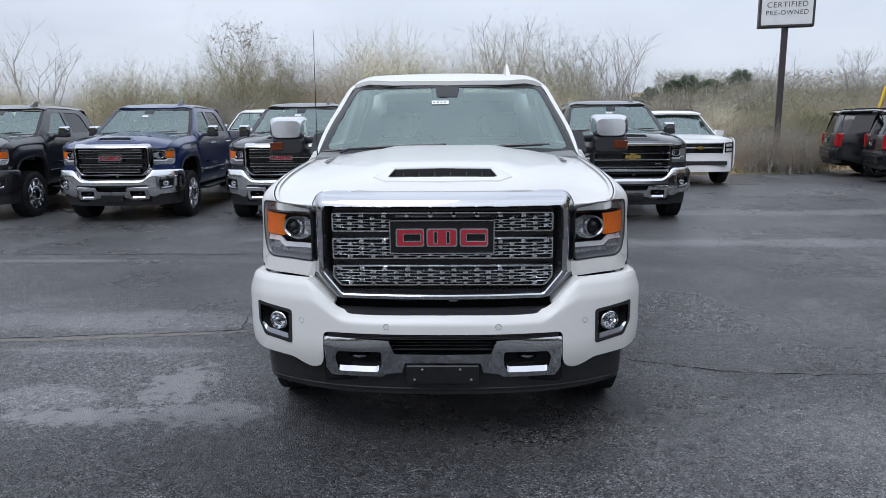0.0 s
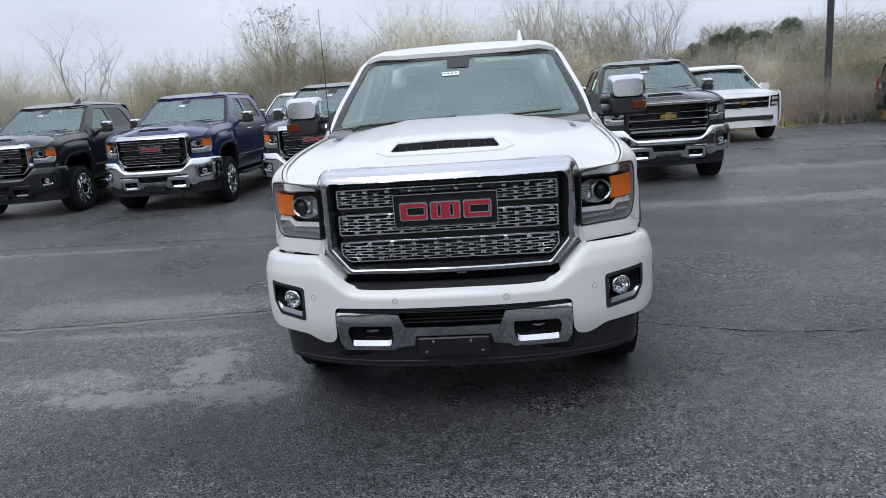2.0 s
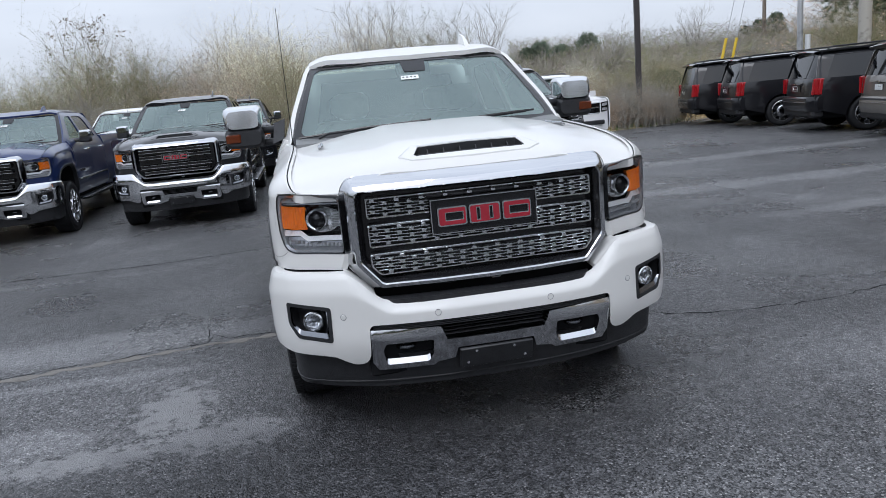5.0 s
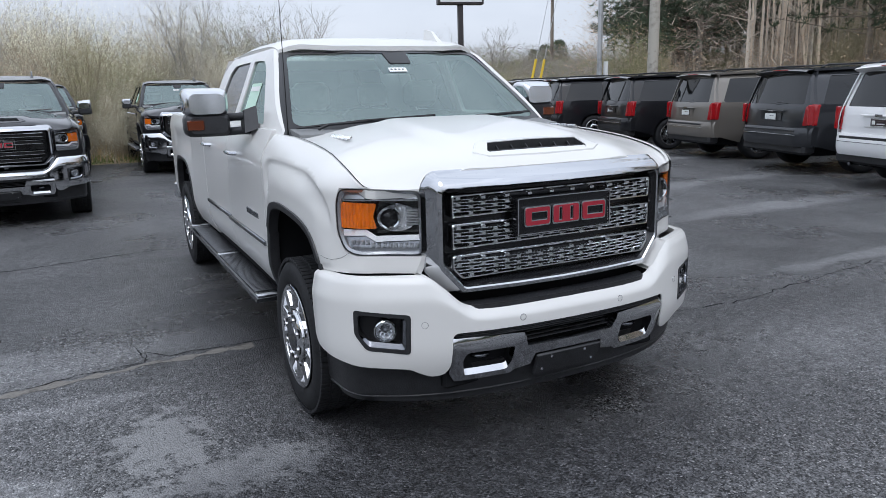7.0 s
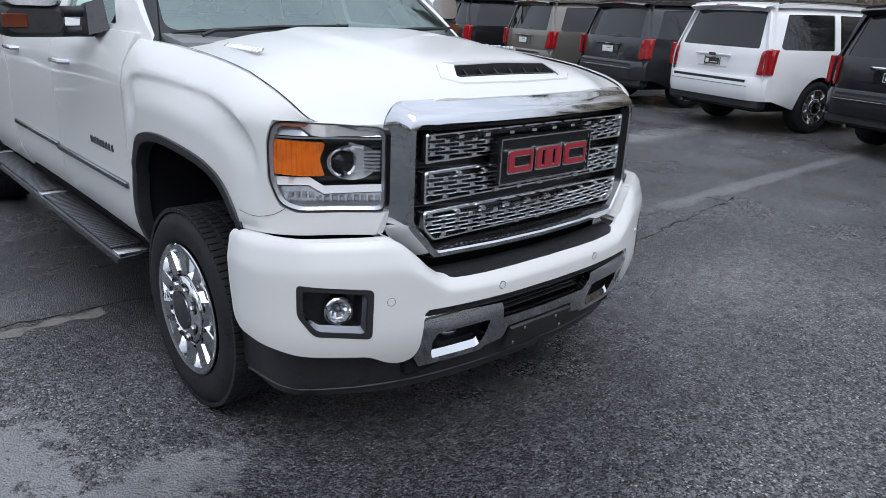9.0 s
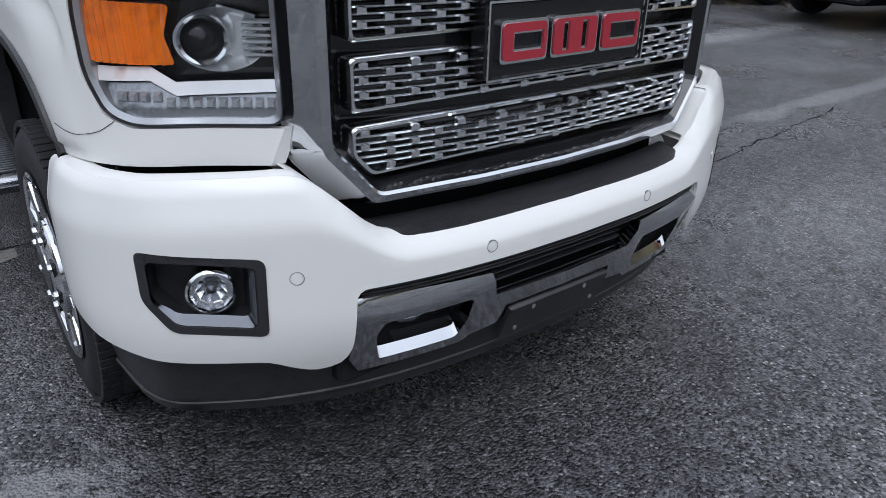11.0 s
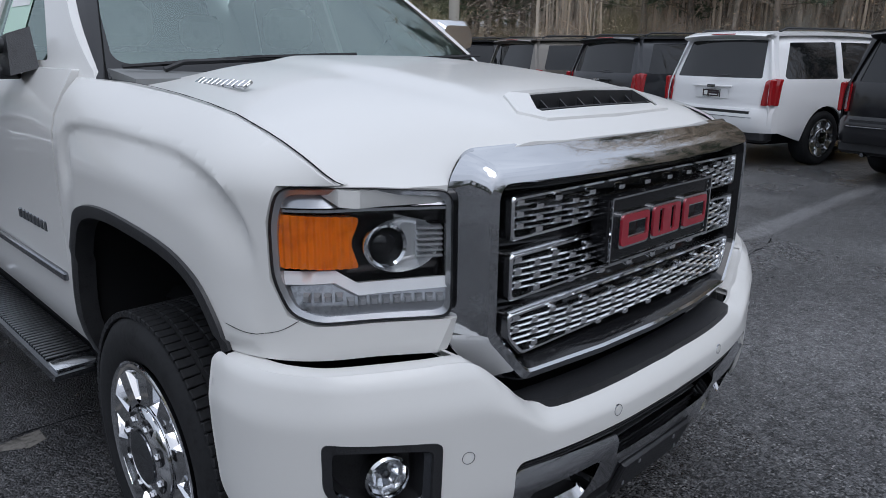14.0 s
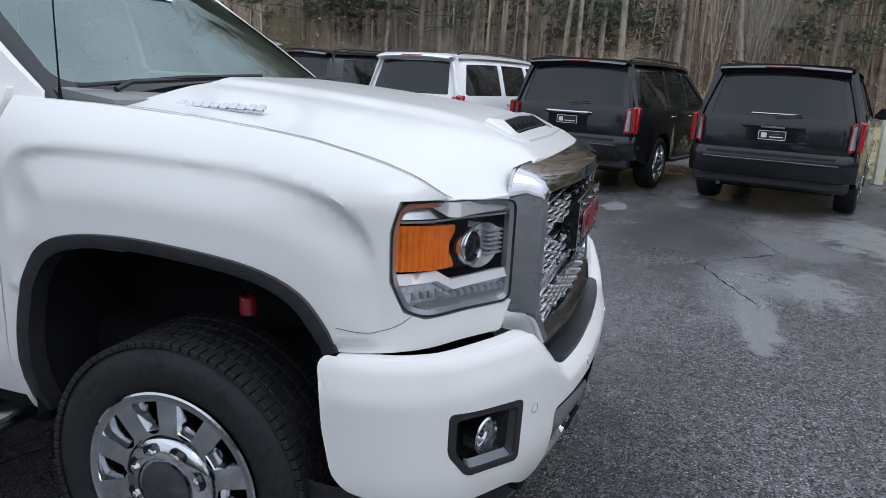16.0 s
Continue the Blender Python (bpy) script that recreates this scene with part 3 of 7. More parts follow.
def wheel_shapes(r=0.413, w=0.265, rim=0.262, spokes=10):
    """Tyre, rim and cap of a wheel that faces -x, with its middle at the origin."""
    tyre = lathe([(rim - 0.012, -w / 2 + 0.03), (rim + 0.006, -w / 2 + 0.008), (rim + 0.03, -w / 2 - 0.004), (rim + 0.075, -w / 2 - 0.010), (r - 0.045, -w / 2 - 0.004), (r - 0.018, -w / 2 + 0.016),
                  (r - 0.008, -w / 2 + 0.04), (r - 0.006, 0), (r - 0.008, w / 2 - 0.04), (r - 0.03, w / 2), (rim, w / 2 - 0.02)], 72)
    tread = Shape()
    for row, (x0, x1, off) in enumerate(((-w / 2 + 0.004, -w / 2 + 0.05, 0), (-w / 2 + 0.062, -w / 2 + 0.105, 0.5), (-0.02, 0.02, 0), (w / 2 - 0.105, w / 2 - 0.062, 0.5), (w / 2 - 0.05, w / 2 - 0.006, 0))):
        for i in range(88):
            a = 2 * math.pi * (i + off) / 88
            b = block(x0, x1, -0.0122, 0.0122, r - 0.014 - (0.006 if row in (0, 4) else 0), r - 0.002, 0.002)
            tread.join(b.move(Matrix.Rotation(a, 4, "X")))
    x = -w / 2
    barrel = lathe([(rim + 0.004, x + 0.004), (rim + 0.010, x - 0.006), (rim + 0.004, x - 0.009), (rim - 0.004, x - 0.006), (rim - 0.017, x - 0.004), (rim - 0.019, x + 0.004), (rim - 0.024, x + 0.09), (rim - 0.045, 0.06), (rim - 0.02, w / 2)], 72)
    back = lathe([(rim - 0.03, x + 0.13), (0.16, x + 0.125), (0.02, x + 0.12)], 40)
    spoke = []
    pitch = math.pi / spokes
    ro, ri = rim - 0.017, 0.160
    open_o, open_i = pitch * 0.58, pitch * 0.44

    def at(rad, ang, xx):
        return (xx, rad * math.cos(ang), rad * math.sin(ang))

    for i in range(spokes):
        a = 2 * pitch * (i + 0.5)
        # the flat face of a spoke
        rows = [[at(rad, a + (pitch - half) * k, x - 0.004 + sink) for k in (-1, -0.5, 0, 0.5, 1)] for rad, half, sink in ((ro, open_o, 0.0), (0.20, (open_o + open_i) / 2, 0.001), (ri, open_i, 0.003), (0.146, 0.0, 0.004))]
        one = loft(rows, False)
        # the opening beside it: a broad bevel, then its deep walls
        b = a + pitch
        rim_pts = [(ro, open_o * k) for k in (-1, -0.5, 0, 0.5, 1)] + [(ri, open_i), (ri, 0.0), (ri, -open_i)]
        mid = ((ro + ri) / 2 + 0.008, 0.0)
        rings = []
        for k, ka, sink in ((1.0, 1.0, -0.004), (0.97, 0.96, 0.002), (0.70, 0.62, 0.036), (0.66, 0.58, 0.10)):
            rings.append([at(mid[0] + (r2 - mid[0]) * k, b + da * ka, x + sink + (0.003 if r2 == ri and sink < 0 else 0)) for r2, da in rim_pts])
        spoke.append(one.join(loft(rings)))
    hub = lathe([(0.150, x + 0.0), (0.147, x + 0.010), (0.141, x + 0.010), (0.138, x - 0.006), (0.126, x - 0.016), (0.090, x - 0.024), (0.087, x - 0.018), (0.0005, x - 0.018)], 48)
    nuts = []
    for i in range(8):
        a = 2 * math.pi * (i + 0.5) / 8
        y, z = 0.108 * math.cos(a), 0.108 * math.sin(a)
        seat = [(x - 0.0225, 0.0215 * math.copysign(abs(math.cos(q)) ** 0.6, math.cos(q)), 0.0275 * math.copysign(abs(math.sin(q)) ** 0.6, math.sin(q))) for q in np.linspace(0, 2 * math.pi, 17)[:-1]]
        pocket = loft([[(x - 0.014, py, pz) for px, py, pz in seat], seat, [(px + 0.0015, py * 0.9, pz * 0.9) for px, py, pz in seat]], True, True, 1)
        nuts.append(pocket.move(Matrix.Rotation(a, 4, "X") @ Matrix.Translation((0.0015, 0.108, 0))))
        nuts[-1].join(lathe([(0.0105, x - 0.015), (0.0105, x - 0.026), (0.008, x - 0.030), (0.0005, x - 0.031)], 6, (0, y, z)))
    cap = lathe([(0.079, x - 0.017), (0.077, x - 0.0265), (0.05, x - 0.0285), (0.0005, x - 0.0295)], 36)
    return tyre, tread, barrel, back, spoke, hub, nuts, cap


def add_wheel(parent, at, side, shapes, bright=CHROME, treads=True):
    """side: -1 or 1, the way the wheel faces."""
    m = Matrix.Translation(at) @ (Matrix.Identity(4) if side < 0 else Matrix.Rotation(math.pi, 4, "Z"))
    tyre, tread, barrel, back, spoke, hub, nuts, cap = shapes
    hold = part("wheel", barrel, [bright], parent, "bright chrome wheel with a black tyre", 30)
    hold.matrix_basis = m
    for one in spoke:
        part("spoke", one, bright, hold, "", 30)
    part("tyre", tyre, RUBBER, hold, "black rubber tyre with a blocky tread", 30)
    if treads:
        tagged(part("tread", tread, RUBBER, hold, "", 30), kind="stuff")
    part("brake_disc", back, VOID, hold)
    part("hub", hub, bright, hold)
    for nut in nuts:
        part("lug_nut", nut, [bright, GLOSS_BLACK], hold)
    part("hub_cap", cap, DARK_CHROME, hold)
    return hold


def headlight(parent):
    """The lamp in the fender's corner: dark bowl, amber signal, projector, bright trim, daytime strip and clear cover."""

    def face(u, z, deep=0.0):
        x, y = PLAN(u)
        x2, y2 = PLAN(u + 0.01)
        tx, ty = x2 - x, y2 - y
        k = math.hypot(tx, ty)
        return (-(x - deep * ty / k), y + deep * tx / k, z)

    out = rounded(LAMP_OUT, 0.03)
    bowl = sheet(out, lambda u, z: face(u, z, 0.075), 0.05)
    ring = [Vector(face(*p)) for p in dense(out, 0.03)]
    deep = [Vector(face(*p, 0.075)) for p in dense(out, 0.03)]
    lamp = spread(bowl.join(loft([ring, deep])), "headlight", GLOSS_BLACK, parent, "clear headlight with amber signal and chrome trim")
    pieces = []
    amber = [(0.172, 1.186), (0.336, 1.192), (0.344, 1.080), (0.174, 1.077), (0.190, 1.13)]
    pieces.append(("turn_signal", sheet(rounded(amber, 0.012), lambda u, z: face(u, z, 0.016 + 0.0030 * math.sin(u * 380)), 0.0045, rim=(0, 0.03, 0)), AMBER, "amber turn signal lens"))
    top = [(-0.012, 1.228), (0.30, 1.232), (0.328, 1.226), (0.336, 1.206), (-0.012, 1.206)]
    pieces.append(("top_trim", sheet(top, lambda u, z: face(u, z, 0.014 + 0.5 * (z - 1.2)), 0.02, rim=(0, 0.03, 0)), LAMP_BEZEL, "satin grey lamp trim"))
    thin = [(-0.01, 1.203), (0.33, 1.203), (0.33, 1.197), (-0.01, 1.197)]
    pieces.append(("bright_line", sheet(thin, lambda u, z: face(u, z, 0.016), 0.03, rim=(0, 0.02, 0)), CHROME, ""))
    bar = [(-0.015, 1.052), (0.178, 1.046), (0.222, 1.073), (0.341, 1.071), (0.333, 1.045), (0.224, 1.049), (0.178, 1.022), (-0.015, 1.030)]
    pieces.append(("chrome_bar", sheet(bar, lambda u, z: face(u, z, 0.004 + 0.42 * (z - 1.02)), 0.02, rim=(0, 0.03, -0.006)), LAMP_WHITE, "chrome bar across the lamp"))
    low = [(-0.012, 1.024), (0.176, 1.016), (0.222, 1.043), (0.328, 1.038), (0.305, 0.998), (0.26, 0.978), (0.2, 0.974), (-0.012, 0.976)]
    pieces.append(("daytime_lamp", sheet(low, lambda u, z: face(u, z, 0.016 + 0.35 * max(0.0, z - 0.995)), 0.012, rim=(0, 0.03, 0)), LAMP_STRIP, "clear ribbed daytime lamp"))
    # pale frame inside the cover's edge
    edge = dense(out, 0.03)
    fr_in = [(0.170 + (u - 0.170) * 0.93, 1.107 + (z - 1.107) * 0.90) for u, z in edge]
    fr_out = [(0.170 + (u - 0.170) * 0.985, 1.107 + (z - 1.107) * 0.975) for u, z in edge]
    pieces.append(("lamp_frame", loft([[face(*p, 0.004) for p in fr_out], [face(*p, 0.010) for p in fr_in], [face(*p, 0.03) for p in fr_in]]), LAMP_BEZEL, "satin grey lamp frame"))
    mid = (0.165, 1.105)
    ins = [(mid[0] + (u - mid[0]) * 0.982, mid[1] + (z - mid[1]) * 0.978) for u, z in edge]
    pieces.append(("lamp_border", loft([[face(*p, -0.002) for p in edge], [face(*p, 0.004) for p in ins], [face(*p, 0.03) for p in ins]]), PLASTIC, ""))
    # row of small facets in the daytime strip
    for i in range(13):
        u0 = -0.004 + 0.0235 * i
        zc = 1.004 + (0.012 if u0 > 0.2 else 0.0)
        wide = [Vector(face(u0 + du, zc + dz, 0.017 + dd)) for du, dz, dd in ((0.0, -0.009, 0.0), (0.017, -0.009, 0.0), (0.017, 0.011, 0.004), (0.0, 0.011, 0.004))]
        deep_pts = [Vector(face(u0 + 0.0085 + (du - 0.0085) * 0.6, zc + dz * 0.5, 0.009)) for du, dz in ((0.0, -0.009), (0.017, -0.009), (0.017, 0.011), (0.0, 0.011))]
        pieces.append(("led", loft([wide, deep_pts], True, True), LED_PALE, ""))
    # projector: bright bowl with a dark lens
    cx, cy, cz = face(0.128, 1.125, 0.026)
    tilt = Matrix.Translation((cx, cy, cz)) @ Matrix.Rotation(radians(90 - 14), 4, "Z")

    def turned(profile, n=36, sx=1.0):
        return lathe([(r, x) for r, x in profile], n).move(tilt @ Matrix.Diagonal((1, sx, 1, 1)))

    dish = Matrix.Translation(face(0.092, 1.125, 0.026)) @ Matrix.Rotation(radians(90 - 20), 4, "Z")
    pieces.append(("projector", lathe([(0.058, -0.018), (0.056, -0.012), (0.050, 0.008), (0.040, 0.022), (0.020, 0.030)], 32).move(dish @ Matrix.Diagonal((1, 1.45, 1, 1))), LAMP_BRIGHT, "bright projector bowl"))
    pieces.append(("projector_ring", turned([(0.046, 0.006), (0.049, -0.016), (0.045, -0.026), (0.039, -0.022), (0.034, 0.0)]), CHROME, "chrome projector ring"))
    pieces.append(("projector_lens", turned([(0.036, -0.004), (0.030, -0.014), (0.018, -0.021), (0.0005, -0.024)]), GLOSS_BLACK, "dark glass projector lens"))
    fins = Shape()
    for i in range(6):
        fins.join(block(-0.028, 0.028, -0.004, 0.03, -0.034 + i * 0.012, -0.028 + i * 0.012, 0.002))
    fx, fy, fz = face(0.025, 1.125, 0.03)
    pieces.append(("lamp_fins", fins.move(Matrix.Translation((fx, fy, fz)) @ Matrix.Rotation(radians(-35), 4, "Z")), LAMP_GREY, ""))
    pieces.append(("reflector", sheet([(0.03, 1.088), (0.10, 1.068), (0.10, 1.182), (0.03, 1.165)], lambda u, z: face(u, z, 0.052), 0.03), LAMP_BRIGHT, ""))
    for name, shape, mat, label in pieces:
        part(name, shape, mat, lamp[0], label)
        part(name, shape.flip(), mat, lamp[1], label)
    cover = sheet(out, lambda u, z: face(u, z, -0.001), 0.04)
    for ob in (part("lamp_cover", cover, LAMP_GLASS, lamp[0]), part("lamp_cover", cover.flip(), LAMP_GLASS, lamp[1])):
        ob.visible_shadow = False


# bumper: plan (u along it from the middle), face set back towards its top and foot
BUMP = curve_of([(0.0, 0.0, -0.082), (0.27, 0.27, -0.072), (0.52, 0.52, -0.035), (0.70, 0.70, 0.022), (0.86, 0.845, 0.098), (0.98, 0.945, 0.17), (1.12, 1.022, 0.285), (1.24, 1.046, 0.40), (1.34, 1.040, 0.50), (1.5, 1.035, 0.66)])
BUMP_TOP = curve_of([(0.0, 0.735), (0.47, 0.738), (0.53, 0.764), (0.59, 0.822), (0.65, 0.876), (0.69, 0.887), (0.74, 0.887), (1.0, 0.884), (1.2, 0.878), (1.4, 0.870)])


def bumper_at(u, z):
    s = 1 if u >= 0 else -1
    x, y = BUMP(abs(u))
    top = BUMP_TOP(abs(u))
    # a bevelled upper band over a soft crease, and a small round at the very edge
    high = 0.046 + 0.046 * smooth(0.52, 0.70, abs(u))
    k = (z - top + high) / high
    ramp = 0.0 if k < -0.18 else ((k + 0.18) ** 2 / 0.72 if k < 0.18 else k)
    edge = min(1.0, max(0.0, (z - top + 0.024) / 0.024))
    back = 0.034 * ramp + 0.020 * (1 - math.sqrt(max(0.0, 1 - edge**2)))
    lower = 0.03 * max(0.0, (0.60 - z) / 0.15) ** 2
    y = y + (back + lower) * (1 - 0.6 * smooth(1.0, 1.2, abs(u)))
    x = x - (back + lower) * smooth(0.95, 1.2, abs(u)) * 0.8
    return (s * x, y, z)


FOG = [(0.757, 0.733), (0.762, 0.558), (0.945, 0.576), (1.0, 0.645), (1.0, 0.753)]


def bumper(parent, shell, insert=CHROME, sensors=True):
    top = [(u, BUMP_TOP(u) - 0.001) for u in (0.0, 0.25, 0.45, 0.5, 0.53, 0.56, 0.59, 0.62, 0.65, 0.67, 0.69, 0.71, 0.75, 0.9, 1.05, 1.2, 1.305)]
    right = top + [(1.325, 0.855), (1.312, 0.7), (1.285, 0.58), (1.24, 0.54), (1.15, 0.522), (1.0, 0.498), (0.76, 0.485), (0.70, 0.455), (0.66, 0.440), (0.61, 0.450), (0.592, 0.49), (0.587, 0.625), (0.572, 0.640), (0.25, 0.640), (0.0, 0.640)]
    outline = [(-u, z) for u, z in reversed(right[1:-1])] + [right[0]] + right[1:-1] + [right[-1]]
    outline = rounded(outline, 0.02, 2)
    holes = [rounded(FOG, 0.018), [(-u, z) for u, z in rounded(FOG, 0.018)]]
    bevel = [[(u, BUMP_TOP(abs(u)) - (0.046 + 0.046 * smooth(0.52, 0.70, abs(u))) * k) for u in np.linspace(-1.27, 1.27, 120)] for k in (1.18, 1.0, 0.82)]
    main = part("front_bumper", sheet(outline, bumper_at, 0.0165, holes, rim=(0, 0.010, 0), lines=bevel), shell, parent, "painted front bumper with fog lamps and parking sensors")
    # painted ledge that runs back from the bumper's upper edge to the grille frame
    for s in (1, -1):
        us = np.linspace(0.54, 0.672, 20)
        rows = [[Vector(bumper_at(s * u, BUMP_TOP(u) - 0.002)) + Vector((0, d, e)) for u in us] for d, e in ((0.004, -0.004), (0.03, 0.003), (0.12, 0.006), (0.12, -0.01), (0.01, -0.016))]
        part("bumper_ledge", loft(rows, False), shell, main)
        us = np.linspace(0.672, 1.285, 44)
        rows = []
        for d, e in ((0.0, -0.004), (0.008, 0.001), (0.030, 0.003), (0.046, 0.0), (0.048, -0.03)):
            row = []
            for u in us:
                p, q = Vector(bumper_at(s * u, BUMP_TOP(u) - 0.002)), Vector(bumper_at(s * (u + 0.01), BUMP_TOP(u + 0.01) - 0.002))
                way = Vector((-(q - p).y, (q - p).x, 0)).normalized() * s
                row.append(p + way * d + Vector((0, 0, e)))
            rows.append(row)
        part("bumper_ledge", loft(rows, False), shell, main)
    # black step under the grille
    pad = sheet(rounded([(-0.470, 0.0), (0.470, 0.0), (0.53, 0.115), (-0.53, 0.115)], 0.03, 4), lambda u, v: (u, BUMP(abs(u))[1] + 0.036 + v * 0.8, 0.747 - 0.004 * v / 0.115), 0.04, rim=(0, 0, -0.04))
    part("step_pad", pad, PLASTIC, main, "textured black step pad")
    # ribbed lip between paint and chrome
    ribs = Shape()
    for i in range(4):
        z = 0.610 + 0.008 * i
        ribs.join(loft([[(u, bumper_at(u, z)[1] + 0.014 + d, z + e) for u in np.linspace(-0.57, 0.57, 25)] for d, e in ((0.02, 0.007), (0, 0.006), (0, 0.001), (0.02, 0.0))], False))
    part("ribbed_lip", ribs, PLASTIC, main)
    # chrome insert with two hook openings
    def ins_at(u, z):
        x, y, _ = bumper_at(u, max(z, 0.5))
        return (x, BUMP(abs(u))[1] - 0.004 + 0.34 * max(0.0, 0.603 - z) - 0.002 + 0.022 * smooth(0.601, 0.612, z), z)

    ro = [(0.586, 0.612), (0.262, 0.606), (0.235, 0.535), (0.0, 0.533)]
    lo = [(0.0, 0.486), (0.185, 0.484), (0.20, 0.430), (0.28, 0.418), (0.30, 0.402), (0.56, 0.398), (0.586, 0.44)]
    outl = ro + [(-u, z) for u, z in ro[:-1][::-1]] + [(-u, z) for u, z in lo[1:][::-1]] + lo
    hook = rounded([(0.300, 0.545), (0.520, 0.540), (0.535, 0.505), (0.520, 0.425), (0.322, 0.428), (0.300, 0.475)], 0.012, 3)
    hook2 = [(-u, z) for u, z in hook]
    chrome = part("chrome_insert", sheet(outl, ins_at, 0.03, [hook, hook2], rim=(0, 0.035, 0)), insert, main, "chrome lower insert with tow hook openings")
    for s in (1, -1):
        rim_hook = hook if s > 0 else hook2
        outer = [Vector(ins_at(*p)) for p in dense(rim_hook, 0.012)]
        deep = [p + Vector((0, 0.075 - 0.061 * smooth(0.455, 0.435, p.z), -0.004 + 0.029 * smooth(0.455, 0.435, p.z))) for p in outer]
        part("hook_frame", loft([outer, deep]), insert, chrome)
        path = [(s * 0.385, 0.10, 0.500), (s * 0.383, 0.055, 0.498), (s * 0.395, 0.036, 0.497), (s * 0.42, 0.028, 0.496), (s * 0.445, 0.036, 0.497), (s * 0.457, 0.055, 0.498), (s * 0.455, 0.10, 0.500)]
        part("tow_hook", tube(path, 0.012, 10), DARK_CHROME, chrome, "dark steel tow hook")
    # dark space behind, mesh of the intake, air dam
    part("intake", block(-0.60, 0.60, 0.055, 0.10, 0.36, 0.70, 0.01), VOID, main)
    for i in range(4):
        part("intake_bar", block(-0.25, 0.25, -0.02 + 0.004 * i, 0.03, 0.545 + i * 0.017, 0.551 + i * 0.017, 0.002), PLASTIC, main)
    def dam_at(u, z):
        x, y, _ = bumper_at(u, 0.5)
        k = (0.5 - z) / 0.18
        pull = 0.085 + 0.012 * k
        return (x * (1 - 0.055 * smooth(0.9, 1.2, abs(u)) - 0.012 * k), y + pull - 0.02 * smooth(0.30, 0.34, z) * 0 + (0.012 if z < 0.335 else 0.0), z)

    dam = [(1.30, 0.505), (0.9, 0.49), (0.6, 0.46), (0.0, 0.46), (-0.6, 0.46), (-0.9, 0.49), (-1.30, 0.505), (-1.27, 0.34), (-1.1, 0.30), (-0.6, 0.292), (0.0, 0.29), (0.6, 0.292), (1.1, 0.30), (1.27, 0.34)]
    part("air_dam", sheet(dam, dam_at, 0.04, rim=(0, 0.03, 0)), PLASTIC, main, "black plastic air dam")
    part("dam_lip", tube([Vector(dam_at(u, 0.322)) + Vector((0, -0.004, 0)) for u in np.linspace(-1.25, 1.25, 41)], 0.006, 6), PLASTIC, main)
    # hose and clip in the gap under the grille
    part("hose", tube([(-0.30, 0.10, 0.778), (-0.18, 0.075, 0.776), (-0.05, 0.085, 0.782), (0.02, 0.10, 0.780)], 0.008, 8), SATIN, main)
    part("clip", block(0.03, 0.075, 0.075, 0.10, 0.765, 0.79, 0.003), LAMP_GREY, main)
    # plate bracket, no plate
    bracket = part("plate_bracket", block(-0.178, 0.178, -0.010, 0.008, -0.058, 0.054, 0.004).move(Matrix.Translation((0, -0.026, 0.425)) @ Matrix.Rotation(radians(20), 4, "X")), PLASTIC, main, "empty black licence plate bracket")
    for bx, bz in ((-0.14, 0.395), (0.14, 0.395), (-0.1, 0.455), (0.085, 0.455)):
        part("bolt", lathe([(0.007, 0.0), (0.007, -0.004), (0.0005, -0.005)], 8).move(Matrix.Translation((bx, -0.036 + 0.364 * (0.425 - bz), bz)) @ Matrix.Rotation(radians(90), 4, "Z")), SATIN, bracket)
    for s in (1, -1):
        # fog lamp in its bezel
        hole = [(s * u, z) for u, z in rounded(FOG, 0.018)]
        mid = (s * 0.872, 0.655)
        o = [Vector(bumper_at(*p)) for p in hole]
        i1 = [Vector(bumper_at(mid[0] + (u - mid[0]) * 0.84, mid[1] + (z - mid[1]) * 0.80)) for u, z in hole]
        i2 = [p + Vector((0, 0.012, 0)) for p in i1]
        i3 = [Vector(bumper_at(mid[0] + (u - mid[0]) * 0.70, mid[1] + (z - mid[1]) * 0.66)) + Vector((-s * 0.02, 0.075, 0)) for u, z in hole]
        bez = part("fog_bezel", loft([[p + Vector((0, 0.02, 0)) for p in o], [p + Vector((0, -0.003, 0)) for p in o], [p + Vector((0, -0.002, 0)) for p in i1], i2, i3], cap=False).join(Shape().add([tuple(p) for p in i3], [tuple(range(len(i3)))])), PLASTIC, main, "black fog lamp bezel")
        j1 = [Vector(bumper_at(mid[0] + (u - mid[0]) * 0.83, mid[1] + (z - mid[1]) * 0.79)) + Vector((0, 0.004, 0)) for u, z in hole]
        j2 = [Vector(bumper_at(mid[0] + (u - mid[0]) * 0.77, mid[1] + (z - mid[1]) * 0.72)) + (Vector((0, 0.018, 0.015)) if z < 0.6 else Vector((0, 0.016, 0))) for u, z in hole]
        part("fog_trim", loft([j1, j2]), DARK_CHROME, bez, "chrome fog lamp trim")
        cx, cy, cz = s * 0.838, 0.125, 0.656
        m = Matrix.Translation((cx, cy, cz)) @ Matrix.Rotation(radians(90 + s * 20), 4, "Z")
        part("fog_lamp", lathe([(0.049, 0.03), (0.050, -0.008), (0.045, -0.012), (0.043, 0.0)], 28).move(m), CHROME, bez, "round clear fog lamp")
        part("reflector", lathe([(0.0435, -0.004), (0.036, 0.012), (0.030, 0.008), (0.020, 0.024), (0.0005, 0.030)], 9).move(m), MESH_CHROME, bez, "faceted bright reflector", 4)
        part("fog_bulb", lathe([(0.010, 0.03), (0.010, 0.004), (0.0005, 0.0)], 14).move(m), DARK_CHROME, bez)
        lens = part("fog_lens", lathe([(0.046, -0.011), (0.03, -0.018), (0.0005, -0.021)], 24).move(m), LAMP_GLASS, bez)
        lens.visible_shadow = False
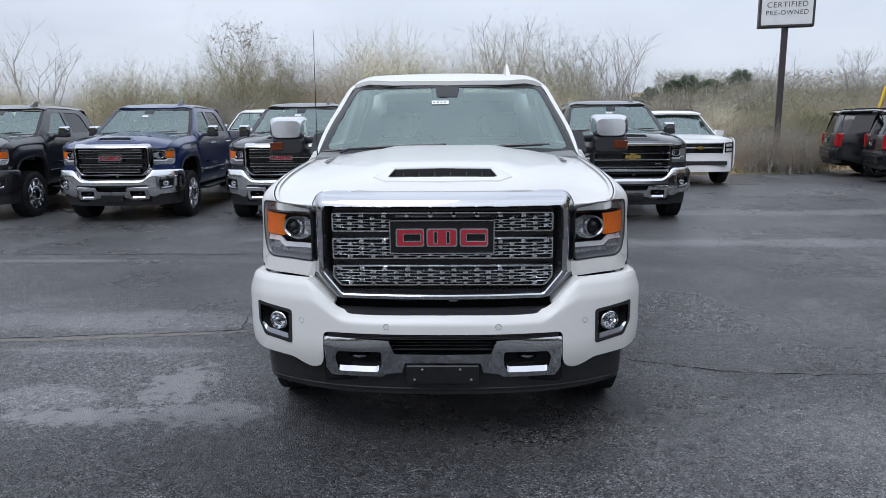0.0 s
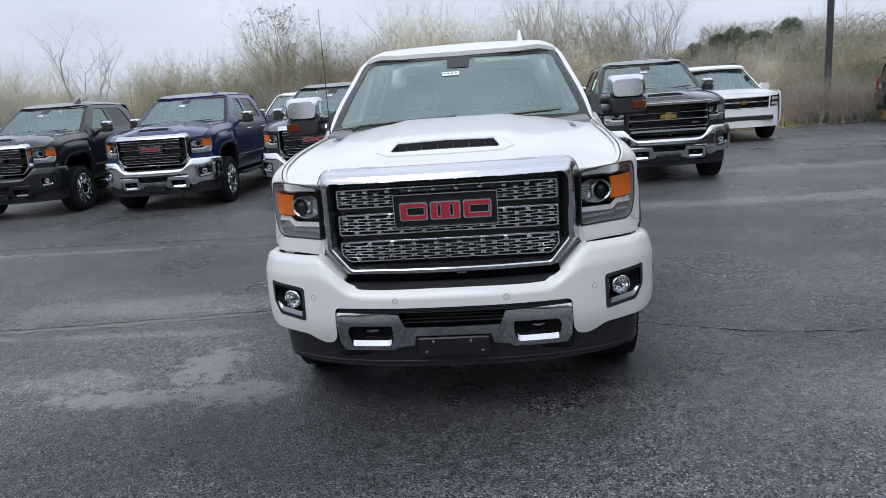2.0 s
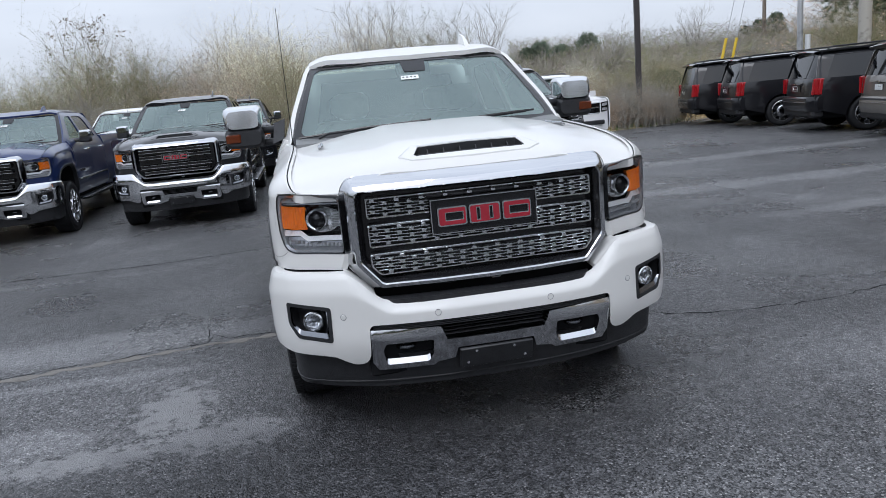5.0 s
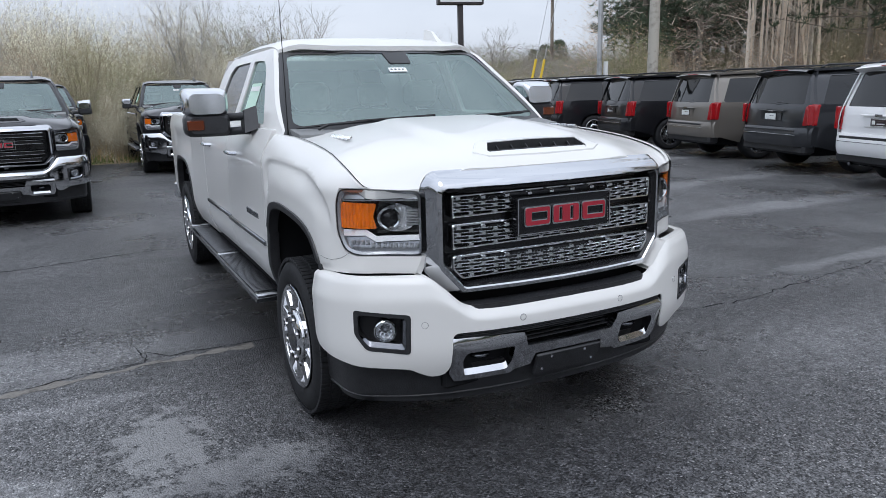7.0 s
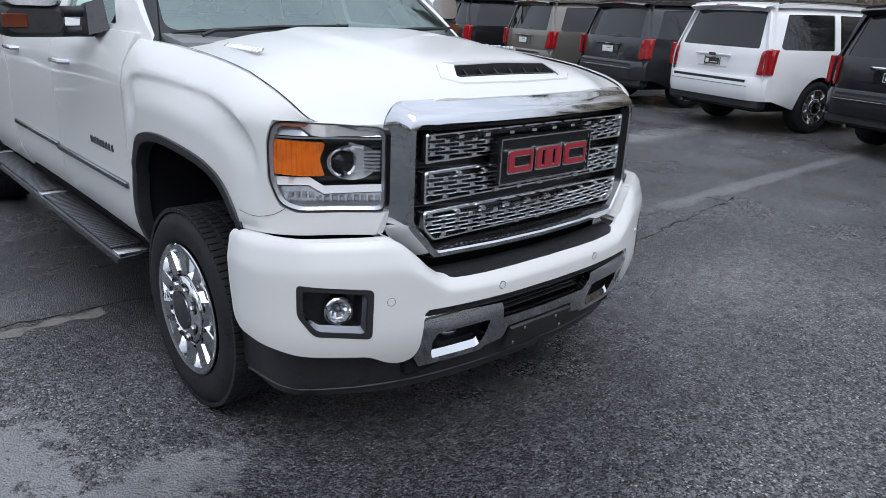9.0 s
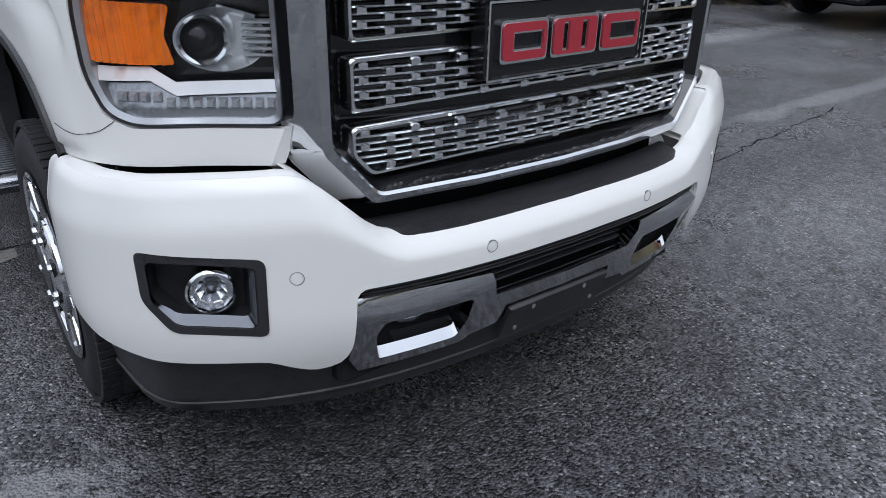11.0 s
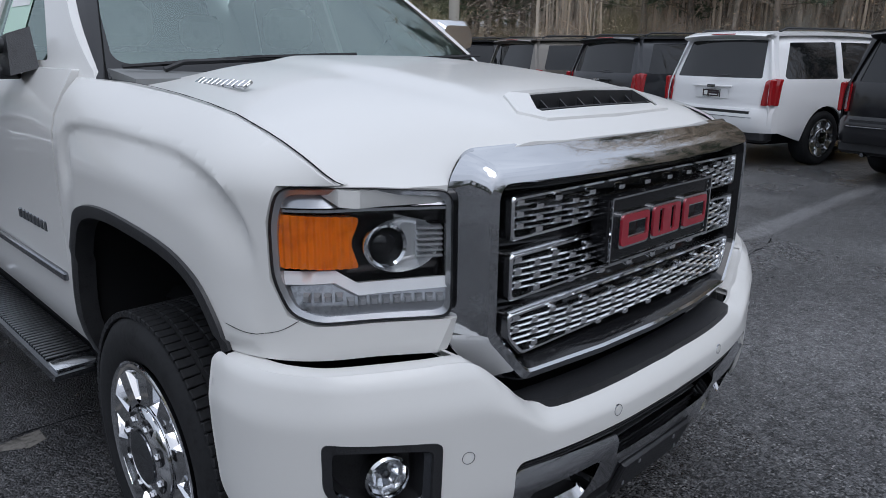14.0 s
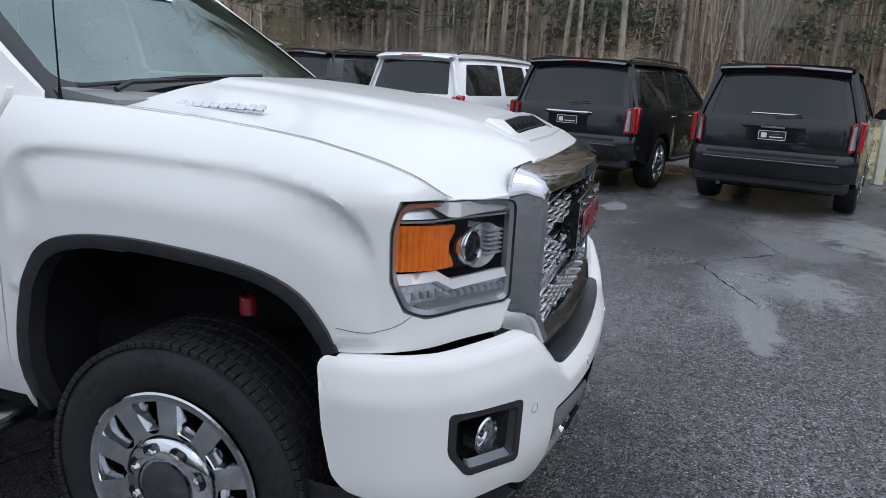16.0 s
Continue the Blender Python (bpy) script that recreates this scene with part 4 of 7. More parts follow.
        if sensors:
            for su, sz in ((0.27, 0.677), (0.70, 0.686)):
                px, py, pz = bumper_at(s * su, sz)
                m2 = Matrix.Translation((px, py, pz)) @ Matrix.Rotation(radians(90 + s * (4 if su < 0.5 else 24)), 4, "Z")
                part("sensor_ring", lathe([(0.0152, 0.003), (0.0148, -0.0010), (0.0134, -0.0010), (0.0128, 0.003)], 24).move(m2), SATIN, main)
                sen = part("parking_sensor", lathe([(0.0128, 0.004), (0.0122, 0.0012), (0.0108, 0.0010), (0.0102, -0.0014), (0.0005, -0.0016)], 24).move(m2), shell, main)
    return main


def surround(parent):
    """The chrome frame of the grille: its top turns back to the hood."""

    def outline(w, top, bot, cut, cx=0.016, cz=0.024):
        pts = [(-w + cx, top), (w - cx, top), (w, top - cz), (w, bot + cut), (w - cut * 0.85, bot), (-w + cut * 0.85, bot), (-w, bot + cut), (-w, top - cz)]
        return rounded(pts, min(0.03, cx), 4)

    def ring(w, top, bot, cut, y, bow=0.0, cx=0.016, cz=0.024):
        pts = dense_fixed(outline(w, top, bot, cut, cx, cz))
        return [(x, y + bow * (x / 0.6) ** 2, z) for x, z in pts]

    def dense_fixed(poly):
        out = []
        for i, p in enumerate(poly):
            q = poly[(i + 1) % len(poly)]
            for j in range(4):
                out.append((p[0] + (q[0] - p[0]) * j / 4, p[1] + (q[1] - p[1]) * j / 4))
        return out

    rings = [ring(0.650, 1.312, 0.774, 0.128, 0.150, 0.0, 0.042, 0.06), ring(0.653, 1.318, 0.773, 0.128, 0.116, 0.022, 0.042, 0.06), ring(0.651, 1.312, 0.775, 0.128, 0.100, 0.036, 0.040, 0.056),
             ring(0.630, 1.298, 0.782, 0.125, 0.040, 0.056, 0.026, 0.036), ring(0.616, 1.279, 0.790, 0.122, 0.004, 0.062, 0.02, 0.03), ring(0.609, 1.262, 0.796, 0.119, -0.006, 0.062),
             ring(0.592, 1.252, 0.812, 0.112, -0.010, 0.062), ring(0.587, 1.248, 0.818, 0.109, -0.004, 0.062), ring(0.566, 1.238, 0.838, 0.092, 0.030, 0.060), ring(0.564, 1.236, 0.840, 0.090, 0.072, 0.058)]
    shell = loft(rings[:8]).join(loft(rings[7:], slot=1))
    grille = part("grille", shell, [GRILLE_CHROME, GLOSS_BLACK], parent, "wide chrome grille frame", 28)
    back = sheet(outline(0.575, 1.245, 0.83, 0.095), lambda x, z: (x, 0.070 + 0.058 * (x / 0.6) ** 2, z), 0.06)
    part("grille_backing", back, GLOSS_BLACK, grille)
    return grille


def badge(grille, size=1.0):
    """Three plain red blocks with bright rims on a black plate."""
    plate = part("emblem_plate", block(-0.25, 0.25, 0.004, 0.06, 1.025, 1.184, 0.006), GLOSS_BLACK, grille, "black emblem plate with a chrome rim")
    rim = [[(s[0] * 0.25, 0.002, 1.1045 + s[1] * 0.0795) for s in ((-1, -1), (1, -1), (1, 1), (-1, 1))], [(s[0] * 0.252, -0.004, 1.1045 + s[1] * 0.0815) for s in ((-1, -1), (1, -1), (1, 1), (-1, 1))], [(s[0] * 0.2475, -0.004, 1.1045 + s[1] * 0.077) for s in ((-1, -1), (1, -1), (1, 1), (-1, 1))], [(s[0] * 0.2475, 0.004, 1.1045 + s[1] * 0.077) for s in ((-1, -1), (1, -1), (1, 1), (-1, 1))]]
    part("emblem_rim", loft(rim), CHROME, plate)
    z0, z1 = 1.058, 1.147
    zm = (z0 + z1) / 2
    forms = [
        ([(-0.222, z0), (-0.085, z0), (-0.085, z1), (-0.222, z1)], [[(-0.183, zm - 0.016), (-0.104, zm - 0.016), (-0.104, zm + 0.016), (-0.183, zm + 0.016)]]),
        ([(-0.074, z0), (0.074, z0), (0.074, z1), (-0.074, z1)], [[(-0.036, z0 + 0.018), (-0.024, z0 + 0.018), (-0.024, z1 - 0.018), (-0.036, z1 - 0.018)], [(0.024, z0 + 0.018), (0.036, z0 + 0.018), (0.036, z1 - 0.018), (0.024, z1 - 0.018)]]),
        ([(0.085, z0), (0.222, z0), (0.222, z1), (0.085, z1)], [[(0.120, zm - 0.016), (0.206, zm - 0.016), (0.206, zm + 0.016), (0.120, zm + 0.016)]]),
    ]
    for outline, holes in forms:
        out = rounded(outline, 0.012, 3)
        cx, cz = np.mean(out, 0)
        base = part("emblem_block", sheet(out, lambda x, z: (x, -0.008, z), 0.05, holes, rim=(0, 0.014, 0)), CHROME, plate, "bright rim of an emblem block")
        inner = [(x + (0.006 if x < cx else -0.006), z + (0.006 if z < cz else -0.006)) for x, z in out]
        hin = [[(x + (-0.004 if x < np.mean(h, 0)[0] else 0.004), z + (-0.004 if z < cz else 0.004)) for x, z in h] for h in holes]
        part("emblem_red", sheet(inner, lambda x, z: (x, -0.0115, z), 0.05, hin, rim=(0, 0.004, 0)), RED_BADGE, base, "plain red enamel block")
    plate.matrix_basis = Matrix.Translation((0, 0, 1.1025 * (1 - size) - (1 - size) * 0.1)) @ Matrix.Diagonal((size, 1, size, 1))


def mesh_grille(parent):
    """Three framed bands of slats with staggered bright studs."""
    grille = surround(parent)
    stud = mesh_of("stud", block(-0.0112, 0.0112, -0.012, 0.01, -0.0088, 0.0082, 0.0036), MESH_CHROME)
    bands = ((1.121, 1.219, 0.543), (0.985, 1.092, 0.543), (0.852, 0.956, 0.543))
    for n, (z0, z1, w) in enumerate(bands):
        cut = 0.042 if n == 2 else 0.0
        lo_w = w - cut * 0.9
        edge = [(-lo_w, z0), (lo_w, z0), (w, z0 + cut), (w, z1), (-w, z1), (-w, z0 + cut)] if cut else [(-w, z0), (w, z0), (w, z1), (-w, z1)]
        e = rounded(edge, 0.012, 3)
        def off(k, y):
            return [(x - math.copysign(k, x), y + 0.058 * (x / 0.6) ** 2, z + (k if z < (z0 + z1) / 2 else -k)) for x, z in e]
        band = part("grille_band", loft([off(0, 0.05), off(0, 0.014), off(0.003, 0.010), off(0.008, 0.010), off(0.010, 0.02), off(0.010, 0.05)]), MESH_CHROME, grille, "chrome-framed band of grille mesh")
        rows = 6
        pitch = (z1 - z0 - 0.02) / rows
        for r in range(rows):
            z = z0 + 0.010 + pitch * (r + 0.5)
            half = w - 0.01 - (max(0.0, (z0 + cut - z)) * 0.9 if cut else 0)
            spans = [(-half, -0.253), (0.253, half)] if n < 2 and 1.02 < z < 1.192 else [(-half, half)]
            for a, b in spans:
                pts = np.linspace(a, b, 13)
                slat = loft([[(x, y + 0.058 * (x / 0.6) ** 2, z + pitch / 2 + dz) for x in pts] for y, dz in ((0.045, 0.0024), (0.0245, 0.0022), (0.0205, -0.0010), (0.0225, -0.0016), (0.045, -0.0016))], False)
                if r < rows - 1:
                    part("slat", slat, MESH_CHROME, band)
                step = 0.113
                k0 = math.ceil((a + 0.018) / step - (0.5 if r % 2 else 0))
                x = (k0 + (0.5 if r % 2 else 0)) * step
                while x < b - 0.016:
                    o = new("stud", stud)
                    o.parent, o.location = band, (x, 0.03 + 0.058 * (x / 0.6) ** 2, z)
                    x += step
    badge(grille)
    return grille


def bar_grille(parent):
    """Four bright bars in black, as on the plainer pickups."""
    grille = surround(parent)
    for z in (0.875, 0.965, 1.105, 1.195):
        w = 0.52 - max(0, 0.93 - z) * 0.8
        part("grille_bar", block(-w, w, 0.0, 0.09, z - 0.030, z + 0.030, 0.012), GLOSS_BLACK, grille)
        for d in (-1, 1):
            part("bright_line", block(-w, w, -0.006, 0.02, z + d * 0.022 - 0.005, z + d * 0.022 + 0.005, 0.003), SATIN, grille)
    badge(grille, 0.78)
    return grille


def tow_mirror(parent):
    """A tall towing mirror on two arms: chrome cap over a black housing with an amber marker."""
    cx, cy, cz = -1.19, 2.02, 1.545

    def ring(k, y, z0, z1, x0=-0.135, x1=0.125):
        pts = rounded([(x0 * k, z0), (x1 * k, z0), (x1 * k, z1), (x0 * k, z1)], 0.045, 4)
        return [(cx + x, cy + y, cz + z) for x, z in pts]

    house = loft([ring(0.86, -0.100, -0.118, -0.02), ring(1.0, -0.07, -0.138, 0.0), ring(1.0, 0.05, -0.138, 0.0), ring(0.97, 0.075, -0.134, 0.0)], True, True)
    cap = loft([ring(0.80, -0.10, -0.005, 0.115), ring(0.98, -0.065, -0.012, 0.142), ring(1.0, 0.05, -0.012, 0.150), ring(0.97, 0.075, -0.01, 0.146)], True, True)
    cap.v = [(x, y + 0.07 * (z - cz) - 0.003, z) for x, y, z in cap.v]
    arm = Shape()
    for z in (-0.03, -0.115):
        arm.join(tube([(cx + 0.1, cy - 0.01, cz + z), (-1.02, cy - 0.05, cz + z + 0.004), (-0.955, 1.93, cz + z + 0.008)], [0.026, 0.025, 0.027], 10))
    foot = loft([[(-0.93, 1.78, 1.45), (-0.93, 1.98, 1.45), (-0.915, 1.99, 1.56), (-0.91, 1.90, 1.585)], [(-1.005, 1.83, 1.425), (-1.005, 1.97, 1.425), (-0.985, 1.97, 1.55), (-0.985, 1.90, 1.56)]], True, True)
    marker = block(cx - 0.128, cx - 0.03, cy - 0.108, cy - 0.05, cz - 0.10, cz - 0.038, 0.006)
    face = block(cx - 0.11, cx + 0.1, cy + 0.07, cy + 0.08, cz - 0.13, cz + 0.125, 0.004)
    for flip in (False, True):
        g = (lambda s: s.flip()) if flip else (lambda s: s)
        m = part("tow_mirror", g(house), PLASTIC, parent, "black towing mirror with a chrome cap")
        part("mirror_cap", g(cap), CHROME, m, "chrome mirror cap")
        part("mirror_arm", g(Shape().join(arm, foot)), PLASTIC, m)
        part("marker_lamp", g(marker), AMBER_DARK, m, "amber marker lamp")
        part("mirror_glass", g(face), CHROME, m)


def small_mirror(parent):
    """An ordinary door mirror: rounded black housing, chrome cap, one short arm."""

    def ring(k, y, z0, z1):
        return [(-1.115 + x, 1.93 + y, 1.50 + z) for x, z in rounded([(-0.10 * k, z0), (0.095 * k, z0), (0.095 * k, z1), (-0.10 * k, z1)], 0.035, 4)]

    house = loft([ring(0.80, -0.075, -0.085, -0.02), ring(1.0, -0.04, -0.105, 0.0), ring(1.0, 0.045, -0.105, 0.0)], True, True)
    cap = loft([ring(0.74, -0.07, -0.01, 0.075), ring(0.98, -0.035, -0.012, 0.098), ring(1.0, 0.045, -0.012, 0.104)], True, True)
    arm = tube([(-1.04, 1.93, 1.44), (-0.98, 1.93, 1.435), (-0.93, 1.93, 1.43)], [0.030, 0.028, 0.034], 8)
    for flip in (False, True):
        g = (lambda q: q.flip()) if flip else (lambda q: q)
        m = part("door_mirror", g(house), PLASTIC, parent, "black door mirror with a chrome cap")
        part("mirror_cap", g(cap), CHROME, m, "chrome mirror cap")
        part("mirror_arm", g(arm), PLASTIC, m)


def pickup(name, label, body_paint, m, group, bumper_paint=None):
    truck = thing(name, label, "pickup truck", group, m)
    P = body_paint
    # fenders with the lamp and wheel openings
    top = [(u, HOOD_EDGE(PLAN(u)[1])[1] - 0.002) for u in (1.5, 1.25, 0.9, 0.7, 0.6, 0.5, 0.4, 0.36, 0.32, 0.29, 0.265, 0.245, 0.232)] + [(0.216, 1.2545)]
    out = [(0.012, 0.884), (-0.02, 0.960), (0.268, 0.960), (0.322, 0.981), (0.357, 1.058), (0.359, 1.18), (0.34, 1.252), *top[::-1]]
    out = out + [(1.505, 0.5), *ARCH_F[::-1], (0.25, 0.884)]
    spread(sheet(out, fender_at, 0.0145, rim=(0.03, 0, 0), lines=crease_lines()), "fender", P, truck, "painted front fender round the wheel")
    seam_line = [Vector(fender_at(u, z)) + Vector((-0.0006, -0.0003, 0)) for u, z in flow([(0.300, 0.972), (0.335, 0.950), (0.375, 0.938), (0.42, 0.935), (0.476, 0.942)], 4)]
    spread(tube(seam_line, 0.0007, 5), "panel_seam", VOID, truck)
    # trim of the wheel arches
    for arch, at in ((ARCH_F, fender_at), (ARCH_R, bed_at)):
        c = (HUB_Y if arch is ARCH_F else REAR_Y, 0.6)
        pts = arch
        rows = []
        for k, o in ((1.004, 0.001), (1.0, 0.009), (0.955, 0.009), (0.93, 0.002), (0.92, -0.05)):
            rows.append([tuple(Vector(at(c[0] + (u - c[0]) * k, c[1] + (z - c[1]) * k)) - Vector((o, 0, 0))) for u, z in pts])
        spread(loft(rows, False), "arch_trim", PLASTIC, truck, "black plastic wheel arch trim")
        liner = [[(x, c[0] + (u - c[0]) * 0.97, c[1] + (z - c[1]) * 0.97) for u, z in pts] for x in (-0.97, -0.75, -0.55)]
        well = loft(liner, False).join(Shape().add(liner[-1], [tuple(range(len(liner[-1])))]))
        spread(well, "wheel_well", VOID, truck)
    # hood
    ring = [(0.0, 0.103), (0.30, 0.109), (0.60, 0.133), (0.625, 0.137), (0.655, 0.145)]
    ring += [(0.695, 0.168), (0.775, 0.209), (0.825, 0.228)] + [(HOOD_EDGE(y)[0] - 0.0045, y) for y in (0.245, 0.275, 0.31, 0.36, 0.42, 0.6, 0.9, 1.1, 1.3)] + [(0.852, 1.36), (0.80, 1.33), (0.735, 1.245), (0.70, 1.235), (0.4, 1.215), (0.0, 1.20)]
    outline = [(-x, y) for x, y in ring[1:-1]][::-1] + [ring[0]] + ring[1:-1] + [ring[-1]]
    seam = [(HOOD_EDGE(y)[0], y, HOOD_EDGE(y)[1] + 0.0015) for y in (0.237, 0.25, 0.27, 0.30, 0.33, 0.37, 0.40, 0.45, 0.6, 0.75, 0.9, 1.05, 1.2, 1.35)]
    spread(loft([[(-x - d, y, z) for x, y, z in seam] for d in (-0.0065, -0.001)], False), "hood_seam", VOID, truck)
    scoop = [(-0.265, 0.215), (0.265, 0.215), (0.265, 0.275), (-0.265, 0.275)]
    hood = part("hood", sheet(outline, lambda x, y: (x, y, hood_z(x, y)), 0.03, [scoop], rim=(0, 0.0, -0.035), hole_rim=False), P, truck, "long painted hood with an air scoop")
    def sc(x, y, dz):
        return (x, y, hood_z(x, y) + dz)
    o1 = [(-0.352, 0.215), (-0.29, 0.168), (0.0, 0.158), (0.29, 0.168), (0.352, 0.215), (0.285, 0.318), (0.0, 0.326), (-0.285, 0.318)]
    o2 = [(x * 0.95, 0.235 + (y - 0.235) * 0.86) for x, y in o1]
    o3 = [(-0.275, 0.215), (-0.262, 0.190), (0.0, 0.184), (0.262, 0.190), (0.275, 0.215), (0.245, 0.266), (0.0, 0.270), (-0.245, 0.266)]
    up = [0.007, 0.005, 0.005, 0.005, 0.007, 0.023, 0.025, 0.023]
    rings = [[sc(x, y, -0.001) for x, y in o1], [sc(x * 0.99, 0.235 + (y - 0.235) * 0.965, 0.006) for x, y in o1], [sc(x, y, 0.5 * h + 0.004) for (x, y), h in zip(o2, up)], [sc(x, y, h) for (x, y), h in zip(o3, up)], [sc(x, y, -0.05) for x, y in o3]]
    sco = part("hood_scoop", loft(rings), P, hood, "raised hood scoop with a black mouth", 12)
    mouth = Shape().add([sc(x, y, -0.035) for x, y in o3], [tuple(range(8))])
    part("scoop_mouth", mouth, VOID, sco)
    part("scoop_lining", loft([[sc(x * 0.995, 0.232 + (y - 0.232) * 0.985, h - 0.004) for (x, y), h in zip(o3, up)], [sc(x * 0.99, y, -0.034) for x, y in o3]]), PLASTIC, sco)
    for i in range(6):
        x = -0.20 + i * 0.08
        part("scoop_vane", loft([[sc(x + d, 0.198, -0.022), sc(x + d, 0.262, 0.006), sc(x + d, 0.262, -0.03), sc(x + d, 0.198, -0.034)] for d in (-0.0025, 0.0025)], True, True), PLASTIC, sco)
    part("scoop_bar", tube([sc(x, 0.232, -0.006) for x in np.linspace(-0.262, 0.262, 9)], 0.004, 6), PLASTIC, sco)
    # cowl and wipers
    cowl = sheet([(-0.86, 1.24), (0.0, 1.18), (0.86, 1.24), (0.88, 1.46), (0.0, 1.33), (-0.88, 1.46)], lambda x, y: (x, y, 1.452 - 0.045 * (abs(x) / 0.84) ** 2), 0.08)
    part("cowl", cowl, PLASTIC, truck)
    for bx, tip in ((-0.70, -0.05), (0.02, 0.62)):
        w = part("wiper", tube([(bx, 1.34, 1.452), (bx + 0.06, 1.335, 1.475), (tip, 1.29, 1.497)], [0.010, 0.009, 0.006], 6), PLASTIC, truck, "black wiper arm and blade")
        part("wiper_blade", tube([(bx - 0.12, 1.36, 1.462), (bx + 0.3, 1.315, 1.492), (tip + 0.05, 1.282, 1.505)], 0.007, 5), GLOSS_BLACK, w)
    # windshield with its dark border
    def pane(u, v, up=0.0):
        x = u * (0.868 + (0.690 - 0.868) * v)
        y = 1.255 + (1.885 - 1.255) * v + u * u * (0.15 + 0.05 * v)
        return (x, y - 0.5 * up, 1.44 - 0.02 * u * u * (1 - v) + 0.462 * v + 0.015 * math.sin(math.pi * v) + up)
    ws = part("windshield", sheet([(-1, 0), (1, 0), (1, 1), (-1, 1)], pane, 0.1), WINDSHIELD, truck, "clear greenish windshield with a dark border")
    ws.visible_shadow = False
    frit_out = [(-1, 0), (1, 0), (1, 1), (-1, 1)]
    frit_in = rounded([(-0.955, 0.075), (0.955, 0.075), (0.955, 0.965), (-0.955, 0.965)], 0.09, 6)
    part("windshield_border", sheet(frit_out, lambda u, v: pane(u, v, 0.003), 0.08, [frit_in]), GLOSS_BLACK, ws)
    part("sensor_patch", sheet(rounded([(-0.10, 0.80), (0.10, 0.80), (0.125, 0.985), (-0.125, 0.985)], 0.02), lambda u, v: pane(u, v, 0.0035), 0.05), GLOSS_BLACK, ws, "black sensor patch at the glass top")
    part("camera_housing", loft([[pane(a, b, -0.012 - c) for a, b in ((-0.17, 0.99), (0.17, 0.99), (0.15, 0.80), (-0.15, 0.80))] for c in (0.0, 0.05)], True, True), GLOSS_BLACK, ws)
    stick = part("stock_sticker", sheet([(-0.115, 0.675), (0.045, 0.675), (0.045, 0.735), (-0.115, 0.735)], lambda u, v: pane(u - 0.03, v, 0.004), 0.05), PAPER, ws, "small white paper sticker")
    for i in range(4):
        part("sticker_mark", sheet([(-0.122 + i * 0.035, 0.697), (-0.104 + i * 0.035, 0.697), (-0.104 + i * 0.035, 0.714), (-0.122 + i * 0.035, 0.714)], lambda u, v: pane(u - 0.01, v, 0.0055), 0.05), GREY_PAINT, stick)
    # cab sides with two windows each
    side = [(1.405, 1.40), (1.435, 1.445), (2.05, 1.885), (2.16, 1.930), (2.5, 1.962), (3.05, 1.955), (3.40, 1.915), (3.60, 1.80), (3.63, 1.435)]
    win_f = rounded([(1.76, 1.475), (2.16, 1.825), (2.26, 1.862), (2.55, 1.870), (2.56, 1.475)], 0.03)
    win_r = rounded([(2.68, 1.475), (2.67, 1.872), (3.18, 1.860), (3.30, 1.80), (3.44, 1.475)], 0.03)
    spread(sheet(side, cab_at, 0.05, [win_f, win_r], rim=(0.03, 0, 0)), "cab_side", P, truck, "cab side with door window frames")
    for w in (win_f, win_r):
        for ob in spread(sheet(w, lambda u, z: (cab_at(u, z)[0] + 0.012, u, z), 0.1), "side_window", PRIVACY if w is win_r else WINDSHIELD, truck):
            ob.visible_shadow = False
    tag = part("window_label", sheet([(2.16, 1.53), (2.44, 1.53), (2.44, 1.72), (2.16, 1.72)], lambda u, z: (cab_at(u, z)[0] + 0.009, u, z), 0.1), GREEN_PAPER, truck, "pale price label inside the side window")
    part("label_strip", sheet([(2.18, 1.67), (2.42, 1.67), (2.42, 1.70), (2.18, 1.70)], lambda u, z: (cab_at(u, z)[0] + 0.007, u, z), 0.1), PAPER, tag)
    pil = sheet([(0, 0), (1, 0), (1, 1), (0, 1)], lambda s, v: tuple(Vector(pane(-1.0, v, 0.004)).lerp(Vector(cab_at(1.425 + 0.645 * v + 0.005, 1.425 + 0.45 * v)), s)), 0.12)
    spread(pil, "pillar_seal", GLOSS_BLACK, truck)
    # roof
    def roof_at(x, y):
        e = 0.705 + 0.015 * smooth(1.9, 2.6, y)
        k = abs(x) / e
        return (x, y, 1.900 + 0.092 * smooth(1.75, 2.3, y) - 0.03 * smooth(2.8, 3.6, y) + 0.022 * (1 - k**2) - 0.045 * max(0.0, (k - 0.78) / 0.22) ** 2)
    part("roof", sheet([(-0.70, 2.09), (-0.4, 1.94), (0.0, 1.885), (0.4, 1.94), (0.70, 2.09), (0.718, 3.35), (0.68, 3.60), (-0.68, 3.60), (-0.718, 3.35)], roof_at, 0.07, rim=(0, 0, -0.03)), P, truck, "painted cab roof")
    fin = part("roof_antenna", loft([[(0.45 + dx, y, roof_at(0.45, y)[2] + z) for dx, y, z in ((-0.02, 2.08, 0.0), (0.02, 2.08, 0.0), (0.025, 2.30, 0.0), (-0.025, 2.30, 0.0))], [(0.45 + dx, y, roof_at(0.45, y)[2] + z) for dx, y, z in ((-0.008, 2.2, 0.06), (0.008, 2.2, 0.06), (0.008, 2.31, 0.075), (-0.008, 2.31, 0.075))]], True, True), P, truck, "shark fin antenna on the roof")
    rear_wall = sheet([(-0.95, 1.0), (0.95, 1.0), (0.93, 1.45), (0.72, 1.92), (-0.72, 1.92), (-0.93, 1.45)], lambda x, z: (x, 3.62, z), 0.2, [[(-0.68, 1.48), (0.68, 1.48), (0.60, 1.84), (-0.60, 1.84)]])
    part("cab_rear", rear_wall, P, truck)
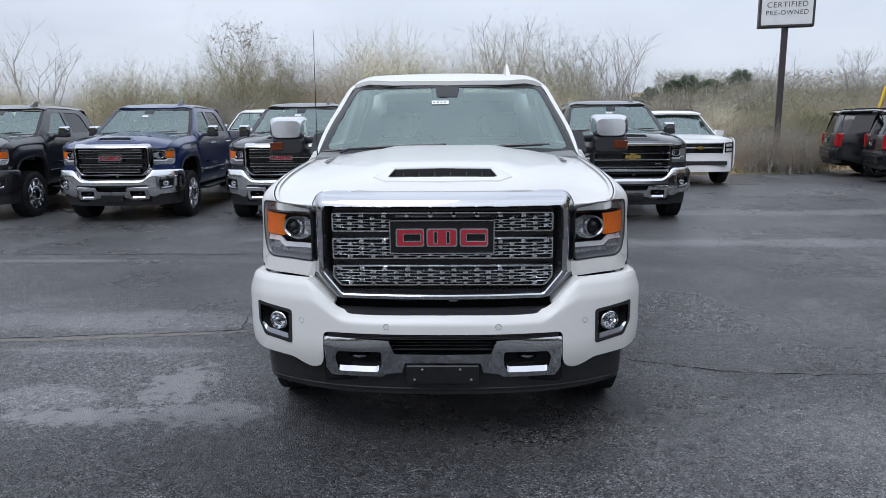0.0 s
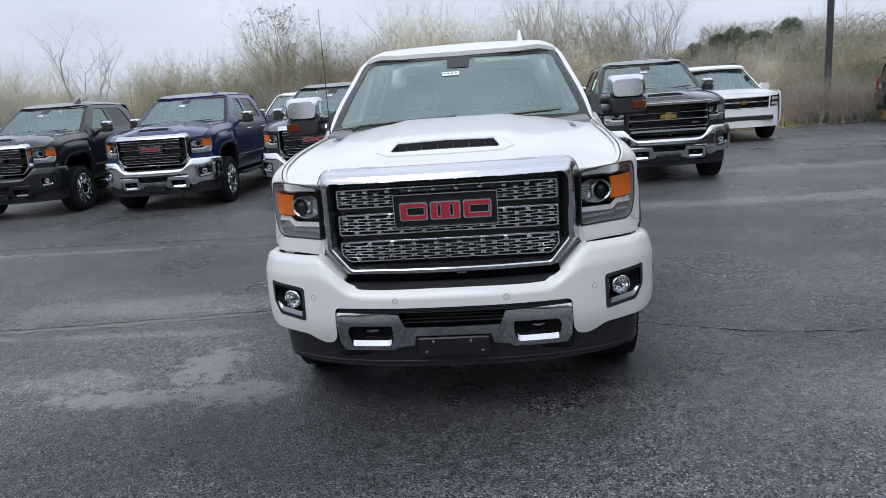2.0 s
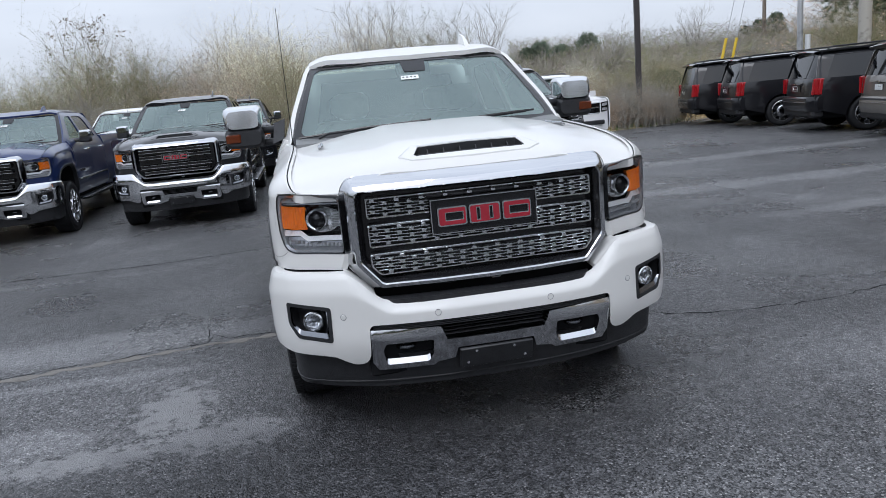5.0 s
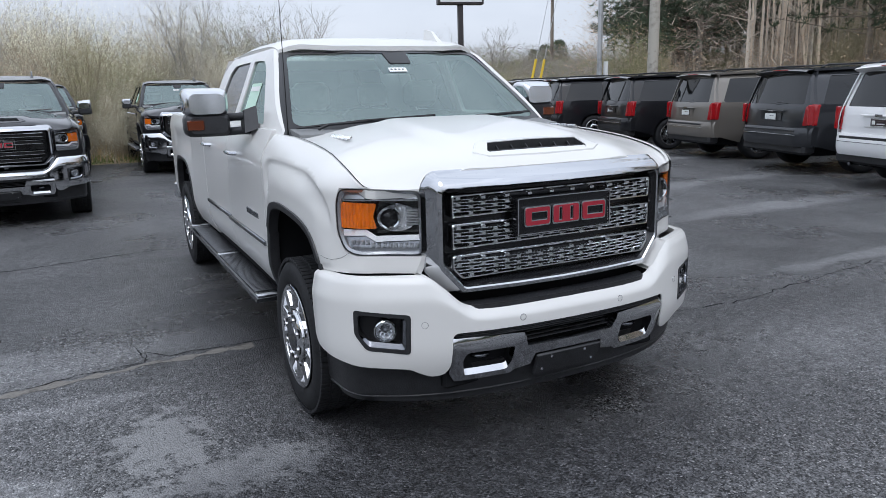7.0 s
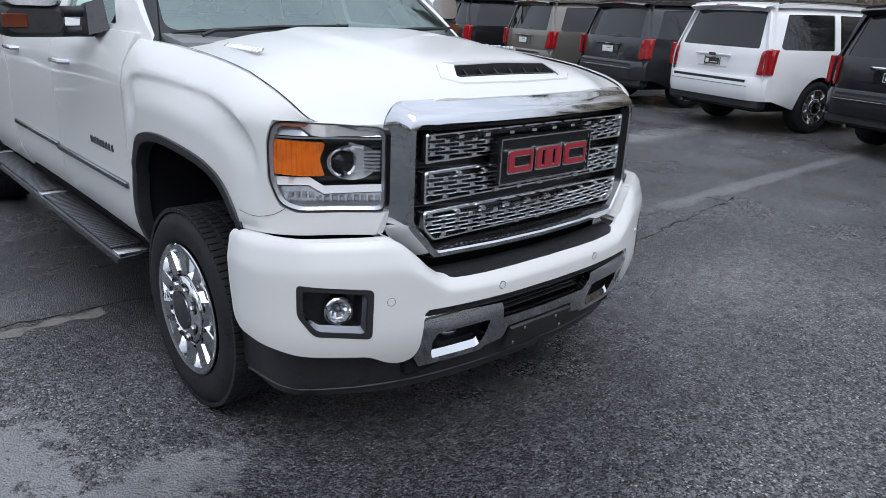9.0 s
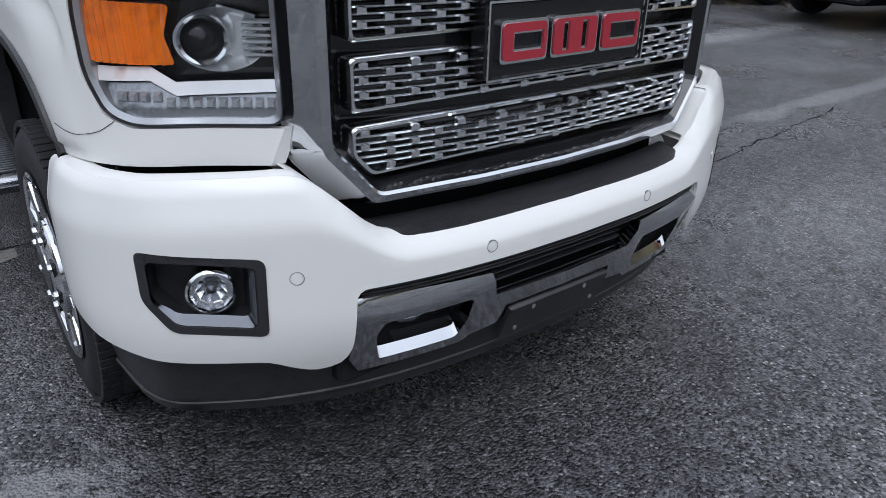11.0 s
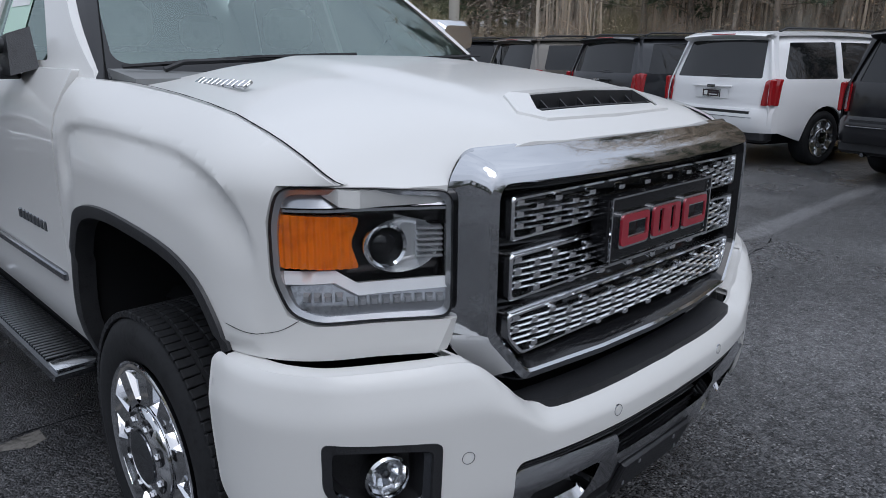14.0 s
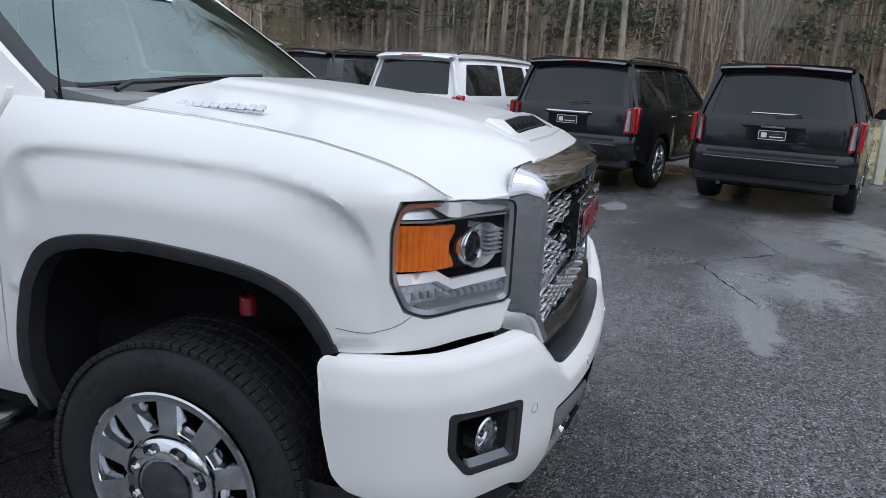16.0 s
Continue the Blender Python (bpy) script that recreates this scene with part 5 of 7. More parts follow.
    part("rear_window", sheet([(-0.68, 1.48), (0.68, 1.48), (0.60, 1.84), (-0.60, 1.84)], lambda x, z: (x, 3.615, z), 0.3), PRIVACY, truck)
    # doors, handles, mouldings
    for a, b in ((1.512, 2.612), (2.62, 3.625)):
        d = [(a, 0.545), (b, 0.545), (b, 1.452), (a, 1.452)]
        doors = spread(sheet(rounded(d, 0.008), door_at, 0.06, rim=(0.03, 0, 0)), "door", P, truck, "painted cab door with a chrome handle")
        hy = b - 0.24
        x0 = door_at(hy, 1.27)[0]
        h = tube([(x0 + 0.01, hy - 0.11, 1.27), (x0 - 0.035, hy - 0.085, 1.272), (x0 - 0.04, hy, 1.274), (x0 - 0.035, hy + 0.085, 1.272), (x0 + 0.01, hy + 0.11, 1.27)], 0.013, 8)
        m0 = door_at(a, 0.80)[0]
        mould = block(m0 - 0.014, m0 + 0.006, a + 0.02, b - 0.02, 0.785, 0.812, 0.004)
        for s, dr in zip((1, -1), doors):
            part("door_handle", h if s > 0 else h.flip(), CHROME, dr, "chrome door handle")
            part("side_moulding", mould if s > 0 else mould.flip(), DARK_CHROME, dr)
    sill = block(-0.90, -0.82, 1.5, 4.4, 0.42, 0.56, 0.02)
    spread(sill, "sill", VOID, truck)
    # bed
    bed = [(3.64, 0.50), *ARCH_R, (5.95, 0.60), (5.95, 1.46), (3.64, 1.46)]
    spread(sheet(bed, bed_at, 0.06, rim=(0.06, 0, 0)), "bed_side", P, truck, "painted cargo bed side")
    part("bed_floor", block(-0.93, 0.93, 3.66, 5.93, 0.85, 0.90, 0.01), PLASTIC, truck)
    part("tailgate", block(-0.92, 0.92, 5.92, 5.97, 0.60, 1.46, 0.015), P, truck)
    part("bed_front", block(-0.92, 0.92, 3.645, 3.67, 0.6, 1.45, 0.01), P, truck)
    part("rear_bumper", block(-0.98, 0.98, 5.93, 6.13, 0.50, 0.72, 0.04), CHROME, truck)
    # running boards
    board = loft([[(-1.078, y, z) for y, z in ((1.55, 0.445), (1.52, 0.475), (4.30, 0.475), (4.27, 0.445))], [(-0.86, y, z) for y, z in ((1.55, 0.445), (1.52, 0.480), (4.30, 0.480), (4.27, 0.445))]], True, True)
    tread = Shape()
    for i in range(88):
        y = 1.68 + i * 0.0285
        tread.join(block(-1.060, -0.915, y, y + 0.014, 0.476, 0.484, 0.002))
    for flip in (False, True):
        b = part("running_board", board.flip() if flip else board, DARK_CHROME, truck, "chrome running board with a ribbed black tread")
        for y0 in (1.555, 2.83, 4.20):
            cap = block(-1.066, -0.905, y0, y0 + 0.085, 0.474, 0.486, 0.003)
            part("board_plate", cap.flip() if flip else cap, SATIN, b, "bright plate on the step")
        tagged(part("board_tread", tread.flip() if flip else tread, RIBBED_STEP, b, "ribbed metal tread"), kind="stuff")
    # chassis, cabin
    for name_, shape_ in (("underbody", block(-0.72, 0.72, 0.25, 5.9, 0.42, 0.72, 0.03)), ("radiator", block(-0.60, 0.60, 0.20, 0.5, 0.42, 1.2, 0.03)), ("bulkhead", block(-0.90, 0.90, 0.42, 0.46, 0.5, 1.2, 0.01)), ("engine", block(-0.5, 0.5, 0.5, 1.2, 0.7, 1.3, 0.02))):
        part(name_, shape_, VOID, truck)
    part("coolant_cap", lathe([(0.026, 0.0), (0.026, -0.05), (0.0005, -0.055)], 14).move(Matrix.Translation((-0.80, 0.835, 0.862)) @ Matrix.Rotation(radians(90), 4, "Y")), RED_BADGE, truck, "small red cap in the wheel well")
    part("front_axle", tube([(-0.75, HUB_Y, 0.42), (0.75, HUB_Y, 0.42)], 0.06, 8), VOID, truck)
    part("rear_axle", tube([(-0.75, REAR_Y, 0.42), (0.75, REAR_Y, 0.42)], 0.07, 8), VOID, truck)
    part("cabin_floor", block(-0.88, 0.88, 1.52, 3.58, 0.55, 0.62, 0.01), CABIN, truck)
    dash = loft([[(x, y, z) for y, z in ((1.22, 1.0), (1.22, 1.43), (1.42, 1.455), (1.62, 1.40), (1.68, 1.25), (1.62, 1.0))] for x in (-0.84, 0.84)], True, True)
    part("dashboard", dash, CABIN, truck)
    wheel = []
    for i in range(25):
        a = 2 * math.pi * i / 24
        wheel.append((0.40 + 0.19 * math.cos(a), 1.80 + 0.07 * math.sin(a), 1.30 + 0.17 * math.sin(a)))
    part("steering_wheel", tube(wheel, 0.016, 8), CABIN, truck)
    for y, w in ((2.15, 0.28), (3.1, 0.32)):
        for x in (-0.42, 0.42):
            seat = block(x - w, x + w, y - 0.35, y + 0.2, 0.75, 0.95, 0.05)
            back = block(x - w * 0.95, x + w * 0.95, y + 0.12, y + 0.30, 0.9, 1.50, 0.07).join(block(x - 0.13, x + 0.13, y + 0.17, y + 0.29, 1.53, 1.72, 0.04))
            part("seat", seat.join(back), LEATHER, truck)
    # mast antenna on the fender
    part("mast_antenna", tube([(-0.862, 1.385, 1.41), (-0.862, 1.385, 1.47), (-0.860, 1.39, 2.24)], [0.009, 0.003, 0.0016], 6), GLOSS_BLACK, truck, "thin black mast antenna")
    headlight(truck)
    bumper(truck, bumper_paint or P)
    tow_mirror(truck)
    # plain raised badge bars on hood side and doors
    for s in (1, -1):
        at = Matrix.Translation((s * 0.70, 0.985, hood_z(0.70, 0.985) + 0.006)) @ Matrix.Rotation(-s * radians(58), 4, "Y")
        strip = part("hood_badge", block(-0.003, 0.003, -0.15, 0.15, -0.007, 0.007, 0.002).move(at), SATIN, truck, "plain raised chrome badge")
        for k in range(10):
            part("badge_bar", block(-0.006, 0.006, -0.145 + k * 0.029, -0.124 + k * 0.029, -0.017 + 0.002 * (k % 2), 0.017 - 0.003 * (k % 3), 0.002).move(at), SATIN, strip)
        x0 = door_at(2.0, 0.93)[0]
        for k in range(8):
            letter = block(x0 - 0.008, x0 + 0.004, 1.70 + k * 0.042, 1.726 + k * 0.042, 0.917, 0.953, 0.003)
            part("door_badge", letter if s > 0 else letter.flip(), DARK_CHROME, truck, "plain raised chrome badge")
    return truck


WHEEL = wheel_shapes()


hero = pickup("pickup_truck", "pearl white crew cab pickup with chrome mesh grille on wet asphalt", WHITE, pose(0, 0, 0), "parked pickups")


def repaint(ob, swaps):
    """Gives a copied thing other materials, slot by slot, with its meshes shared."""
    for o in (ob, *ob.children_recursive):
        for slot in o.material_slots:
            if slot.material in swaps:
                new_mat = swaps[slot.material]
                slot.link = "OBJECT"
                slot.material = new_mat
    return ob


def share_wheel(parent, at, side, pattern):
    """A wheel with the meshes of one that stands already."""
    m = Matrix.Translation(at) @ (Matrix.Identity(4) if side < 0 else Matrix.Rotation(math.pi, 4, "Z"))
    w = copy_thing(pattern, m)
    w.parent = parent
    w.matrix_parent_inverse = Matrix.Identity(4)
    w.matrix_basis = m
    return w


# ---- the big estate car ----
def estate(name, label, body_paint, m, group):
    """A tall, long estate car; its front stands at y = 0, its tail at y = 5.17."""
    car = thing(name, label, "car", group, m)
    P = body_paint
    L, W = 5.17, 1.02
    FA, RA, R = 0.99, 3.94, 0.45

    def half(y):
        return W - 0.16 * max(0.0, (0.75 - y) / 0.75) ** 2.4 - 0.09 * max(0.0, (y - 4.2) / 0.95) ** 2.6

    def side_at(y, z):
        x = half(y)
        if z > 1.18:
            x -= 0.36 * (z - 1.18) + 0.16 * max(0.0, (z - 1.66) / 0.2) ** 3
        x -= 0.06 * max(0.0, (0.62 - z) / 0.3) ** 2 + 0.015 * smooth(0.95, 1.15, z)
        for c in (FA, RA):
            x += 0.018 * (1 - smooth(0.42, 0.60, abs(y - c))) * (1 - smooth(0.85, 1.0, z))
        return (-x, y, z)

    def arch(c):
        return [(c - R * math.cos(a) * 1.02, 0.40 + R * 1.02 * max(-0.1, math.sin(a))) for a in np.linspace(-0.05, math.pi + 0.05, 15)]

    low = [(0.22, 0.42), *arch(FA), *arch(RA), (4.85, 0.50), (5.06, 0.62), (5.07, 1.0), (5.05, 1.15), (4.93, 1.72), (4.86, 1.82), (4.5, 1.845), (3.0, 1.855), (2.35, 1.80), (1.55, 1.25), (1.42, 1.23), (0.5, 1.19), (0.20, 1.13), (0.17, 0.7)]
    wins = [rounded([(1.72, 1.235), (2.36, 1.70), (2.62, 1.735), (2.64, 1.235)], 0.03), rounded([(2.74, 1.235), (2.73, 1.74), (3.50, 1.745), (3.58, 1.235)], 0.03), rounded([(3.70, 1.235), (3.62, 1.745), (4.60, 1.725), (4.80, 1.27), (4.76, 1.235)], 0.03)]
    spread(sheet(low, side_at, 0.09, wins, rim=(0.03, 0, 0)), "body_side", P, car, "painted body side with three windows")
    for w in wins:
        for ob in spread(sheet(w, lambda y, z: (side_at(y, z)[0] + 0.012, y, z), 0.15), "side_window", PRIVACY, car, "dark tinted side window"):
            ob.visible_shadow = False
    # roof
    def roof_at(x, y):
        k = abs(x) / 0.80
        return (x, y, 1.86 + 0.03 * math.sin(min(1, max(0, (y - 2.1) / 2.9)) * math.pi) + 0.02 * (1 - k * k) - 0.10 * max(0.0, (2.5 - y) / 0.45) ** 1.6 - 0.02 * max(0, k - 0.8) * 5)
    part("roof", sheet([(-0.78, 2.2), (0.78, 2.2), (0.775, 4.9), (-0.775, 4.9)], roof_at, 0.13, rim=(0, 0, -0.04)), P, car, "painted roof")
    for s in (-1, 1):
        part("roof_rail", tube([(s * 0.70, 2.5, 1.86), (s * 0.71, 2.62, 1.915), (s * 0.71, 3.6, 1.93), (s * 0.71, 4.6, 1.915), (s * 0.70, 4.72, 1.87)], 0.017, 6), PLASTIC, car, "black roof rail")
    # hood, windshield
    def hood_at(x, y):
        return (x, y, 1.125 + 0.10 * smooth(0.1, 1.4, y) + 0.04 * (1 - (abs(x) / 0.95) ** 2))
    part("hood", sheet([(-0.80, 0.16), (0.0, 0.08), (0.80, 0.16), (0.96, 0.5), (0.97, 1.45), (0.0, 1.30), (-0.97, 1.45), (-0.96, 0.5)], hood_at, 0.12, rim=(0, 0, -0.03)), P, car)
    def ws(u, v):
        return (u * (0.93 - 0.17 * v), 1.35 + 0.95 * v + 0.1 * u * u, 1.21 + 0.585 * v)
    for ob in (part("windshield", sheet([(-1, 0), (1, 0), (1, 1), (-1, 1)], ws, 0.15), WINDSHIELD, car, "clear windshield"),):
        ob.visible_shadow = False
    # tail: gate with a wide window, lamps, bumper
    def tail_y(x, z):
        return L - 0.03 - 0.10 * (abs(x) / 0.95) ** 4 - 0.40 * max(0.0, z - 1.16) * (1 if z > 1.16 else 0) * 0.85 - 0.02 * smooth(0.9, 1.16, z)
    win = rounded([(-0.775, 1.24), (0.775, 1.24), (0.675, 1.76), (-0.675, 1.76)], 0.03)
    gate_out = [(-0.80, 0.80), (0.80, 0.80), (0.80, 1.18), (0.70, 1.82), (-0.70, 1.82), (-0.80, 1.18)]
    gate = part("tailgate", sheet(gate_out, lambda x, z: (x, tail_y(x, z), z), 0.08, [win], rim=(0, -0.03, 0)), P, car, "painted tailgate with a wide tinted window")
    glass_ob = part("rear_window", sheet(win, lambda x, z: (x, tail_y(x, z) - 0.008, z), 0.15), PRIVACY, gate, "dark tinted rear window")
    glass_ob.visible_shadow = False
    part("rear_spoiler", loft([[(x, 4.90 + dy, 1.80 + dz - 0.03 * (x / 0.72) ** 2) for x in np.linspace(-0.74, 0.74, 11)] for dy, dz in ((0, 0.065), (0.10, 0.052), (0.135, 0.030), (0.10, 0.0), (-0.02, -0.03))], False), P, gate, "roof spoiler over the rear window")
    part("brake_lamp", block(-0.21, 0.21, 5.005, 5.030, 1.832, 1.848, 0.004), RED_LENS, gate, "slim red brake lamp")
    part("rear_wiper", tube([(0.0, 5.14, 1.25), (-0.30, 5.125, 1.28)], 0.008, 5), PLASTIC, gate)
    part("handle_strip", block(-0.36, 0.36, L - 0.035, L - 0.005, 1.100, 1.130, 0.008), P, gate, "strip over the licence plate")
    part("badge", block(-0.075, 0.075, L - 0.012, L + 0.004, 1.098, 1.135, 0.008), GOLD, gate, "plain metal emblem shape")
    recess = part("plate_recess", block(-0.30, 0.30, L - 0.032, L - 0.024, 0.94, 1.09, 0.01), P, gate)
    plate = part("plate_frame", block(-0.165, 0.165, L - 0.028, L - 0.012, 0.955, 1.075, 0.006), GLOSS_BLACK, gate, "dealer plate in a black frame")
    part("plate", block(-0.150, 0.150, L - 0.020, L - 0.009, 0.967, 1.063, 0.003), PLATE_DARK, plate)
    for bx0, bx1, bz0, bz1 in ((-0.158, 0.158, 1.064, 1.071), (-0.158, 0.158, 0.959, 0.966), (-0.158, -0.151, 0.966, 1.064), (0.151, 0.158, 0.966, 1.064)):
        part("plate_rim", block(bx0, bx1, L - 0.013, L - 0.0095, bz0, bz1, 0.001), PAPER, plate)
    part("plate_bar", block(0.06, 0.125, L - 0.012, L - 0.007, 0.985, 1.045, 0.002), PAPER, plate)
    part("plate_bar", block(-0.125, 0.03, L - 0.012, L - 0.007, 0.988, 1.002, 0.002), PAPER, plate)
    part("plate_bar", block(-0.10, 0.02, L - 0.012, L - 0.007, 1.025, 1.036, 0.002), SATIN, plate)
    for s in (1, -1):
        # corner column with the lamp
        col = [(0.795, 0.80), (0.975, 0.80), (0.985, 1.17), (0.80, 1.82), (0.695, 1.82), (0.795, 1.18)]
        def col_at(x, z, s=s):
            return (s * (x - 0.0), tail_y(x, z) - 0.06 * smooth(0.85, 0.99, x), z)
        part("corner_panel", sheet(col, col_at, 0.08), P, car)
        lamp = rounded([(0.835, 0.875), (0.985, 0.875), (0.990, 1.235), (0.905, 1.245), (0.850, 1.20)], 0.02)
        lp = part("tail_lamp", sheet(lamp, lambda x, z, s=s: (col_at(x, z, s)[0] * 1.008, col_at(x, z, s)[1] + 0.022, z), 0.04, rim=(0, -0.06, 0)), RED_LENS, car, "red tail lamp at the body corner")
        part("lamp_core", sheet(rounded([(0.852, 0.905), (0.945, 0.905), (0.94, 1.205), (0.865, 1.175)], 0.01), lambda x, z, s=s: (col_at(x, z, s)[0] * 1.008, col_at(x, z, s)[1] + 0.026, z), 0.04), LAMP_CLEAR, lp)
        part("lamp_wrap", block(0.940, 0.990, 5.00, 5.105, 0.875, 1.235, 0.015) if s > 0 else block(0.940, 0.990, 5.00, 5.105, 0.875, 1.235, 0.015).flip(), RED_LENS, lp)
        part("mirror", loft([[(s * 1.0, 1.78, 1.22), (s * 1.0, 1.86, 1.22), (s * 1.0, 1.86, 1.27), (s * 1.0, 1.78, 1.27)], [(s * 1.08, 1.72, 1.20), (s * 1.08, 1.88, 1.20), (s * 1.08, 1.88, 1.37), (s * 1.08, 1.72, 1.37)], [(s * 1.26, 1.74, 1.22), (s * 1.26, 1.86, 1.22), (s * 1.26, 1.86, 1.36), (s * 1.26, 1.74, 1.36)]], True, True), P, car, "door mirror in body colour")
        for hy in (2.52, 3.45):
            part("door_handle", block(0.995, 1.03, hy - 0.11, hy + 0.11, 1.075, 1.10, 0.01) if s > 0 else block(0.995, 1.03, hy - 0.11, hy + 0.11, 1.075, 1.10, 0.01).flip(), SATIN, car)
        part("side_step", block(0.92, 1.06, 1.55, 3.38, 0.38, 0.44, 0.015) if s > 0 else block(0.92, 1.06, 1.55, 3.38, 0.38, 0.44, 0.015).flip(), PLASTIC, car)
        for c in (FA, RA):
            pts = arch(c)
            well = [[(s * x, y, z) for y, z in pts] for x in (0.98, 0.55)]
            part("wheel_well", loft(well, False).join(Shape().add(well[-1], [tuple(range(len(pts)))])), VOID, car)
    bump = [(-1.0, 0.50), (1.0, 0.50), (1.0, 0.83), (-1.0, 0.83)]
    def bump_at(x, z):
        return (x * 0.985, L + 0.025 - 0.18 * max(0.0, (abs(x) - 0.72) / 0.28) ** 2 - 0.05 * max(0, (0.58 - z) / 0.1) - 0.03 * smooth(0.76, 0.83, z), z)
    rb = part("rear_bumper", sheet(bump, bump_at, 0.08, rim=(0, -0.12, 0)), P, car, "painted rear bumper with a black step")
    part("bumper_step", loft([[(x, bump_at(x, 0.78)[1] + d, z) for x in np.linspace(-0.74, 0.74, 13)] for d, z in ((-0.03, 0.80), (0.006, 0.79), (0.006, 0.755), (-0.03, 0.745))], False), PLASTIC, rb)
    part("bright_strip", loft([[(x, bump_at(x, 0.70)[1] + d, z) for x in np.linspace(-0.78, 0.78, 13)] for d, z in ((0.0, 0.712), (0.005, 0.709), (0.005, 0.702), (0.0, 0.699))], False), SATIN, rb)
    part("lower_valance", block(-0.92, 0.92, 4.85, 5.10, 0.36, 0.53, 0.04), PLASTIC, rb)
    part("exhaust", tube([(0.55, 4.6, 0.36), (0.56, 5.12, 0.36)], 0.026, 10), DARK_CHROME, car, "steel exhaust tip")
    # nose
    def nose(x, z):
        return (x, 0.02 + 0.17 * (abs(x) / 0.86) ** 3 + 0.05 * max(0.0, (z - 1.03) / 0.13) ** 2 - 0.02 * (1 - smooth(0.5, 0.7, z)), z)
    part("front_panel", sheet([(-0.86, 0.36), (0.86, 0.36), (0.88, 1.155), (-0.88, 1.155)], nose, 0.07, [[(-0.60, 0.80), (0.60, 0.80), (0.63, 1.08), (-0.63, 1.08)]]), P, car, "painted front end")
    gr = part("grille", sheet([(-0.60, 0.80), (0.60, 0.80), (0.63, 1.08), (-0.63, 1.08)], lambda x, z: (x, nose(x, z)[1] + 0.03, z), 0.15), GLOSS_BLACK, car, "black grille with chrome bars")
    for z, h in ((0.812, 0.008), (0.955, 0.014), (1.068, 0.008)):
        part("chrome_bar", loft([[(x, nose(x, z)[1] + dy, z + dz) for x in np.linspace(-0.60, 0.60, 15)] for dy, dz in ((0.04, h), (-0.006, h), (-0.010, 0.0), (-0.006, -h), (0.04, -h))], False), CHROME, gr)
    part("front_badge", loft([[(x * 0.12, -0.012, 0.955 + z * 0.045) for x, z in ((-1, -0.4), (-0.3, -0.4), (-0.4, -1), (0.4, -1), (0.3, -0.4), (1, -0.4), (0.9, 0.4), (0.3, 0.4), (0.4, 1), (-0.4, 1), (-0.3, 0.4), (-0.9, 0.4))], [(x * 0.12, 0.02, 0.955 + z * 0.045) for x, z in ((-1, -0.4), (-0.3, -0.4), (-0.4, -1), (0.4, -1), (0.3, -0.4), (1, -0.4), (0.9, 0.4), (0.3, 0.4), (0.4, 1), (-0.4, 1), (-0.3, 0.4), (-0.9, 0.4))]], True, True), GOLD, gr)
    part("lower_grille", block(-0.70, 0.70, -0.012, 0.05, 0.52, 0.63, 0.02), PLASTIC, car)
    for s in (1, -1):
        hl = sheet(rounded([(0.645, 0.83), (0.88, 0.85), (0.90, 1.09), (0.655, 1.075)], 0.02), lambda x, z, s=s: (s * x, nose(x, z)[1] - 0.010, z), 0.05, rim=(0, 0.05, 0))
        hlamp = part("headlight", hl, GLOSS_BLACK, car, "dark headlight with two bright lenses")
        for z0, z1 in ((0.86, 0.935), (0.975, 1.055)):
            part("lens", sheet(rounded([(0.675, z0), (0.855, z0 + 0.01), (0.86, z1), (0.68, z1)], 0.02), lambda x, z, s=s: (s * x, nose(x, z)[1] - 0.016, z), 0.05, rim=(0, 0.01, 0)), LAMP_CLEAR, hlamp)
    part("underbody", block(-0.80, 0.80, 0.4, 4.95, 0.32, 0.60, 0.05), VOID, car)
    part("engine", block(-0.55, 0.55, 0.3, 1.4, 0.6, 1.0, 0.02), VOID, car)
    part("cabin", block(-0.82, 0.82, 1.7, 4.8, 0.6, 1.16, 0.06), CABIN, car)
    for y in (2.5, 3.4):
        for x in (-0.42, 0.42):
            part("seat_back", block(x - 0.25, x + 0.25, y, y + 0.16, 1.0, 1.42, 0.05).join(block(x - 0.12, x + 0.12, y + 0.02, y + 0.12, 1.43, 1.6, 0.03)), LEATHER, car)
    for y in (FA, RA):
        for s in (-1, 1):
            share_wheel(car, (s * 0.88, y, 0.402), s, PLAIN_WHEEL)
    return car


# ---- wheels, grilles and the other pickups ----
for axle_y in (HUB_Y, REAR_Y):
    for face in (-1, 1):
        if axle_y == HUB_Y and face < 0:
            HERO_WHEEL = add_wheel(hero, (face * TRACK, axle_y, HUB_Z), face, WHEEL)
        else:
            share_wheel(hero, (face * TRACK, axle_y, HUB_Z), face, HERO_WHEEL)

spare = thing("spare", "", "")
PLAIN_WHEEL = add_wheel(spare, (0, 0, 0), -1, wheel_shapes(0.402, 0.255, 0.262, 6), SATIN, False)

onyx_truck = copy_thing(hero, pose(-2.83, 8.25, 0, 0, 0, 1.0))
for ob in [o for o in onyx_truck.children if o.name.startswith("tow_mirror")]:
    for piece in [*ob.children_recursive, ob]:
        bpy.data.objects.remove(piece)
small_mirror(onyx_truck)
bar_grille(onyx_truck)
repaint(onyx_truck, {WHITE: ONYX})
for ob in onyx_truck.children_recursive:
    if ob.name.startswith("front_bumper"):
        repaint(ob, {ONYX: CHROME})
tagged(onyx_truck, "dark grey crew cab pickup with chrome bumper and barred grille")

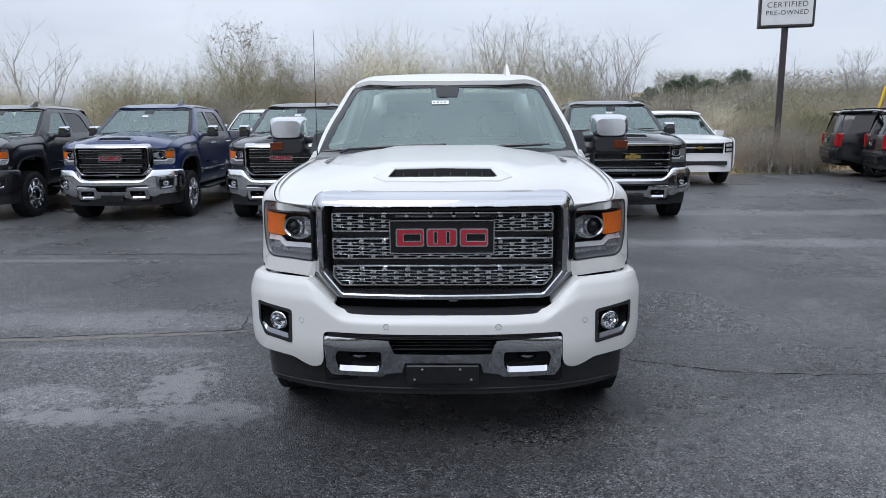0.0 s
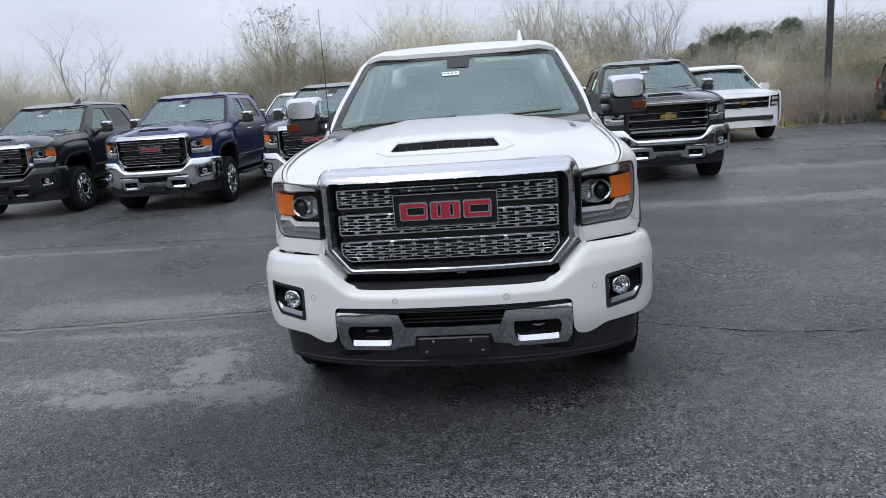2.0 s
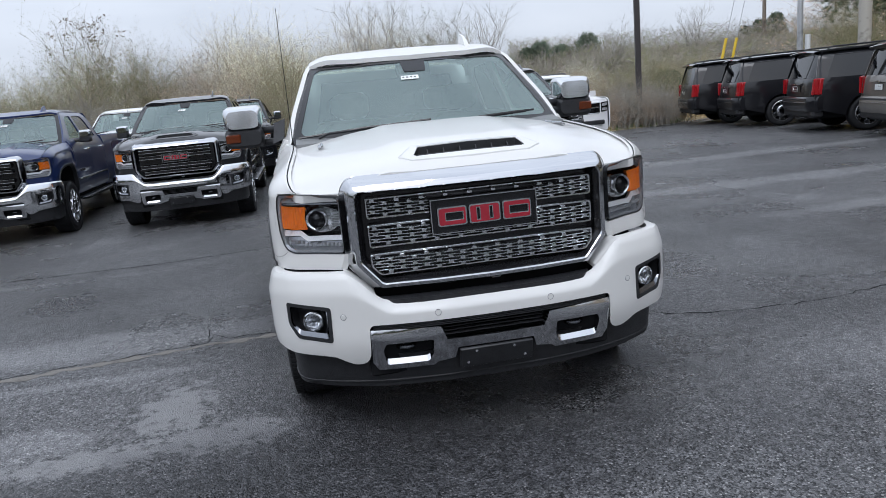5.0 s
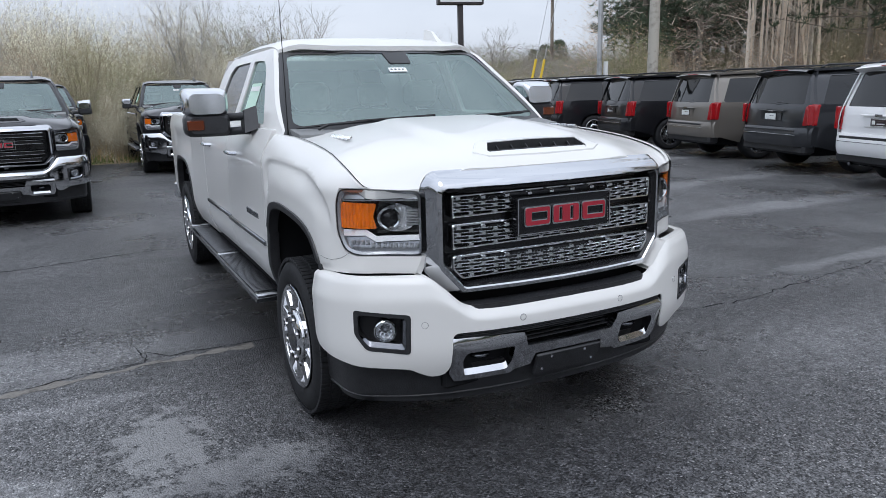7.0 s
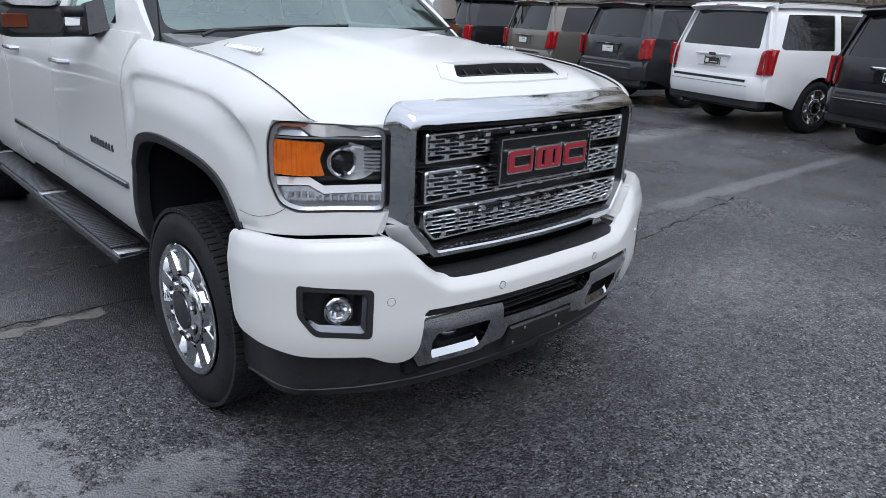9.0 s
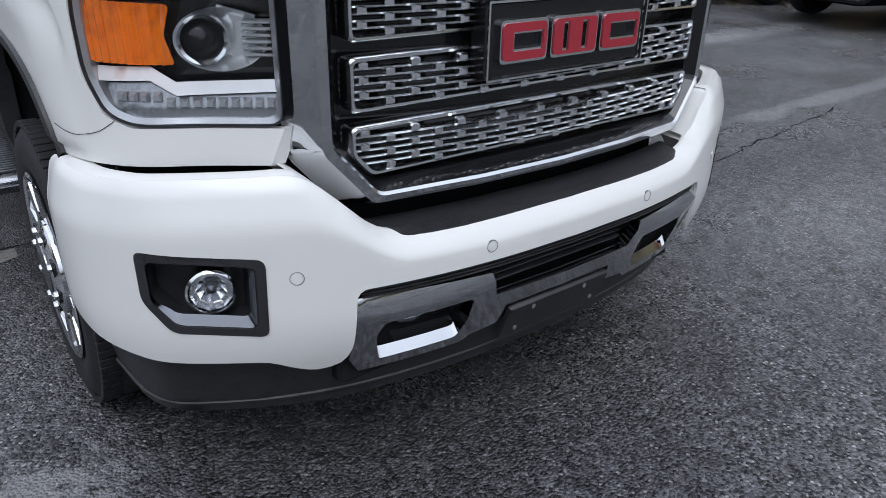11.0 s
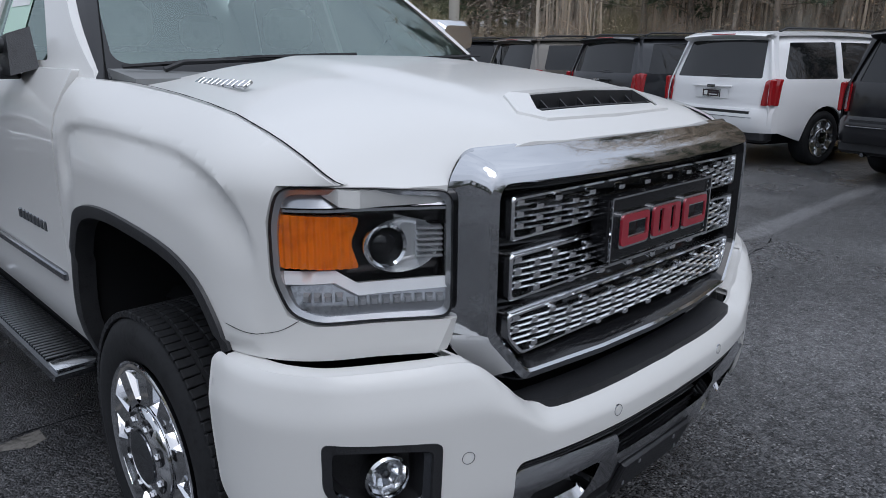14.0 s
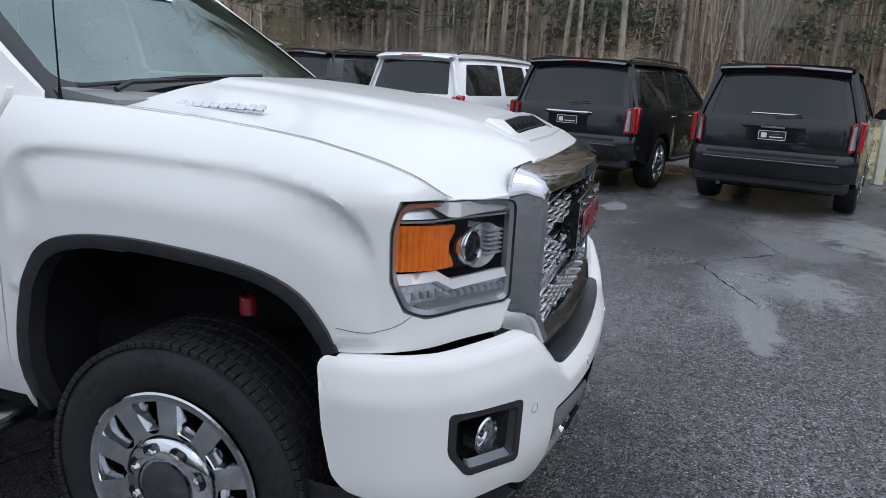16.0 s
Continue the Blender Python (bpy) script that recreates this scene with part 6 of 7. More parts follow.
blue_truck = repaint(copy_thing(onyx_truck, pose(-5.68, 8.30, 0, 0, 0, 2.0)), {ONYX: BLUE_PAINT})
tagged(blue_truck, "deep blue crew cab pickup with chrome bumper and barred grille")
left_truck = repaint(copy_thing(onyx_truck, pose(-8.55, 8.30, 0, 0, 0, 2.0)), {ONYX: BLACK_PAINT})
tagged(left_truck, "black crew cab pickup with a body-coloured bumper")
far_truck = repaint(copy_thing(onyx_truck, pose(0.35, 13.6, 0, 0, 0, 1.0)), {ONYX: BLACK_PAINT})
tagged(far_truck, "black crew cab pickup parked in the rear row")
rear_dark = repaint(copy_thing(onyx_truck, pose(-2.70, 14.8, 0, 0, 0, 1.0)), {ONYX: BLACK_PAINT})
tagged(rear_dark, "black crew cab pickup parked behind another pickup")
for dark in (left_truck, rear_dark):
    for ob in dark.children:
        if ob.name.startswith("front_bumper"):
            repaint(ob, {CHROME: BLACK_PAINT})
        if ob.name.startswith("headlight"):
            repaint(ob, {LAMP_BRIGHT: LAMP_GREY})
rear_white = repaint(copy_thing(onyx_truck, pose(-5.3, 14.6, 0, 0, 0, 1.0)), {ONYX: PURE_WHITE})
tagged(rear_white, "white crew cab pickup parked behind the blue pickup")
split_truck = repaint(copy_thing(onyx_truck, pose(2.86, 8.15, 0, 0, 0, 0.0)), {RED_BADGE: GOLD, ONYX: GREY_PAINT})
for ob in [o for o in split_truck.children_recursive if o.name.startswith("emblem")]:
    bpy.data.objects.remove(ob)
bow = [(-0.13, -0.028), (-0.045, -0.028), (-0.055, -0.05), (0.055, -0.05), (0.045, -0.028), (0.13, -0.028), (0.115, 0.028), (0.045, 0.028), (0.055, 0.05), (-0.055, 0.05), (-0.045, 0.028), (-0.115, 0.028)]
repaint(split_truck, {AMBER: LAMP_BEZEL})
for ob in [o for o in split_truck.children if o.name.startswith("grille")]:
    for bar in [o for o in ob.children if o.name.startswith(("grille_bar", "bright_line"))]:
        bpy.data.objects.remove(bar)
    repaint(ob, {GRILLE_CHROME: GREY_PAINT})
    for z, h, w, y0 in ((1.262, 0.022, 0.64, -0.020), (1.125, 0.008, 0.60, -0.016), (1.020, 0.012, 0.60, -0.016), (0.905, 0.010, 0.60, -0.014), (0.850, 0.020, 0.58, -0.022)):
        part("chrome_bar", block(-w, w, y0, 0.05, z - h, z + h, 0.006), CHROME, ob, "bright chrome bar")
    for z in (1.175, 1.205, 0.945, 0.975):
        part("dark_slat", block(-0.57, 0.57, 0.004, 0.05, z - 0.007, z + 0.007, 0.003), GLOSS_BLACK, ob)
    part("trim_badge", block(0.36, 0.47, -0.012, 0.02, 0.945, 0.965, 0.003), SATIN, ob)
    part("emblem_shape", loft([[(x, y, 1.072 + z) for x, z in bow] for y in (0.01, -0.024)], True, True), GOLD, ob, "plain gold emblem shape")
tagged(split_truck, "graphite crew cab pickup with a gold emblem and chrome bumper")
mesh_grille(hero)

# ---- the row of estate cars, tails to the lot ----
HEAD = 73.0


def tail_pose(px, py, turn=HEAD):
    """Where a car stands whose licence plate hangs at (px, py)."""
    a = radians(turn)
    return pose(px + 5.16 * math.sin(a), py - 5.16 * math.cos(a), 0, 0, 0, turn)


first = estate("estate_car", "black full-size estate car with dark tinted windows", BLACK_PAINT, tail_pose(7.25, -1.42, 76.0), "row of estate cars")
bpy.data.objects.remove(spare)
for ob in [o for o in bpy.data.objects if o.parent is None and o.name.startswith("wheel")]:
    for child in ob.children_recursive:
        bpy.data.objects.remove(child)
    bpy.data.objects.remove(ob)
for px, py, mat, label in ((8.01, 1.23, BLACK_PAINT, "black full-size estate car with a chrome tailgate strip"), (8.64, 3.98, PURE_WHITE, "white full-size estate car with red tail lamps"),
                           (9.64, 6.64, GREY_PAINT, "graphite full-size estate car with red tail lamps"), (10.36, 9.45, TAN_PAINT, "pewter full-size estate car with red tail lamps"),
                           (10.68, 12.4, BLACK_PAINT, "black full-size estate car with a plate bracket"), (10.82, 15.6, BLACK_PAINT, "black full-size estate car in the middle of the row"),
                           (10.95, 18.15, BLACK_PAINT, "black full-size estate car at the end of the row")):
    c = copy_thing(first, tail_pose(px, py))
    tagged(repaint(c, {BLACK_PAINT: mat}), label)
    for ob in c.children_recursive:
        if "chrome tailgate" in label and ob.name.startswith("handle_strip"):
            part("chrome_strip", tube([(x, 5.160 - 0.03 * (x / 0.36) ** 4, 1.122) for x in np.linspace(-0.36, 0.36, 15)], [0.012] + [0.021] * 13 + [0.012], 12), CHROME, ob.parent, "bright chrome strip")
        if "chrome tailgate" not in label and ob.name.startswith("lamp_core"):
            repaint(ob, {LAMP_CLEAR: RED_LENS})
        if "pewter" in label or "graphite" in label:
            if ob.name.startswith("plate"):
                repaint(ob, {PLATE_DARK: PAPER})
# pale lettering bar low on the rear window and a plain emblem of the last car
for ob in list(first.children_recursive):
    if ob.name.startswith("rear_window"):
        part("window_lettering", sheet([(-0.28, 1.275), (0.28, 1.275), (0.28, 1.284), (-0.28, 1.284)], lambda x, z: (x, 5.14 - 0.34 * (z - 1.16) - 0.008, z), 0.1), PAPER, ob, "pale lettering bar")
    if ob.name.startswith("badge"):
        ob.data.materials[0] = SATIN
        ob.scale = (1.8, 1, 1)
white_nose = copy_thing(first, pose(6.05, 14.5, 0, 0, 0, 2))
tagged(repaint(white_nose, {BLACK_PAINT: PURE_WHITE}), "white full-size estate car facing the lot", group="cars facing the lot")


# ---- the lot and what lies round it ----
LOT = [(-40, 17.0), (2.0, 17.3), (9.8, 18.7), (16.5, 21.5), (19.0, 19.0), (17.6, 10.0), (14.2, -1.0), (12.9, -4.4), (13.4, -24.0), (-40, -24.0)]


def lot_distance(x, y):
    """How far a place lies outside the paved lot."""
    if inside(np.array([[x, y]]), LOT)[0]:
        return 0.0
    best = 1e9
    for a, b in zip(LOT, LOT[1:] + LOT[:1]):
        dx, dy = b[0] - a[0], b[1] - a[1]
        t = max(0.0, min(1.0, ((x - a[0]) * dx + (y - a[1]) * dy) / (dx * dx + dy * dy)))
        best = min(best, math.hypot(x - a[0] - t * dx, y - a[1] - t * dy))
    return best


def verge_z(x, y):
    d = lot_distance(x, y)
    right = smooth(8, 16, x) * smooth(-9, -3, y)
    bank = right * (0.95 * smooth(2.0, 8, d) + 3.2 * smooth(8, 45, d))
    back = (1 - right) * (0.35 * smooth(0.5, 4, d) + 0.5 * smooth(4, 40, d))
    bumps = 0.10 * smooth(0.3, 3, d) * noise.noise((x * 0.5, y * 0.5, 0.0))
    return 0.004 + 0.03 * smooth(0, 0.25, d) + bank + back + bumps


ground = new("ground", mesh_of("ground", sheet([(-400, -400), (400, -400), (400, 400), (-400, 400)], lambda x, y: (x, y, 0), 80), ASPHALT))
tagged(ground, "dark wet asphalt lot with pale worn patches", "ground", kind="structure")

near = sheet([(-44, -28), (60, -28), (60, 62), (-44, 62)], lambda x, y: (x, y, verge_z(x, y)), 1.6, [LOT])
far = sheet([(-380, -380), (380, -380), (380, 380), (-380, 380)], lambda x, y: (x, y, verge_z(x, y) - 0.02), 40, [[(-43, -27), (59, -27), (59, 61), (-43, 61)]])
verge = new("grass_verge", mesh_of("grass_verge", near.join(far), VERGE))
tagged(verge, "rough verge of dry grass and leaf litter round the lot", "grass", kind="structure")


# ---- sign, poles, guards ----
sign = thing("lot_sign", "white dealer lot sign in a dark frame on one steel pole", "sign", "", pose(10.0, 19.3, 0, 0, 0, -14))
part("pole", block(-0.085, 0.085, -0.085, 0.085, 0.0, 4.40, 0.01), SIGN_DARK, sign, "dark square steel pole")
panel = part("sign_panel", block(-0.78, 0.78, -0.16, 0.16, 4.38, 6.30, 0.02), SIGN_DARK, sign, "dark sign frame")
part("sign_face", block(-0.71, 0.71, -0.172, -0.155, 4.45, 6.24, 0.004), SIGN_WHITE, panel, "white sign face")
part("sign_mark", block(-0.30, 0.30, -0.178, -0.168, 5.55, 5.90, 0.01), GREY_PAINT, panel, "plain grey emblem bar")
part("sign_stripe", block(-0.55, 0.55, -0.178, -0.168, 5.25, 5.30, 0.004), GREY_PAINT, panel)
for text, size, z in (("CERTIFIED", 0.225, 4.96), ("PRE-OWNED", 0.19, 4.74)):
    cu = bpy.data.curves.new("sign_text", "FONT")
    cu.body, cu.size, cu.align_x, cu.extrude = text, size, "CENTER", 0.003
    cu.space_character = 1.12
    cu.materials.append(GREY_PAINT if text[0] == "P" else SIGN_DARK)
    tx = new("sign_text", cu)
    tx.parent = panel
    tx.matrix_basis = pose(0, -0.176, z, 90, 0, 0)

utility = thing("utility_pole", "thick pale wooden utility pole beyond the cars", "pole", "", pose(16.6, 17.2, verge_z(16.6, 17.2) - 0.05))
part("shaft", tube([(0, 0, 0), (0, 0, 5), (0, 0, 11)], [0.20, 0.18, 0.14], 14), WOOD_POLE, utility)
lamp_pole = thing("lamp_pole", "slim galvanised lamp pole with a white pipe", "pole", "", pose(15.6, 18.9, verge_z(15.6, 18.9) - 0.05))
part("shaft", tube([(0, 0, 0), (0, 0, 9.5)], [0.10, 0.075], 12), GALVANISED, lamp_pole)
part("conduit", tube([(0.22, -0.1, 0.0), (0.22, -0.1, 2.55)], 0.085, 10), SIGN_WHITE, lamp_pole, "white conduit pipe")
bollard = thing("bollard", "yellow steel guard post in dry grass", "bollard", "", pose(17.6, 18.9, verge_z(17.6, 18.9) - 0.05))
part("post", tube([(0, 0, 0), (0, 0, 2.0), (0, 0, 2.05)], [0.09, 0.09, 0.04], 12), YELLOW, bollard)
for gx, gy in ((13.6, 20.9), (14.2, 21.2)):
    guy = thing("guy_guard", "yellow guard sleeve on a leaning guy wire", "guy wire", "guy wires", pose(gx, gy, verge_z(gx, gy) - 0.05))
    part("sleeve", tube([(-0.1, 0, 0.0), (0.55, 0, 2.7)], 0.05, 8), YELLOW, guy)
    part("wire", tube([(0.55, 0, 2.7), (2.2, 0, 9.4)], 0.012, 5), GALVANISED, guy)
far_pole = thing("telegraph_pole", "distant wooden telegraph pole with a crossarm", "pole", "", pose(30.0, 42.0, verge_z(30, 42) - 0.1))
part("shaft", tube([(0, 0, 0), (0, 0, 7.4)], [0.14, 0.10], 8), PINE_BARK, far_pole)
for hz in (6.0, 6.8):
    part("crossarm", block(-0.7, 0.7, -0.06, 0.06, hz - 0.06, hz + 0.06, 0.01), PINE_BARK, far_pole)
post = thing("fence_post", "pale painted wooden post at the lot's edge", "post", "", pose(12.1, -3.87, 0, 0, 2, 0))
part("post", block(-0.075, 0.075, -0.075, 0.075, 0.0, 1.30, 0.01), plain("cream_paint", (0.62, 0.60, 0.50), 0.7, grain=0.1, scale=8.0), post)

# ---- trees and brush ----
rng = random.Random(11)


def limb(shape, start, way, length, radius, depth, rnd, bend=0.25, sides=4, kids=(3, 5), lift=0.12, slim=0.55, tips=None):
    """A tapered limb with limbs of its own."""
    pts, p, d = [start], Vector(start), Vector(way).normalized()
    steps = 4 if depth > 0 else 3
    for i in range(steps):
        d = (d + Vector((rnd.uniform(-1, 1), rnd.uniform(-1, 1), rnd.uniform(-0.6, 1) * 0.8 + lift)) * bend).normalized()
        p = p + d * (length / steps)
        pts.append(tuple(p))
    rs = [radius * (1 - 0.75 * i / steps) for i in range(steps + 1)]
    shape.join(tube(pts, rs, max(3, sides), cap=False))
    if tips is not None and depth <= 1:
        tips.extend(pts[1:])
    if depth > 0:
        for _ in range(rnd.randint(*kids)):
            k = rnd.uniform(0.25, 1.0) * steps
            i = min(int(k), steps - 1)
            q = Vector(pts[i]).lerp(Vector(pts[i + 1]), k - i)
            side = Vector((rnd.gauss(0, 1), rnd.gauss(0, 1), rnd.gauss(0.35, 0.5))).normalized()
            limb(shape, tuple(q), (d * 0.7 + side).normalized(), length * rnd.uniform(0.38, 0.62), radius * slim * (1 - 0.5 * k / steps), depth - 1, rnd, bend, 3, kids, lift, slim, tips)


def flecks(points, rnd, per, size, spread_r):
    """Small leaves or buds round the tips of twigs."""
    s = Shape()
    for p in points:
        for _ in range(per):
            c = Vector(p) + Vector((rnd.gauss(0, 1), rnd.gauss(0, 1), rnd.gauss(0, 1))) * spread_r
            a = Vector((rnd.gauss(0, 1), rnd.gauss(0, 1), rnd.gauss(0, 1))).normalized()
            b = a.orthogonal().normalized()
            k = size * rnd.uniform(0.6, 1.4)
            s.add([c - a * k, c + b * k * 0.5, c + a * k, c - b * k * 0.5], [(0, 1, 2, 3)])
    return s


def make_tree(seed, height, bare=True, leaf=None, per=0, size=0.05, radius=0.12, depth=3, kids=(4, 6)):
    rnd = random.Random(seed)
    trunk, crown, tips = Shape(), Shape(), []
    pts, p, d = [(0, 0, -0.2)], Vector((0, 0, 0)), Vector((rnd.uniform(-0.06, 0.06), rnd.uniform(-0.06, 0.06), 1))
    n = 7
    for i in range(n):
        d = (d + Vector((rnd.uniform(-1, 1), rnd.uniform(-1, 1), 0)) * 0.07).normalized()
        p = p + d * (height / n)
        pts.append(tuple(p))
    trunk.join(tube(pts, [radius * (1 - 0.85 * i / n) for i in range(n + 1)], 7, cap=False))
    for i in range(3, n + 1):
        for _ in range(rnd.randint(*kids)):
            a = rnd.uniform(0, 2 * math.pi)
            limb(crown, pts[i], (math.cos(a), math.sin(a), rnd.uniform(0.5, 1.3)), height * rnd.uniform(0.20, 0.38) * (1.15 - 0.5 * i / n), radius * 0.34, depth - 1, rnd, 0.22, 3, (3, 5), 0.1, 0.5, tips)
    fl = flecks(tips[::9], rnd, per, size, 0.10) if per else None
    return trunk, crown, fl


def make_pine(seed, height):
    rnd = random.Random(seed)
    trunk = tube([(0, 0, -0.3), (0.1, 0, height * 0.4), (rnd.uniform(-0.3, 0.3), rnd.uniform(-0.3, 0.3), height)], [0.15, 0.12, 0.03], 8, cap=False)
    crown, boughs = Shape(), Shape()
    for i in range(115):
        k = rnd.uniform(0.16, 1.0)
        z, r = height * k, (1.08 - k) * 3.6 * rnd.uniform(0.5, 1.1)
        a = rnd.uniform(0, 2 * math.pi)
        tip = Vector((math.cos(a) * r, math.sin(a) * r, z + rnd.uniform(-0.3, 0.6)))
        boughs.join(tube([(0, 0, z - 0.3), tuple(tip)], [0.035, 0.012], 3, cap=False))
        for _ in range(10):
            c = Vector((0, 0, z)).lerp(tip, rnd.uniform(0.45, 1.05)) + Vector((rnd.gauss(0, 0.28), rnd.gauss(0, 0.28), rnd.gauss(0.08, 0.2)))
            for _ in range(20):
                w = Vector((rnd.gauss(0, 1), rnd.gauss(0, 1), rnd.gauss(0.4, 0.8))).normalized() * rnd.uniform(0.14, 0.28)
                o = w.orthogonal().normalized() * 0.018
                crown.add([c - o, c + o, c + w + o * 0.4, c + w - o * 0.4], [(0, 1, 2, 3)])
    return trunk, boughs, crown


def make_brush(seed, height, stems, leaf_per, size):
    """A thicket of thin leaning stems with buds."""
    rnd = random.Random(seed)
    wood, tips = Shape(), []
    for _ in range(stems):
        a, r = rnd.uniform(0, 2 * math.pi), abs(rnd.gauss(0, 0.75))
        base = (math.cos(a) * r * 1.3, math.sin(a) * r, -0.1)
        h = height * rnd.uniform(0.45, 1.0) * (1 - 0.16 * r)
        limb(wood, base, (rnd.gauss(0, 0.22), rnd.gauss(0, 0.22), 1), h, 0.022, 2, rnd, 0.16, 3, (4, 6), 0.12, 0.6, tips)
    return wood, flecks(tips, rnd, leaf_per, size, 0.08)


def plant(name, label, category, group, parts, x, y, z, turn, scale):
    ob = thing(name, label, category, group, pose(x, y, z, 0, 0, turn))
    for pn, shape, mat, lab in parts:
        if shape is not None:
            part(pn, shape, mat, ob, lab, 80)
    ob.scale = (scale,) * 3
    return ob


def scatter(pattern, places):
    for x, y, turn, scale in places:
        c = copy_thing(pattern, pose(x, y, verge_z(x, y) - 0.05, 0, 0, turn))
        c.scale = (scale,) * 3


# brush behind the pickups
brush_kinds = []
for k, (h, stems, per, size, mat, label) in enumerate(((3.6, 80, 4, 0.015, BUDS, "leafless thicket bush with pale buds"), (3.2, 74, 5, 0.016, BUDS, "thin bush with whitish blossom buds"), (3.9, 72, 6, 0.015, GREEN_LEAF, "tall bush with dull green young leaves"), (2.6, 70, 3, 0.018, DEAD_LEAF, "low brown bush with dead leaves"), (3.0, 95, 1, 0.012, TWIG, "tangled leafless brown bush"))):
    wood, fl = make_brush(20 + k, h, stems, per, size)
    brush_kinds.append(plant("bush", label, "bush", "thicket", [("bush_wood", wood, BARK if k > 2 else TWIG, "thin brown branches"), ("foliage", fl, mat, "")], -34 + k * 0.3, 19.5 + k, verge_z(-34, 20), 30 * k, 1.0))
for row, (y0, s0) in enumerate(((18.6, 0.55), (20.2, 0.80), (22.4, 0.98), (25.5, 1.10))):
    x = -25.0 + row * 0.7
    while x < 25:
        kind = brush_kinds[rng.choice((0, 0, 1, 2, 3, 4) if row else (3, 4, 0))]
        if x > 4:
            kind = brush_kinds[rng.choice((3, 4, 4, 4))]
        back = 2.6 * smooth(2, 10, x) + 1.5 * smooth(10, 18, x)
        scatter(kind, [(x + rng.uniform(-0.6, 0.6), y0 + back + rng.uniform(-0.6, 0.6), rng.uniform(0, 360), s0 * rng.uniform(0.72, 1.15) * (1 - 0.22 * smooth(-6, -11, x)) * (1.0 - 0.42 * smooth(3.5, 8.0, x)))])
        x += (rng.uniform(0.85, 1.3) + 0.2 * row) * (1 if x < 4 else 1.3)

# dense dark brush round the foot of the sign
for _ in range(34):
    x = rng.uniform(6.5, 19.5)
    y = 20.4 + 0.22 * (x - 7) + abs(rng.gauss(0, 1.3)) + (1.2 if x < 9 else 0)
    scatter(brush_kinds[rng.choice((3, 3, 2, 0))], [(x, y, rng.uniform(0, 360), rng.uniform(0.4, 0.6))])

for x, y, k in ((9.1, 19.0, 0.40), (9.6, 19.15, 0.46), (10.1, 18.98, 0.44), (10.6, 19.2, 0.48), (11.2, 19.5, 0.42), (10.3, 19.7, 0.52), (9.4, 19.6, 0.50)):
    scatter(brush_kinds[3 if k < 0.45 else 4], [(x, y, rng.uniform(0, 360), k)])

# taller bare trees over the thicket
def make_bare(seed, height, stems):
    """A small leafless tree that forks from its foot into many fine twigs."""
    rnd = random.Random(seed)
    trunk, crown, tips = Shape(), Shape(), []
    for i in range(stems):
        a = 2 * math.pi * i / stems + rnd.uniform(-0.4, 0.4)
        lean = rnd.uniform(0.10, 0.34)
        pts, p, d = [(0, 0, -0.2)], Vector((0, 0, -0.1)), Vector((math.cos(a) * lean, math.sin(a) * lean, 1)).normalized()
        h = height * rnd.uniform(0.62, 0.82)
        for j in range(6):
            d = (d + Vector((rnd.gauss(0, 0.07), rnd.gauss(0, 0.07), 0.03))).normalized()
            p = p + d * h / 6
            pts.append(tuple(p))
        trunk.join(tube(pts, [0.05, 0.042, 0.035, 0.028, 0.021, 0.014, 0.008], 5, cap=False))
        for j in range(2, 7):
            for _ in range(2):
                b = rnd.uniform(0, 2 * math.pi)
                limb(crown, pts[j], (d.x + math.cos(b) * 0.55, d.y + math.sin(b) * 0.55, 1.0), height * rnd.uniform(0.16, 0.30), 0.013, 2, rnd, 0.13, 3, (3, 5), 0.16, 0.62, tips)
    return trunk, crown, tips, rnd


bare_kinds = []
for k, (h, stems, spot) in enumerate(((4.9, 5, (-15.8, 23.5)), (5.2, 4, (-7.8, 23.0)), (5.0, 6, (1.8, 24.0)))):
    trunk, crown, tips, rnd = make_bare(40 + k, h, stems)
    fl = flecks(tips[5::70], rnd, 12, 0.06, 0.09) if k == 1 else None
    bare_kinds.append(plant("bare_tree", "small leafless tree with dark dead leaves" if k == 1 else "small leafless tree over the thicket", "tree", "bare trees", [("trunk", trunk, BARK, "grey trunk"), ("crown", crown, BARK, "bare twigs"), ("foliage", fl, PINE_BARK, "dark dead leaves")], *spot, verge_z(*spot), 40 * k, 1.0))
scatter(bare_kinds[0], [(5.2, 24.6, 80, 0.95), (-12.0, 24.0, 200, 0.72), (-2.0, 25.0, 150, 0.70), (8.8, 27.0, 200, 0.66), (-26.0, 25.0, 30, 0.9), (14.0, 29.0, 60, 0.75)])
scatter(bare_kinds[2], [(6.5, 25.2, 10, 0.92), (-5.0, 24.5, 90, 0.74), (-21.0, 24.0, 300, 0.9), (3.4, 25.0, 250, 0.72), (18.0, 30.0, 130, 0.78)])

# the wood on the bank
wood_kinds = []
for k in range(3):
    trunk, crown, fl = make_tree(60 + k, 15.0 + k, True, None, 0, 0.1, 0.12, 3, (2, 4))
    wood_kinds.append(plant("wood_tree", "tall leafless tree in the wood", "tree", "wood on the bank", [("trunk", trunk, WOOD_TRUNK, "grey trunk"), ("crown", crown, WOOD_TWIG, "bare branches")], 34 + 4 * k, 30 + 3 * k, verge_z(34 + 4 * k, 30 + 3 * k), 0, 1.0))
for k in range(2):
    trunk, boughs, crown = make_pine(80 + k, 15.0 + 2 * k)
    wood_kinds.append(plant("pine_tree", "tall dark pine in the wood", "tree", "wood on the bank", [("trunk", trunk, PINE_BARK, "brown trunk"), ("bough_wood", boughs, PINE_BARK, ""), ("crown", crown, NEEDLES, "dark green needles")], 33 + 5 * k, 36 - 3 * k, verge_z(33 + 5 * k, 36 - 3 * k), 0, 1.0))


